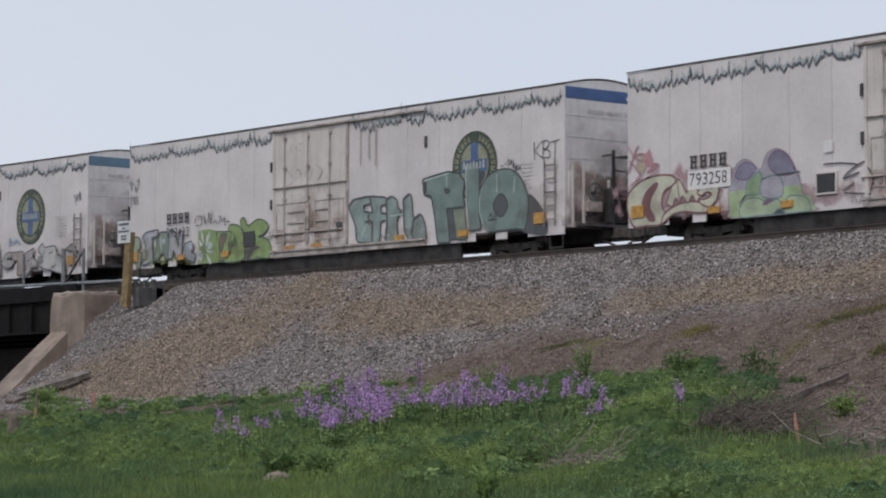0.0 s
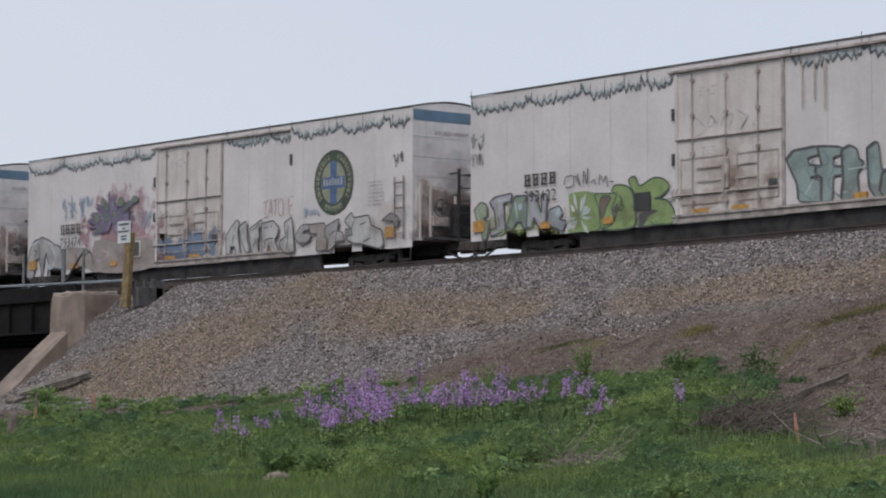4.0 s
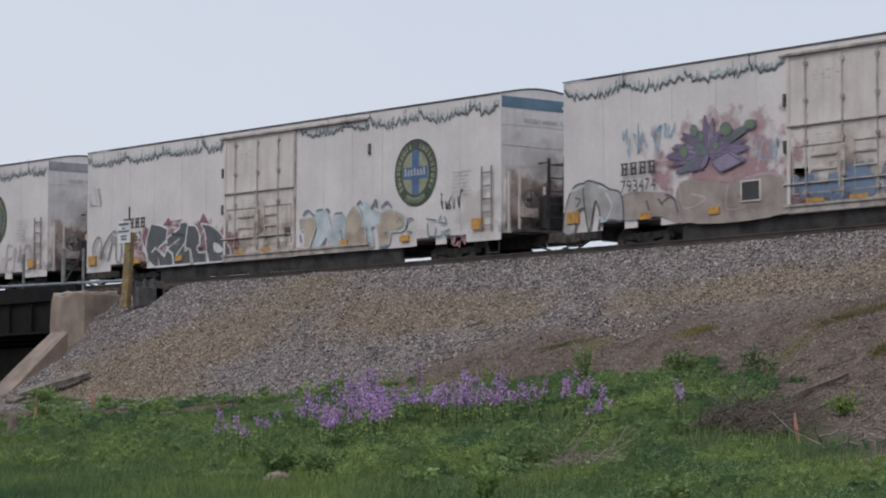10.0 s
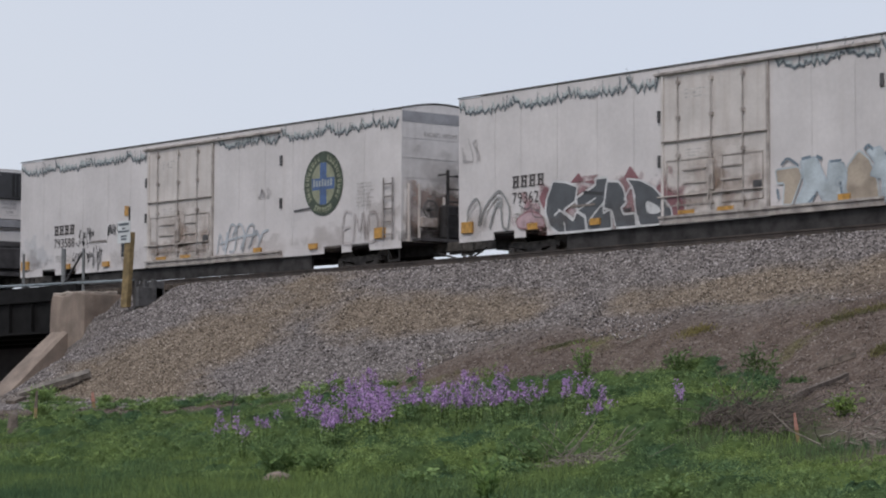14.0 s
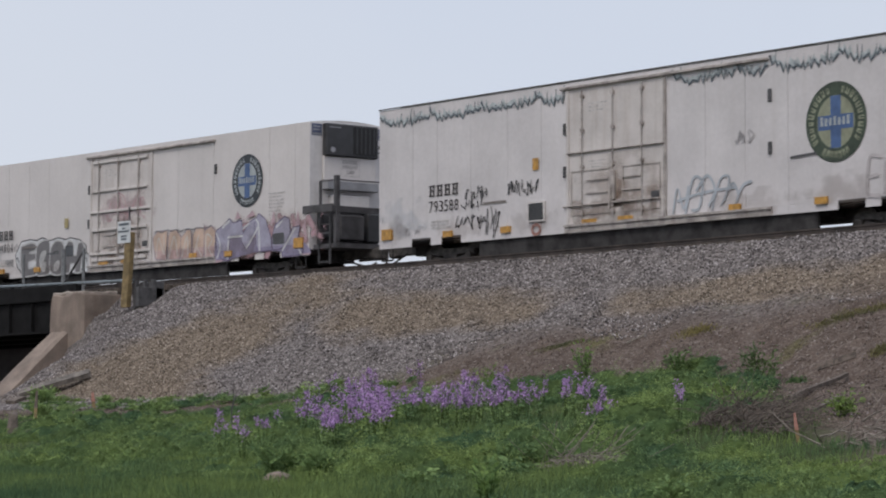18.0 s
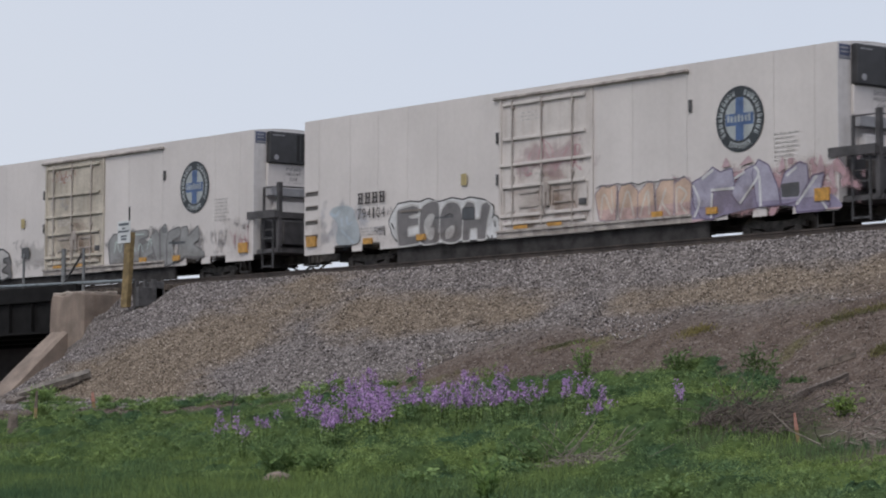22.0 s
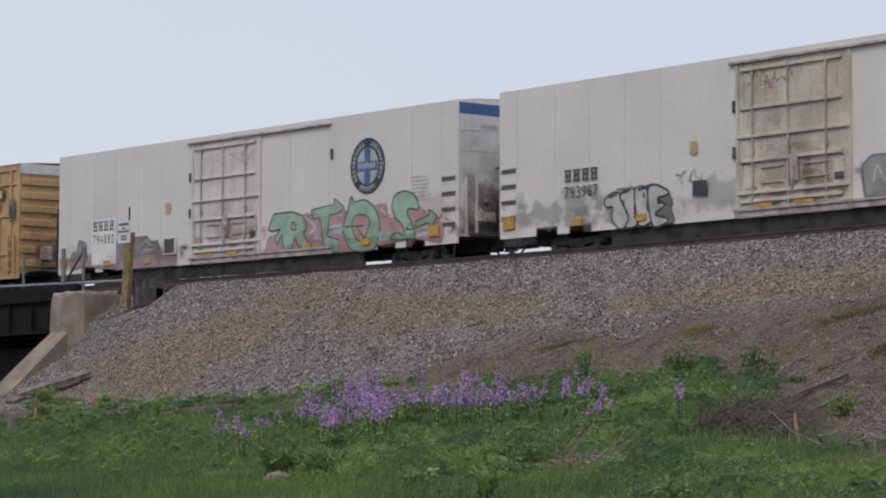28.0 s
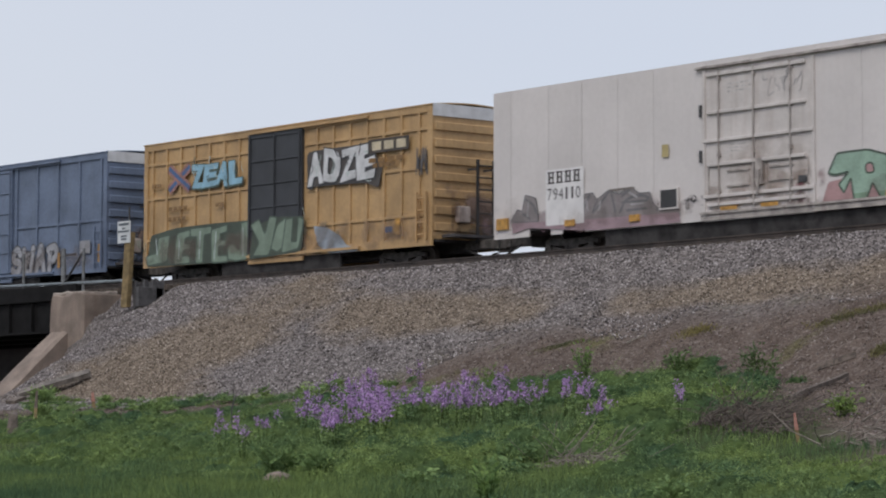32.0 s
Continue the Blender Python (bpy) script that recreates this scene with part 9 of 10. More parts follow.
    sign = np.where(np.arange(each) % 2, 1.0, -1.0)[:, None]
    d = side[:, :, None] * sign * 0.8 + run[:, :, None] * 0.7 - up * 0.25 * s_[:, None] + rng.normal(0, 0.22, c.shape)
    L = rng.uniform(*leaf, (n, m, each)) * (1.5 - 0.9 * s_) * (0.62 + 0.38 * np.clip((y - 18) / 16, 0, 1))[:, None, None]
    c = c + d * L[..., None] * 0.4
    face = np.broadcast_to((np.cross(side, run) * 0.5 + up)[:, :, None], c.shape)
    lv, lf = leaves(rng, c.reshape(-1, 3), d.reshape(-1, 3), L.ravel(), (L * rng.uniform(0.24, 0.42, L.shape)).ravel(), face.reshape(-1, 3))
    top = tagged(new(name, loops_mesh(name, lv, lf, mat)), label, "weeds", kind="stuff")
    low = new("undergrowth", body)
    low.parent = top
    tagged(low, "dark inner bodies, coloured to stand in for shade inside the plumes", kind="stuff")


grass()
weeds("ferny_weeds", 21, 2900, 400, (0.16, 0.46), (0.035, 0.08), M_WEED, "dense ferny green weeds in soft plumes on the slope", lambda x, y: y > 20.0, 1.2)
weeds("pale_plumes", 83, 620, 460, (0.28, 0.50), (0.035, 0.08), M_PALELEAF, "pale feathery plumes whose leaf colour also stands in for bright plume tops", lambda x, y: y > 22.0, 1.25)
weeds("dark_weeds", 33, 1050, 380, (0.16, 0.42), (0.035, 0.075), M_DARKLEAF, "darker clumps of weeds among the grass", lambda x, y: y > 25.0, 1.0)
weeds("fresh_weeds", 47, 900, 170, (0.08, 0.24), (0.03, 0.07), M_BRIGHT, "fresh yellow-green shoots among the weeds")
weeds("edge_weeds", 55, 8500, 380, (0.22, 0.48), (0.035, 0.075), M_WEED, "rank green weeds along the foot of the bank", lambda x, y: (y > veg_top(x) - 1.8) & (x > -53) & (x < -32))
weeds("rank_weeds", 71, 7, 520, (0.36, 0.62), (0.035, 0.08), M_WEED, "waist-high rank weeds heaped before the bare soil", flat=1.15,
      spots=[(-40.6, 38.3, 0.9), (-39.6, 38.0, 1.0), (-38.4, 37.3, 0.9), (-37.2, 36.6, 1.0), (-36.3, 36.4, 1.0), (-35.2, 35.5, 1.0), (-36.2, 37.3, 0.9), (-34.4, 34.8, 0.8), (-35.0, 34.3, 0.8), (-33.7, 33.9, 0.7), (-42.2, 38.6, 0.8), (-33.6, 31.9, 0.7), (-31.6, 29.4, 0.6)])
weeds("bank_foot_weeds", 76, 5, 400, (0.26, 0.46), (0.035, 0.08), M_WEED, "uneven tufts of green weeds on the foot of the gravel bank", flat=1.1,
      spots=[(-58.4, 38.3, 0.6), (-57.3, 38.7, 0.75), (-56.2, 38.6, 0.8), (-55.2, 38.9, 0.6), (-54.4, 38.6, 0.9), (-53.4, 38.9, 0.8), (-52.4, 39.2, 0.7), (-56.6, 37.4, 0.9), (-54.0, 37.6, 0.9), (-52.6, 38.3, 0.9), (-58.0, 36.8, 0.7), (-51.4, 39.3, 0.7),
             (-50.4, 39.5, 0.6), (-63.0, 37.7, 0.7), (-62.2, 37.0, 0.7), (-61.2, 36.2, 0.7), (-65.4, 38.6, 0.5), (-66.3, 39.0, 0.4), (-59.4, 36.0, 0.7), (-64.2, 38.2, 0.5), (-60.4, 36.7, 0.8), (-59.0, 37.4, 0.7), (-60.2, 37.5, 0.5), (-57.6, 37.6, 0.6), (-55.4, 37.8, 0.7), (-62.6, 38.0, 0.5), (-58.8, 36.9, 0.6), (-57.2, 37.0, 0.7), (-55.9, 37.0, 0.7), (-56.4, 38.0, 0.7), (-61.6, 37.2, 0.6)])
weeds("soft_mounds", 79, 9, 420, (0.24, 0.4), (0.03, 0.065), M_WEED, "soft rounded mounds of fine bright green weeds", flat=0.9,
      spots=[(-28.05, 26.87, 0.6), (-27.5, 26.6, 0.75), (-26.9, 26.5, 0.8), (-26.3, 26.3, 0.8), (-25.6, 26.0, 0.75), (-24.9, 25.9, 0.6), (-24.3, 26.1, 0.55), (-23.7, 26.3, 0.6), (-25.1, 25.2, 0.7), (-24.2, 25.2, 0.7), (-23.3, 25.5, 0.7)])
# dark clumps set where hollows lie in shade; the leaf colour supplies it
weeds("shaded_weeds", 72, 6, 420, (0.3, 0.5), (0.035, 0.08), M_DARKLEAF, "dark green weeds, their colour also standing in for shade in the hollows", flat=1.0,
      spots=[(-36.4, 37.9, 0.8), (-39.4, 38.9, 0.7), (-54.9, 35.7, 0.5), (-57.9, 34.6, 0.5), (-59.2, 34.9, 0.4), (-65.9, 38.6, 0.35), (-31.4, 22.8, 0.75), (-30.6, 22.9, 0.6), (-30.3, 26.4, 0.6), (-29.6, 25.6, 0.7), (-28.7, 24.6, 0.55), (-27.2, 22.0, 0.5), (-30.0, 24.6, 0.5), (-62.9, 37.3, 0.5), (-61.9, 36.6, 0.5)])


def bank_grass():
    """Thin olive grass in streaks across the bare soil."""
    rng = np.random.default_rng(73)
    q = np.repeat(np.array([(-41.2, 40.85, 0.5), (-37.3, 41.05, 0.7), (-36.6, 41.25, 0.9), (-35.7, 41.45, 0.9), (-34.9, 41.6, 0.8), (-45.3, 40.6, 0.7), (-35.0, 39.9, 0.25)]), 420, axis=0)
    n = len(q)
    along = rng.normal(0, 0.5, n) * q[:, 2]
    x, y = q[:, 0] + along, q[:, 1] + along * 0.22 + rng.normal(0, 0.09, n)
    a = rng.uniform(0, 6.28, n)
    tall = rng.uniform(0.03, 0.09, n)
    b = np.stack([x, y, ground_at(x, y)], -1)
    s = np.stack([np.cos(a), np.sin(a), 0 * a], -1) * 0.010
    d = np.stack([np.sin(a) * 0.04, np.cos(a) * 0.04, tall], -1)
    v = np.stack([b - s, b + s, b + d * 0.6 + s * 0.6, b + d], 1).reshape(-1, 3)
    tagged(new("bank_grass", loops_mesh("bank_grass", v, np.arange(4 * n).reshape(n, 4), M_OLIVE)), "thin olive grass and moss on the bare soil", "grass", kind="stuff")


bank_grass()


def bush(name, x, y, r, h, n, mat, seed, label):
    """A single leafy plant: stems and a dome of leaves with gaps."""
    rng = np.random.default_rng(seed)
    plant = tagged(new(name), label, "plant")
    z = float(ground_at([x], [y])[0])
    plant.location = (x, y, z - 0.03)
    bm = bmnew()
    tips = []
    for i in range(9):
        a = rng.uniform(0, 6.28)
        q = rng.uniform(0.2, 0.75) * r
        tip = (math.cos(a) * q, math.sin(a) * q, h * rng.uniform(0.6, 0.95))
        rod(bm, (math.cos(a) * 0.03, math.sin(a) * 0.03, 0), tip, 0.008, 5, 0.004)
        tips.append(tip)
    tagged(part("stems", bm, M_STALK, plant), kind="stuff")
    t = np.array(tips)[rng.integers(0, 9, n)]
    c = t * rng.uniform(0.35, 1.1, (n, 1)) + rng.normal(0, 0.16, (n, 3)) * np.array([r, r, h])
    c[:, 2] = np.abs(c[:, 2])
    o = c * np.array([1, 1, 0.4]) + rng.normal(0, 0.2, (n, 3)) * r
    L = rng.uniform(0.05, 0.13, n)
    v, f = leaves(rng, c, o, L, L * 0.45)
    ob = new("foliage", loops_mesh("foliage", v, f, mat))
    ob.parent = plant
    tagged(ob, kind="stuff")
    return plant


for i, (bx_, by_, br_, bh_, bm_) in enumerate([(-37.1, 38.6, 0.5, 0.75, M_DARKLEAF), (-40.0, 39.2, 0.55, 0.5, M_DARKLEAF), (-54.6, 35.4, 0.5, 0.45, M_WEED), (-51.0, 37.6, 0.6, 0.5, M_WEED), (-58.6, 34.8, 0.5, 0.4, M_WEED),
                                               (-65.4, 39.0, 0.45, 0.35, M_DARKLEAF), (-61.2, 38.2, 0.3, 0.25, M_WEED), (-31.4, 22.7, 0.5, 0.5, M_DARKLEAF), (-30.7, 22.9, 0.4, 0.42, M_DARKLEAF), (-29.4, 25.3, 0.6, 0.3, M_DARKLEAF), (-28.3, 24.4, 0.5, 0.26, M_WEED), (-22.4, 21.8, 0.35, 0.36, M_WEED), (-27.0, 21.6, 0.4, 0.32, M_WEED), (-62.4, 37.0, 0.45, 0.4, M_WEED), (-63.4, 37.7, 0.4, 0.35, M_WEED)]):
    bush("leafy_weed", bx_, by_, br_, bh_, 620, bm_, 100 + i, "bushy green weed at the foot of the bank")
for i, (bx_, by_, br_, bh_) in enumerate([(-43.0, 39.2, 0.35, 0.85), (-28.4, 31.4, 0.42, 0.42), (-45.4, 38.4, 0.5, 0.6), (-23.5, 19.9, 0.25, 0.55), (-26.8, 39.2, 0.3, 0.2)]):
    bush("yellow_green_weed", bx_, by_, br_, bh_, 260, M_BRIGHT, 140 + i, "fresh yellow-green weed standing out from the slope")


def rocket_variant(seed):
    """A flowering plant: several stalks with leaves below and loose violet blossom heads on top."""
    rng = np.random.default_rng(seed)
    plant = tagged(new("violet_wildflower"), "tall wildflower with loose violet blossom heads", "flower", "violet wildflowers")
    stems = 4
    pc, po, pl = [], [], []
    lc, lo, ll = [], [], []
    for i in range(stems):
        a = rng.uniform(0, 6.28)
        h = rng.uniform(0.45, 0.8)
        r = rng.uniform(0.05, 0.22)
        tip = np.array([math.cos(a) * r, math.sin(a) * r, h])
        bm = bmnew()
        rod(bm, (math.cos(a) * 0.04, math.sin(a) * 0.04, -0.03), tuple(tip), 0.007, 5, 0.004)
        part("stalk", bm, M_STALK, plant)
        k = 40
        pc.append(tip + rng.normal(0, 1, (k, 3)) * np.array([0.037, 0.037, 0.048]))
        po.append(rng.normal(0, 1, (k, 3)))
        pl.append(rng.uniform(0.026, 0.042, k))
        k = 12
        f = rng.uniform(0.1, 0.8, (k, 1))
        d = rng.normal(0, 1, (k, 3)) * np.array([1, 1, 0.3])
        lc.append(tip * f + d * 0.05)
        lo.append(d + np.array([0, 0, 0.3]))
        ll.append(rng.uniform(0.07, 0.14, k))
    v, f = leaves(rng, np.concatenate(lc), np.concatenate(lo), np.concatenate(ll), np.concatenate(ll) * 0.3)
    ob = new("leaves", loops_mesh("leaves", v, f, M_WEED))
    ob.parent = plant
    tagged(ob, kind="stuff")
    L = np.concatenate(pl)
    v, f = leaves(rng, np.concatenate(pc), np.concatenate(po), L, L * 0.85)
    ob = new("blossoms", loops_mesh("blossoms", v, f, M_PETAL))
    ob.parent = plant
    tagged(ob, "violet four-petalled blossoms", kind="stuff")
    return plant


def wildflowers():
    rng = random.Random(8)
    kinds = [rocket_variant(s) for s in (61, 62, 63, 64)]
    spots = []
    # patches: centre, spread across and along the line of sight, how many
    near = [(-36.7, 28.1, 0.5, 1.3, 12), (-35.6, 27.2, 0.35, 0.6, 6), (-39.4, 30.0, 0.6, 2.2, 14), (-42.2, 32.3, 0.4, 2.0, 8), (-43.6, 33.6, 0.3, 1.2, 5), (-39.6, 31.5, 0.2, 1.6, 5), (-38.1, 31.1, 0.14, 1.6, 5), (-36.8, 30.9, 0.42, 1.8, 11), (-40.6, 34.0, 0.3, 1.2, 5)]
    far = [(-35.0, 29.9, 0.12, 0.7, 4), (-36.0, 32.4, 0.16, 0.7, 5), (-48.4, 38.8, 0.1, 0.2, 1), (-31.2, 29.2, 0.14, 0.2, 2), (-31.6, 30.9, 0.05, 0.1, 1), (-35.4, 24.9, 0.06, 0.2, 1), (-37.4, 26.6, 0.1, 0.3, 1), (-36.7, 25.2, 0.12, 0.2, 1), (-34.9, 30.7, 0.1, 0.2, 2), (-17.7, 18.9, 0.01, 0.01, 1)]
    for cx, cy, across, along, k in near + far:
        d = math.hypot(cx, cy)
        for _ in range(k):
            p, q = rng.gauss(0, across), rng.gauss(0, along)
            spots.append((cx + (cx * q + cy * p) / d, cy + (cy * q - cx * p) / d))
    for i, (x, y) in enumerate(spots):
        z = float(ground_at([x], [y])[0])
        if y < 20:
            z -= 0.42
        m = pose(x, y, z - 0.02, rng.uniform(-5, 5), rng.uniform(-5, 5), rng.uniform(0, 360))
        if i < 4:
            kinds[i].matrix_basis = m
        else:
            copy_thing(kinds[i % 4], m)


wildflowers()

# ---- the bridge over the underpass, its abutments and wing wall ----
M_CONCRETE = material("weathered_concrete", (0.26, 0.205, 0.17), 0.85, vary=0.16, scale=1.4, fine=25, bump=0.35, streak=0.45, streak_color=(0.14, 0.095, 0.075))
M_PALECRUST = material("pale_mortar_crust", (0.40, 0.345, 0.30), 0.9, vary=0.2, scale=3, fine=25, bump=0.4)
M_GIRDER = material("black_girder_paint", (0.014, 0.0135, 0.014), 0.9, spec=0.15, vary=0.2, scale=2)
M_PIPE = material("pale_grey_blue_pipe", (0.22, 0.25, 0.27), 0.5, 0.2, vary=0.15, scale=5)
M_POST = material("grey_galvanised_post", (0.20, 0.205, 0.21), 0.5, 0.3, vary=0.15, scale=6)
M_TIMBER = material("tan_treated_timber", (0.25, 0.18, 0.085), 0.8, vary=0.18, scale=7, fine=50, bump=0.3)
M_OLDWOOD = material("grey_brown_old_timber", (0.155, 0.125, 0.105), 0.9, vary=0.25, scale=6, fine=45, bump=0.4)
M_BLEACHED = material("bleached_dead_wood", (0.27, 0.235, 0.20), 0.9, vary=0.2, scale=9)
M_GREYWOOD = material("grey_weathered_timber", (0.20, 0.175, 0.155), 0.9, vary=0.25, scale=5, fine=45, bump=0.4)
M_CRIB = material("grey_stained_crib_wood", (0.085, 0.082, 0.085), 0.85, vary=0.2, scale=5, fine=40, bump=0.3)
M_TWIG = material("dry_twig_bark", (0.175, 0.142, 0.122), 0.9, vary=0.25, scale=10)
M_ORANGE = material("orange_marking_paint", (0.40, 0.19, 0.15), 0.6, vary=0.15, scale=12)
M_SIGN = material("white_sign_face", (0.60, 0.62, 0.63), 0.4, vary=0.06)
M_SIGNINK = material("sign_lettering", (0.10, 0.12, 0.14), 0.5, vary=0.1)


def build_abutment():
    ab = tagged(new("bridge_abutment"), "weathered tan concrete bridge abutment with a sloping wing wall", "abutment")
    bm = bmnew()
    box(bm, -73.15, -71.12, 43.6, 53.4, -0.2, 6.30, bevel=0.06)
    bmesh.ops.subdivide_edges(bm, edges=[e for e in bm.edges if e.calc_length() > 1.5], cuts=14, use_grid_fill=True)
    for v in bm.verts:
        # crumbled arrises: the upper edge is worn back and broken
        worn = smooth(5.6, 6.3, v.co.z) * (0.5 + 0.5 * noise.noise(v.co * 2.3))
        v.co += Vector(noise.noise_vector(v.co * 1.4)) * 0.045
        v.co.z -= 0.14 * worn
        v.co.x += 0.10 * worn if v.co.x < -72.2 else -0.10 * worn
        v.co.y += 0.10 * worn if v.co.y < 44 else 0
    part("abutment_wall", bm, M_CONCRETE, ab)
    bm = bmnew()
    box(bm, -73.08, -71.2, 43.68, 45.4, 6.2, 6.3, bevel=0.02)
    bmesh.ops.subdivide_edges(bm, edges=[e for e in bm.edges if e.calc_length() > 0.8], cuts=12, use_grid_fill=True)
    for v in bm.verts:
        v.co.z += 0.07 * noise.noise(v.co * 3.1)
    part("broken_lip", bm, M_PALECRUST, ab, "pale broken mortar crust on the top edge")
    bm = bmnew()
    rows = []
    for i in range(15):
        k = i / 14
        y, z = 43.62 - 5.42 * k, 5.08 - 4.95 * k
        row = []
        for j in range(7):
            x = -73.15 - 0.35 * k + (1.15 + 0.3 * k) * j / 6
            row.append(bm.verts.new((x, y, z + 0.05 * noise.noise((x * 1.7, y * 1.3, 2)) - (0.08 if j in (0, 6) else 0))))
        rows.append([bm.verts.new((-73.15 - 0.35 * k, y, -0.4))] + row + [bm.verts.new((-72.0 - 0.05 * k, y, -0.4))])
    for a, b in zip(rows, rows[1:]):
        for j in range(8):
            bm.faces.new((a[j], a[j + 1], b[j + 1], b[j]))
    bm.faces.new(rows[0])
    bm.faces.new(rows[-1])
    bmesh.ops.recalc_face_normals(bm, faces=bm.faces)
    part("wing_wall", bm, M_CONCRETE, ab, "sloping concrete wing wall")
    # the underpass's shade is put into this abutment's darker concrete colour
    far = tagged(new("bridge_abutment"), "concrete abutment at the underpass's far end, shade put into its dark colour", "abutment")
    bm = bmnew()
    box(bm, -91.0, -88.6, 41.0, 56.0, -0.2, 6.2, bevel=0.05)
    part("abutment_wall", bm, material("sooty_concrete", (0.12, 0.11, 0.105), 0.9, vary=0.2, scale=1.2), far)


def build_bridge():
    br = tagged(new("railway_bridge"), "black steel girder bridge carrying both tracks over an underpass", "bridge")
    bm = bmnew()
    box(bm, -89.4, -72.2, 44.0, 53.2, RAIL - 0.42, RAIL - 0.22)
    part("deck", bm, M_GIRDER, br)
    bm = bmnew()
    box(bm, -89.4, -72.2, 44.0, 44.3, RAIL - 0.22, RAIL + 0.06)
    part("deck_kerb", bm, M_GIRDER, br)
    for y in (44.15, 46.2, 48.4, 50.5, 52.7):
        bm = bmnew()
        box(bm, -88.58, -73.2, y - 0.02, y + 0.02, RAIL - 1.40, RAIL - 0.43)
        box(bm, -88.58, -73.2, y - 0.16, y + 0.16, RAIL - 1.46, RAIL - 1.40)
        g = part("girder", bm, M_GIRDER, br)
        if y < 45:
            for i in range(11):
                bm = bmnew()
                x = -88 + i * 1.45
                box(bm, x - 0.015, x + 0.015, y - 0.15, y - 0.02, RAIL - 1.38, RAIL - 0.44)
                part("stiffener", bm, M_GIRDER, g)
    bm = bmnew()
    for i in range(6):
        x = -87 + i * 2.6
        box(bm, x - 0.06, x + 0.06, 44.2, 52.7, RAIL - 1.3, RAIL - 0.7)
    part("cross_frame", bm, M_GIRDER, br)
    bm = bmnew()
    rod(bm, (-90.5, 44.1, 6.86), (-76.9, 44.1, 6.70), 0.05, 10)
    rod(bm, (-76.9, 44.1, 6.70), (-69.0, 44.1, 6.54), 0.05, 10)
    part("conduit", bm, M_PIPE, br, "pale grey-blue conduit pipe along the deck edge")
    for x, z0, z1, r in ((-75.63, 6.2, 7.71, 0.045), (-73.12, 6.25, 7.75, 0.075), (-71.91, 6.25, 7.69, 0.05), (-79.5, 6.2, 7.75, 0.045), (-83.4, 6.2, 7.8, 0.045)):
        bm = bmnew()
        rod(bm, (x, 44.1, z0), (x, 44.1, z1), r, 8)
        part("railing_post", bm, M_POST, br)
    bm = bmnew()
    rod(bm, (-73.1, 44.1, 6.60), (-71.9, 44.1, 7.62), 0.035, 8)
    part("railing_brace", bm, M_IRON, br)


def build_sign():
    sg = tagged(new("warning_sign"), "small white warning sign on a leaning tan timber post", "sign")
    sg.location = (-69.1, 43.9, 5.7)
    bm = bmnew()
    box(bm, -0.17, 0.17, -0.08, 0.08, 0, 2.3, bevel=0.01)
    for v in bm.verts:
        v.co.x += 0.10 * v.co.z
    part("post", bm, M_TIMBER, sg)
    bm = bmnew()
    box(bm, -0.33, 0.39, -0.11, -0.085, 1.98, 2.66, bevel=0.008)
    board = part("sign_board", bm, M_SIGN, sg, "white board with rows of dark lettering")
    for q in ((-0.26, 0.32, 2.52, 2.6), (-0.06, 0.12, 2.40, 2.46), (-0.28, 0.34, 2.31, 2.37), (-0.12, 0.2, 2.16, 2.22), (-0.12, 0.2, 2.07, 2.13)):
        bm = bmnew()
        poly(bm, [(q[0], q[2]), (q[1], q[2]), (q[1], q[3]), (q[0], q[3])], -0.115)
        part("sign_bar", bm, M_SIGNINK, board)
    bm = bmnew()
    rod(bm, (0.02, 0.1, 0.2), (0.02, 0.1, 3.12), 0.03, 8)
    part("steel_rod", bm, M_IRON, sg)


def build_crib():
    cb = tagged(new("timber_crib"), "grey weathered timber crib beside the bridge end", "retaining crib")
    cb.location = (-68.4, 44.15, 5.72)
    for i, (a, b, z, h) in enumerate(((-0.55, 0.55, 0.0, 0.74), )):
        bm = bmnew()
        box(bm, a, b, 0.05, 0.35, z, h, bevel=0.02)
        part("back_board", bm, M_IRON, cb)
    for x in (-0.5, 0.05, 0.5):
        bm = bmnew()
        box(bm, x - 0.06, x + 0.06, -0.08, 0.05, -0.1, 0.80, bevel=0.01)
        part("upright", bm, M_CRIB, cb)
    bm = bmnew()
    box(bm, 0.4, 0.55, -0.6, 0.3, -0.05, 0.55, bevel=0.02)
    part("side_board", bm, M_CRIB, cb)


def beam(name, a, b, wide, high, label, category, mat, lift=0.0, roll=0.0):
    """A squared timber lying between two places on the ground, rolled with the slope."""
    a, b = Vector((*a, float(ground_at([a[0]], [a[1]])[0]) + high * 0.35 + lift)), Vector((*b, float(ground_at([b[0]], [b[1]])[0]) + high * 0.35 + lift))
    d = b - a
    bm = bmnew()
    box(bm, 0, d.length, -wide / 2, wide / 2, -high / 2, high / 2)
    bmesh.ops.subdivide_edges(bm, edges=[e for e in bm.edges if abs((e.verts[0].co - e.verts[1].co).x) > 0.1], cuts=7)
    for v in bm.verts:
        v.co += Vector(noise.noise_vector(v.co * 1.7 + a)) * 0.018
    ob = new(name, mesh_of(name, bm, mat))
    ob.matrix_world = Matrix.Translation(a) @ d.to_track_quat("X", "Z").to_matrix().to_4x4() @ Matrix.Rotation(math.radians(roll), 4, "X")
    return tagged(ob, label, category)


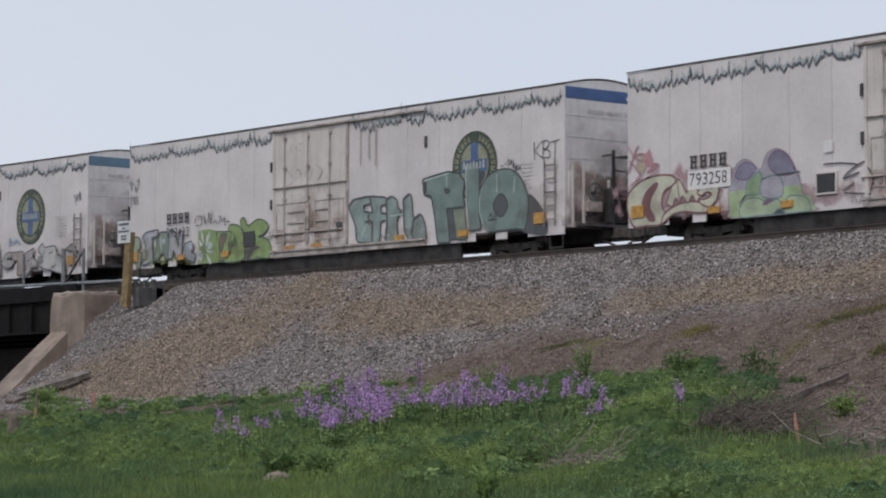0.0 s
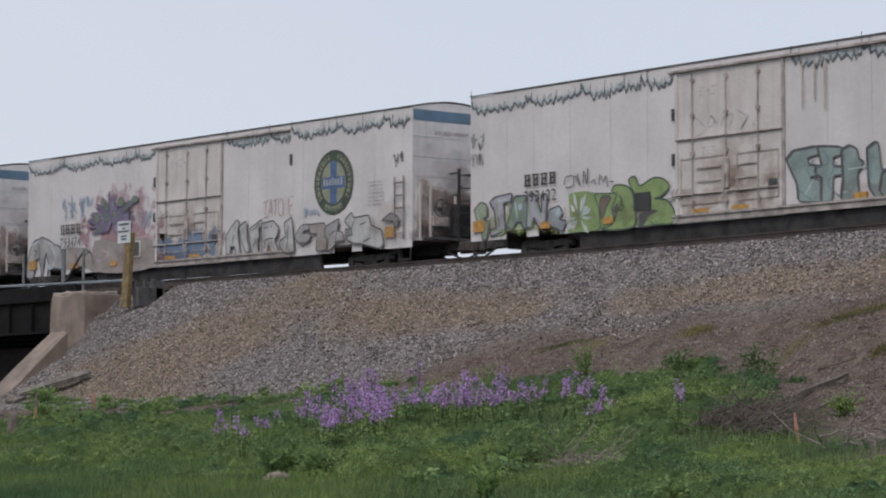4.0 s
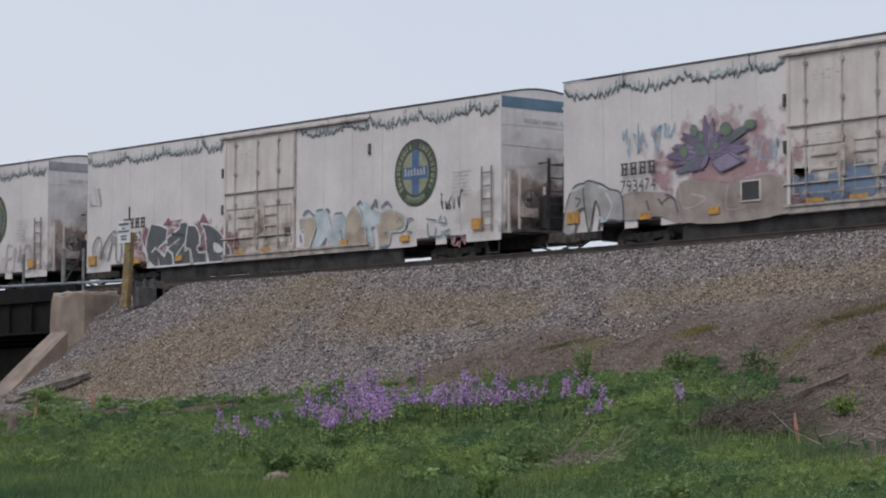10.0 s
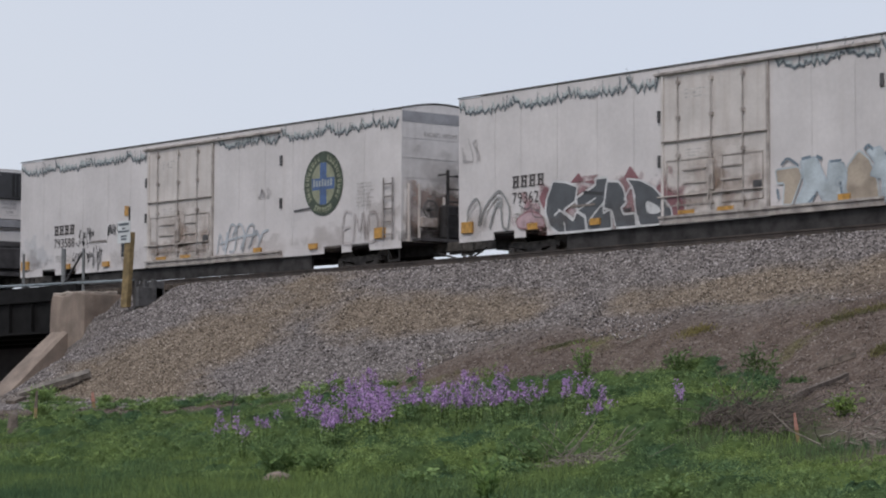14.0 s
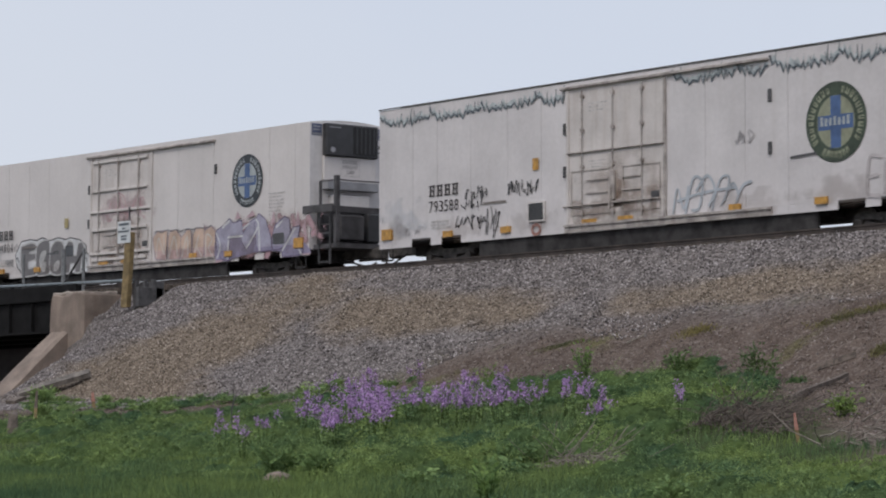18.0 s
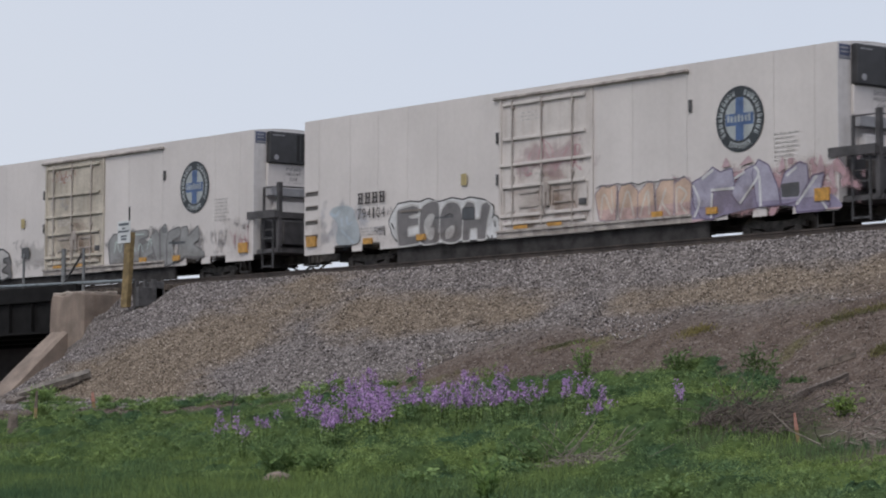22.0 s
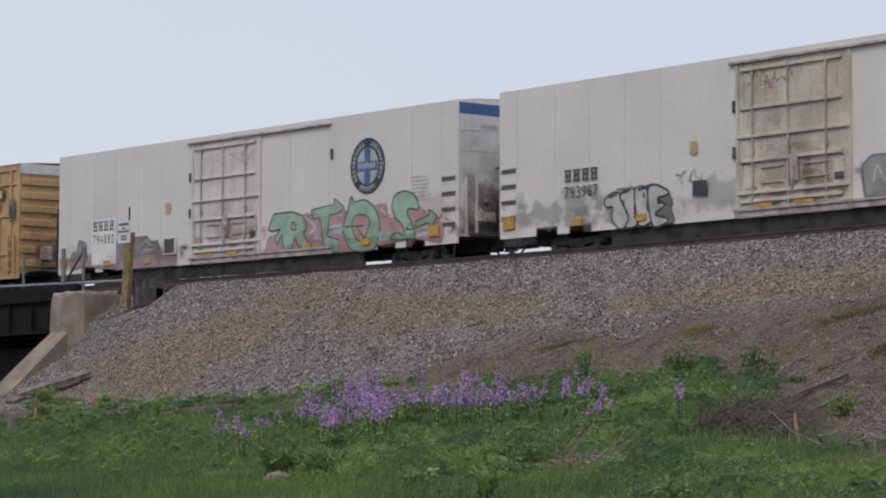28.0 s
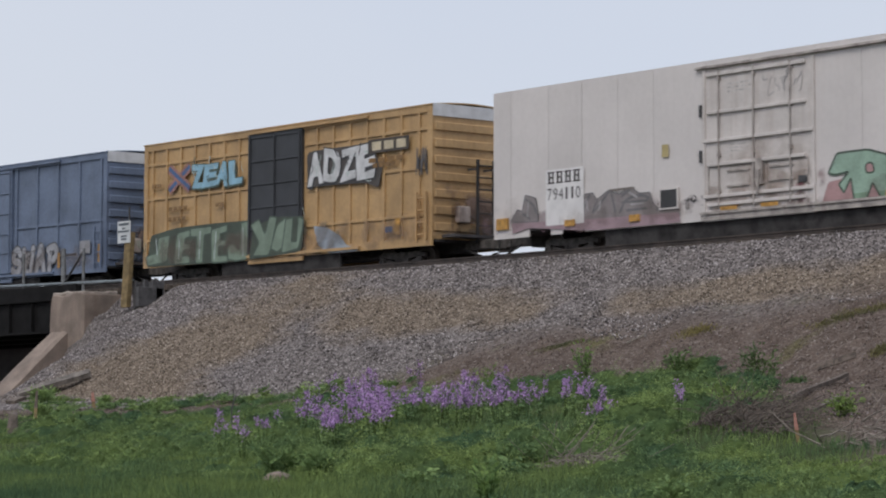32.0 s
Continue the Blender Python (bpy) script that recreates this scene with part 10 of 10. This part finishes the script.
def branch_pile(x, y, r, h, count, seed, label, thick=0.012, mat=None):
    rng = random.Random(seed)
    z = float(ground_at([x], [y])[0])
    pile = tagged(new("brush_pile"), label, "brush pile")
    pile.location = (x, y, z)
    bm = bmnew()
    for _ in range(count):
        a = rng.uniform(0, 6.28)
        q = r * math.sqrt(rng.random())
        p = Vector((math.cos(a) * q, math.sin(a) * q * 0.6, h * rng.random() * (1 - (q / r) ** 2)))
        d = Vector((rng.gauss(0.8, 0.5), rng.gauss(0, 0.5), rng.gauss(0.1, 0.28))).normalized()
        for k in range(2):
            n = p + d * rng.uniform(0.25, 0.5)
            rod(bm, p, n, thick * rng.uniform(0.6, 1.3) * (1 - 0.35 * k), 4, thick * 0.5)
            p, d = n, (d + Vector((rng.gauss(0, 0.3), rng.gauss(0, 0.3), rng.gauss(-0.1, 0.2)))).normalized()
    ob = part("brushwood", bm, mat or M_TWIG, pile)
    tagged(ob, kind="stuff")
    return pile


def stake(x, y, h, w, lean, label, name="survey_stake", mat=None):
    st = tagged(new(name), label, "stake", "survey stakes")
    st.matrix_world = pose(x, y, float(ground_at([x], [y])[0]) - 0.05, 0, lean, 35)
    bm = bmnew()
    box(bm, -w / 2, w / 2, -0.012, 0.012, 0, h * 0.45, bevel=0.004)
    part("stake_foot", bm, M_TIMBER, st)
    bm = bmnew()
    box(bm, -w / 2 - 0.002, w / 2 + 0.002, -0.014, 0.014, h * 0.45, h * 0.95)
    t = [v for v in bm.verts if v.co.z > h * 0.9]
    for v in t:
        v.co.x *= 0.5
    part("painted_top", bm, mat or M_ORANGE, st, "orange-painted top")


def stump(x, y, r, h, label):
    """The broken foot of a dead stem, ragged at the top."""
    bm = bmnew()
    rod(bm, (0, 0, -0.1), (0.02, 0, h), r, 10, r * 0.8)
    bmesh.ops.subdivide_edges(bm, edges=[e for e in bm.edges if e.calc_length() > 0.2], cuts=4)
    for v in bm.verts:
        v.co += Vector(noise.noise_vector(v.co * 9)) * 0.03
        if v.co.z > h * 0.8:
            v.co.z += 0.12 * noise.noise(v.co * 21)
    ob = new("tree_stump", mesh_of("tree_stump", bm, M_TWIG))
    ob.location = (x, y, float(ground_at([x], [y])[0]))
    return tagged(ob, label, "stump")


def dead_stalk(x, y, h, label):
    """A crooked dry stem with a few snapped side twigs."""
    bm = bmnew()
    ks = [Vector((0.03 * math.sin(k * 1.9), 0.02 * math.cos(k * 1.3), h * k / 5 - 0.05 * (k == 0))) for k in range(6)]
    for k in range(5):
        rod(bm, ks[k], ks[k + 1], 0.020 - 0.002 * k, 6, 0.018 - 0.002 * k)
    for k, a in ((2, 0.5), (3, 2.6), (4, 1.2)):
        rod(bm, ks[k], ks[k] + Vector((math.cos(a) * 0.1, math.sin(a) * 0.1, 0.07)), 0.009, 5, 0.004)
    ob = new("dead_stalk", mesh_of("dead_stalk", bm, M_CRIB))
    ob.location = (x, y, float(ground_at([x], [y])[0]))
    return tagged(ob, label, "stalk")


build_abutment()
build_bridge()
build_sign()
build_crib()
beam("timber_plank", (-65.8, 38.3), (-64.5, 39.8), 0.34, 0.14, "long grey weathered timber lying on the gravel slope", "timber", M_GREYWOOD, 0.12, 24)
beam("timber_offcut", (-64.95, 37.5), (-65.35, 38.1), 0.26, 0.16, "dark broken end of old timber on the slope", "timber", M_OLDWOOD)
beam("timber_strip", (-64.0, 40.0), (-63.3, 40.65), 0.06, 0.05, "thin dark weathered strip of wood on the gravel", "timber", M_OLDWOOD)
beam("log", (-31.4, 33.0), (-35.2, 39.1), 0.07, 0.07, "dead grey-brown tree trunk lying down the bank", "log", M_OLDWOOD, 0.06)
beam("log", (-27.6, 29.1), (-31.1, 34.3), 0.075, 0.08, "thin dead trunk lying beside the brush", "log", M_OLDWOOD, 0.08)
beam("stick", (-43.25, 40.7), (-43.0, 41.08), 0.035, 0.035, "pale dry stick lying on the bank", "stick", M_BLEACHED, 0.02)
beam("stick", (-44.6, 40.7), (-44.45, 40.95), 0.03, 0.03, "short brown stick lying on the bank", "stick", M_TWIG, 0.02)
beam("stick", (-48.98, 41.3), (-48.7, 41.6), 0.03, 0.03, "thin dark stick among the stones", "stick", M_TWIG, 0.02)
beam("log", (-36.3, 39.45), (-35.6, 39.8), 0.14, 0.12, "short dark log end on bare soil", "log", M_TWIG)
branch_pile(-29.5, 30.3, 1.0, 0.40, 480, 1, "tangled heap of dry brown brushwood", 0.008)
branch_pile(-28.3, 29.5, 0.7, 0.22, 170, 2, "low heap of dry brushwood under a thin trunk", 0.008)
branch_pile(-28.35, 25.6, 0.8, 0.2, 120, 3, "flattened dry grey twigs in the weeds", 0.009, M_BLEACHED)
branch_pile(-25.2, 28.1, 0.8, 0.4, 26, 4, "bleached dead branches sticking out of the grass", 0.015, M_BLEACHED)
branch_pile(-26.0, 29.4, 0.5, 0.5, 22, 5, "pale dry stalks on the bare soil", 0.009, M_BLEACHED)
branch_pile(-52.6, 30.3, 0.3, 0.45, 16, 6, "few dry brown stalks in the weeds", 0.012)
stump(-50.3, 29.1, 0.13, 0.62, "broken reddish-brown stump standing in the weeds")
dead_stalk(-42.6, 29.55, 0.95, "single dark dead stalk standing in the weeds")
stake(-26.85, 28.75, 0.50, 0.055, -7, "orange-topped wooden survey stake in the weeds")
stake(-58.6, 36.3, 0.50, 0.09, -6, "small orange-topped survey stake at the foot of the bank")
stake(-57.5, 33.9, 0.85, 0.09, 3, "short pale wooden stake in the grass", mat=M_OLDWOOD)


def boulder():
    bm = bmnew()
    bmesh.ops.create_icosphere(bm, subdivisions=3, radius=0.2)
    for v in bm.verts:
        v.co += Vector(noise.noise_vector(v.co * 5)) * 0.05
        v.co.z *= 0.55
    ob = new("rock", mesh_of("rock", bm, M_CONCRETE))
    ob.location = (-30.6, 22.0, float(ground_at([-30.6], [22.0])[0]) + 0.09)
    tagged(ob, "pale rough rock in the grass", "rock")


boulder()


def train_shift(t):
    """How far the train has come along the line at t seconds; it speeds up slightly."""
    q = (t - 16) / 16
    return 85.345 * q + 6.461 * q * q - 0.310 * q ** 3 + 0.014 * q ** 4


def motions():
    for car, mid, length in CARS:
        rows = []
        for i in range(33):
            x = mid + train_shift(i)
            a, b = track_z(x - 0.38 * length), track_z(x + 0.38 * length)
            rows.append((float(i), pose(x, TRACK_Y, (a + b) / 2, 0, -math.degrees(math.atan2(b - a, 0.76 * length)), 0)))
        walk(car, rows)
    # the wheels roll without slipping: a row for every 0.6 m of the way
    way = train_shift(32) - train_shift(0)
    fine = [32 * i / 960 for i in range(961)]
    gone = [train_shift(t) - train_shift(0) for t in fine]
    stops = [fine[int(np.searchsorted(gone, way * k / 285))] for k in range(285)] + [32.0]
    for wheel, x in WHEELSETS:
        walk(wheel, [(t, pose(x, 0, 0.457, 0, math.degrees((train_shift(t) - train_shift(0)) / 0.457), 0)) for t in stops])


motions()
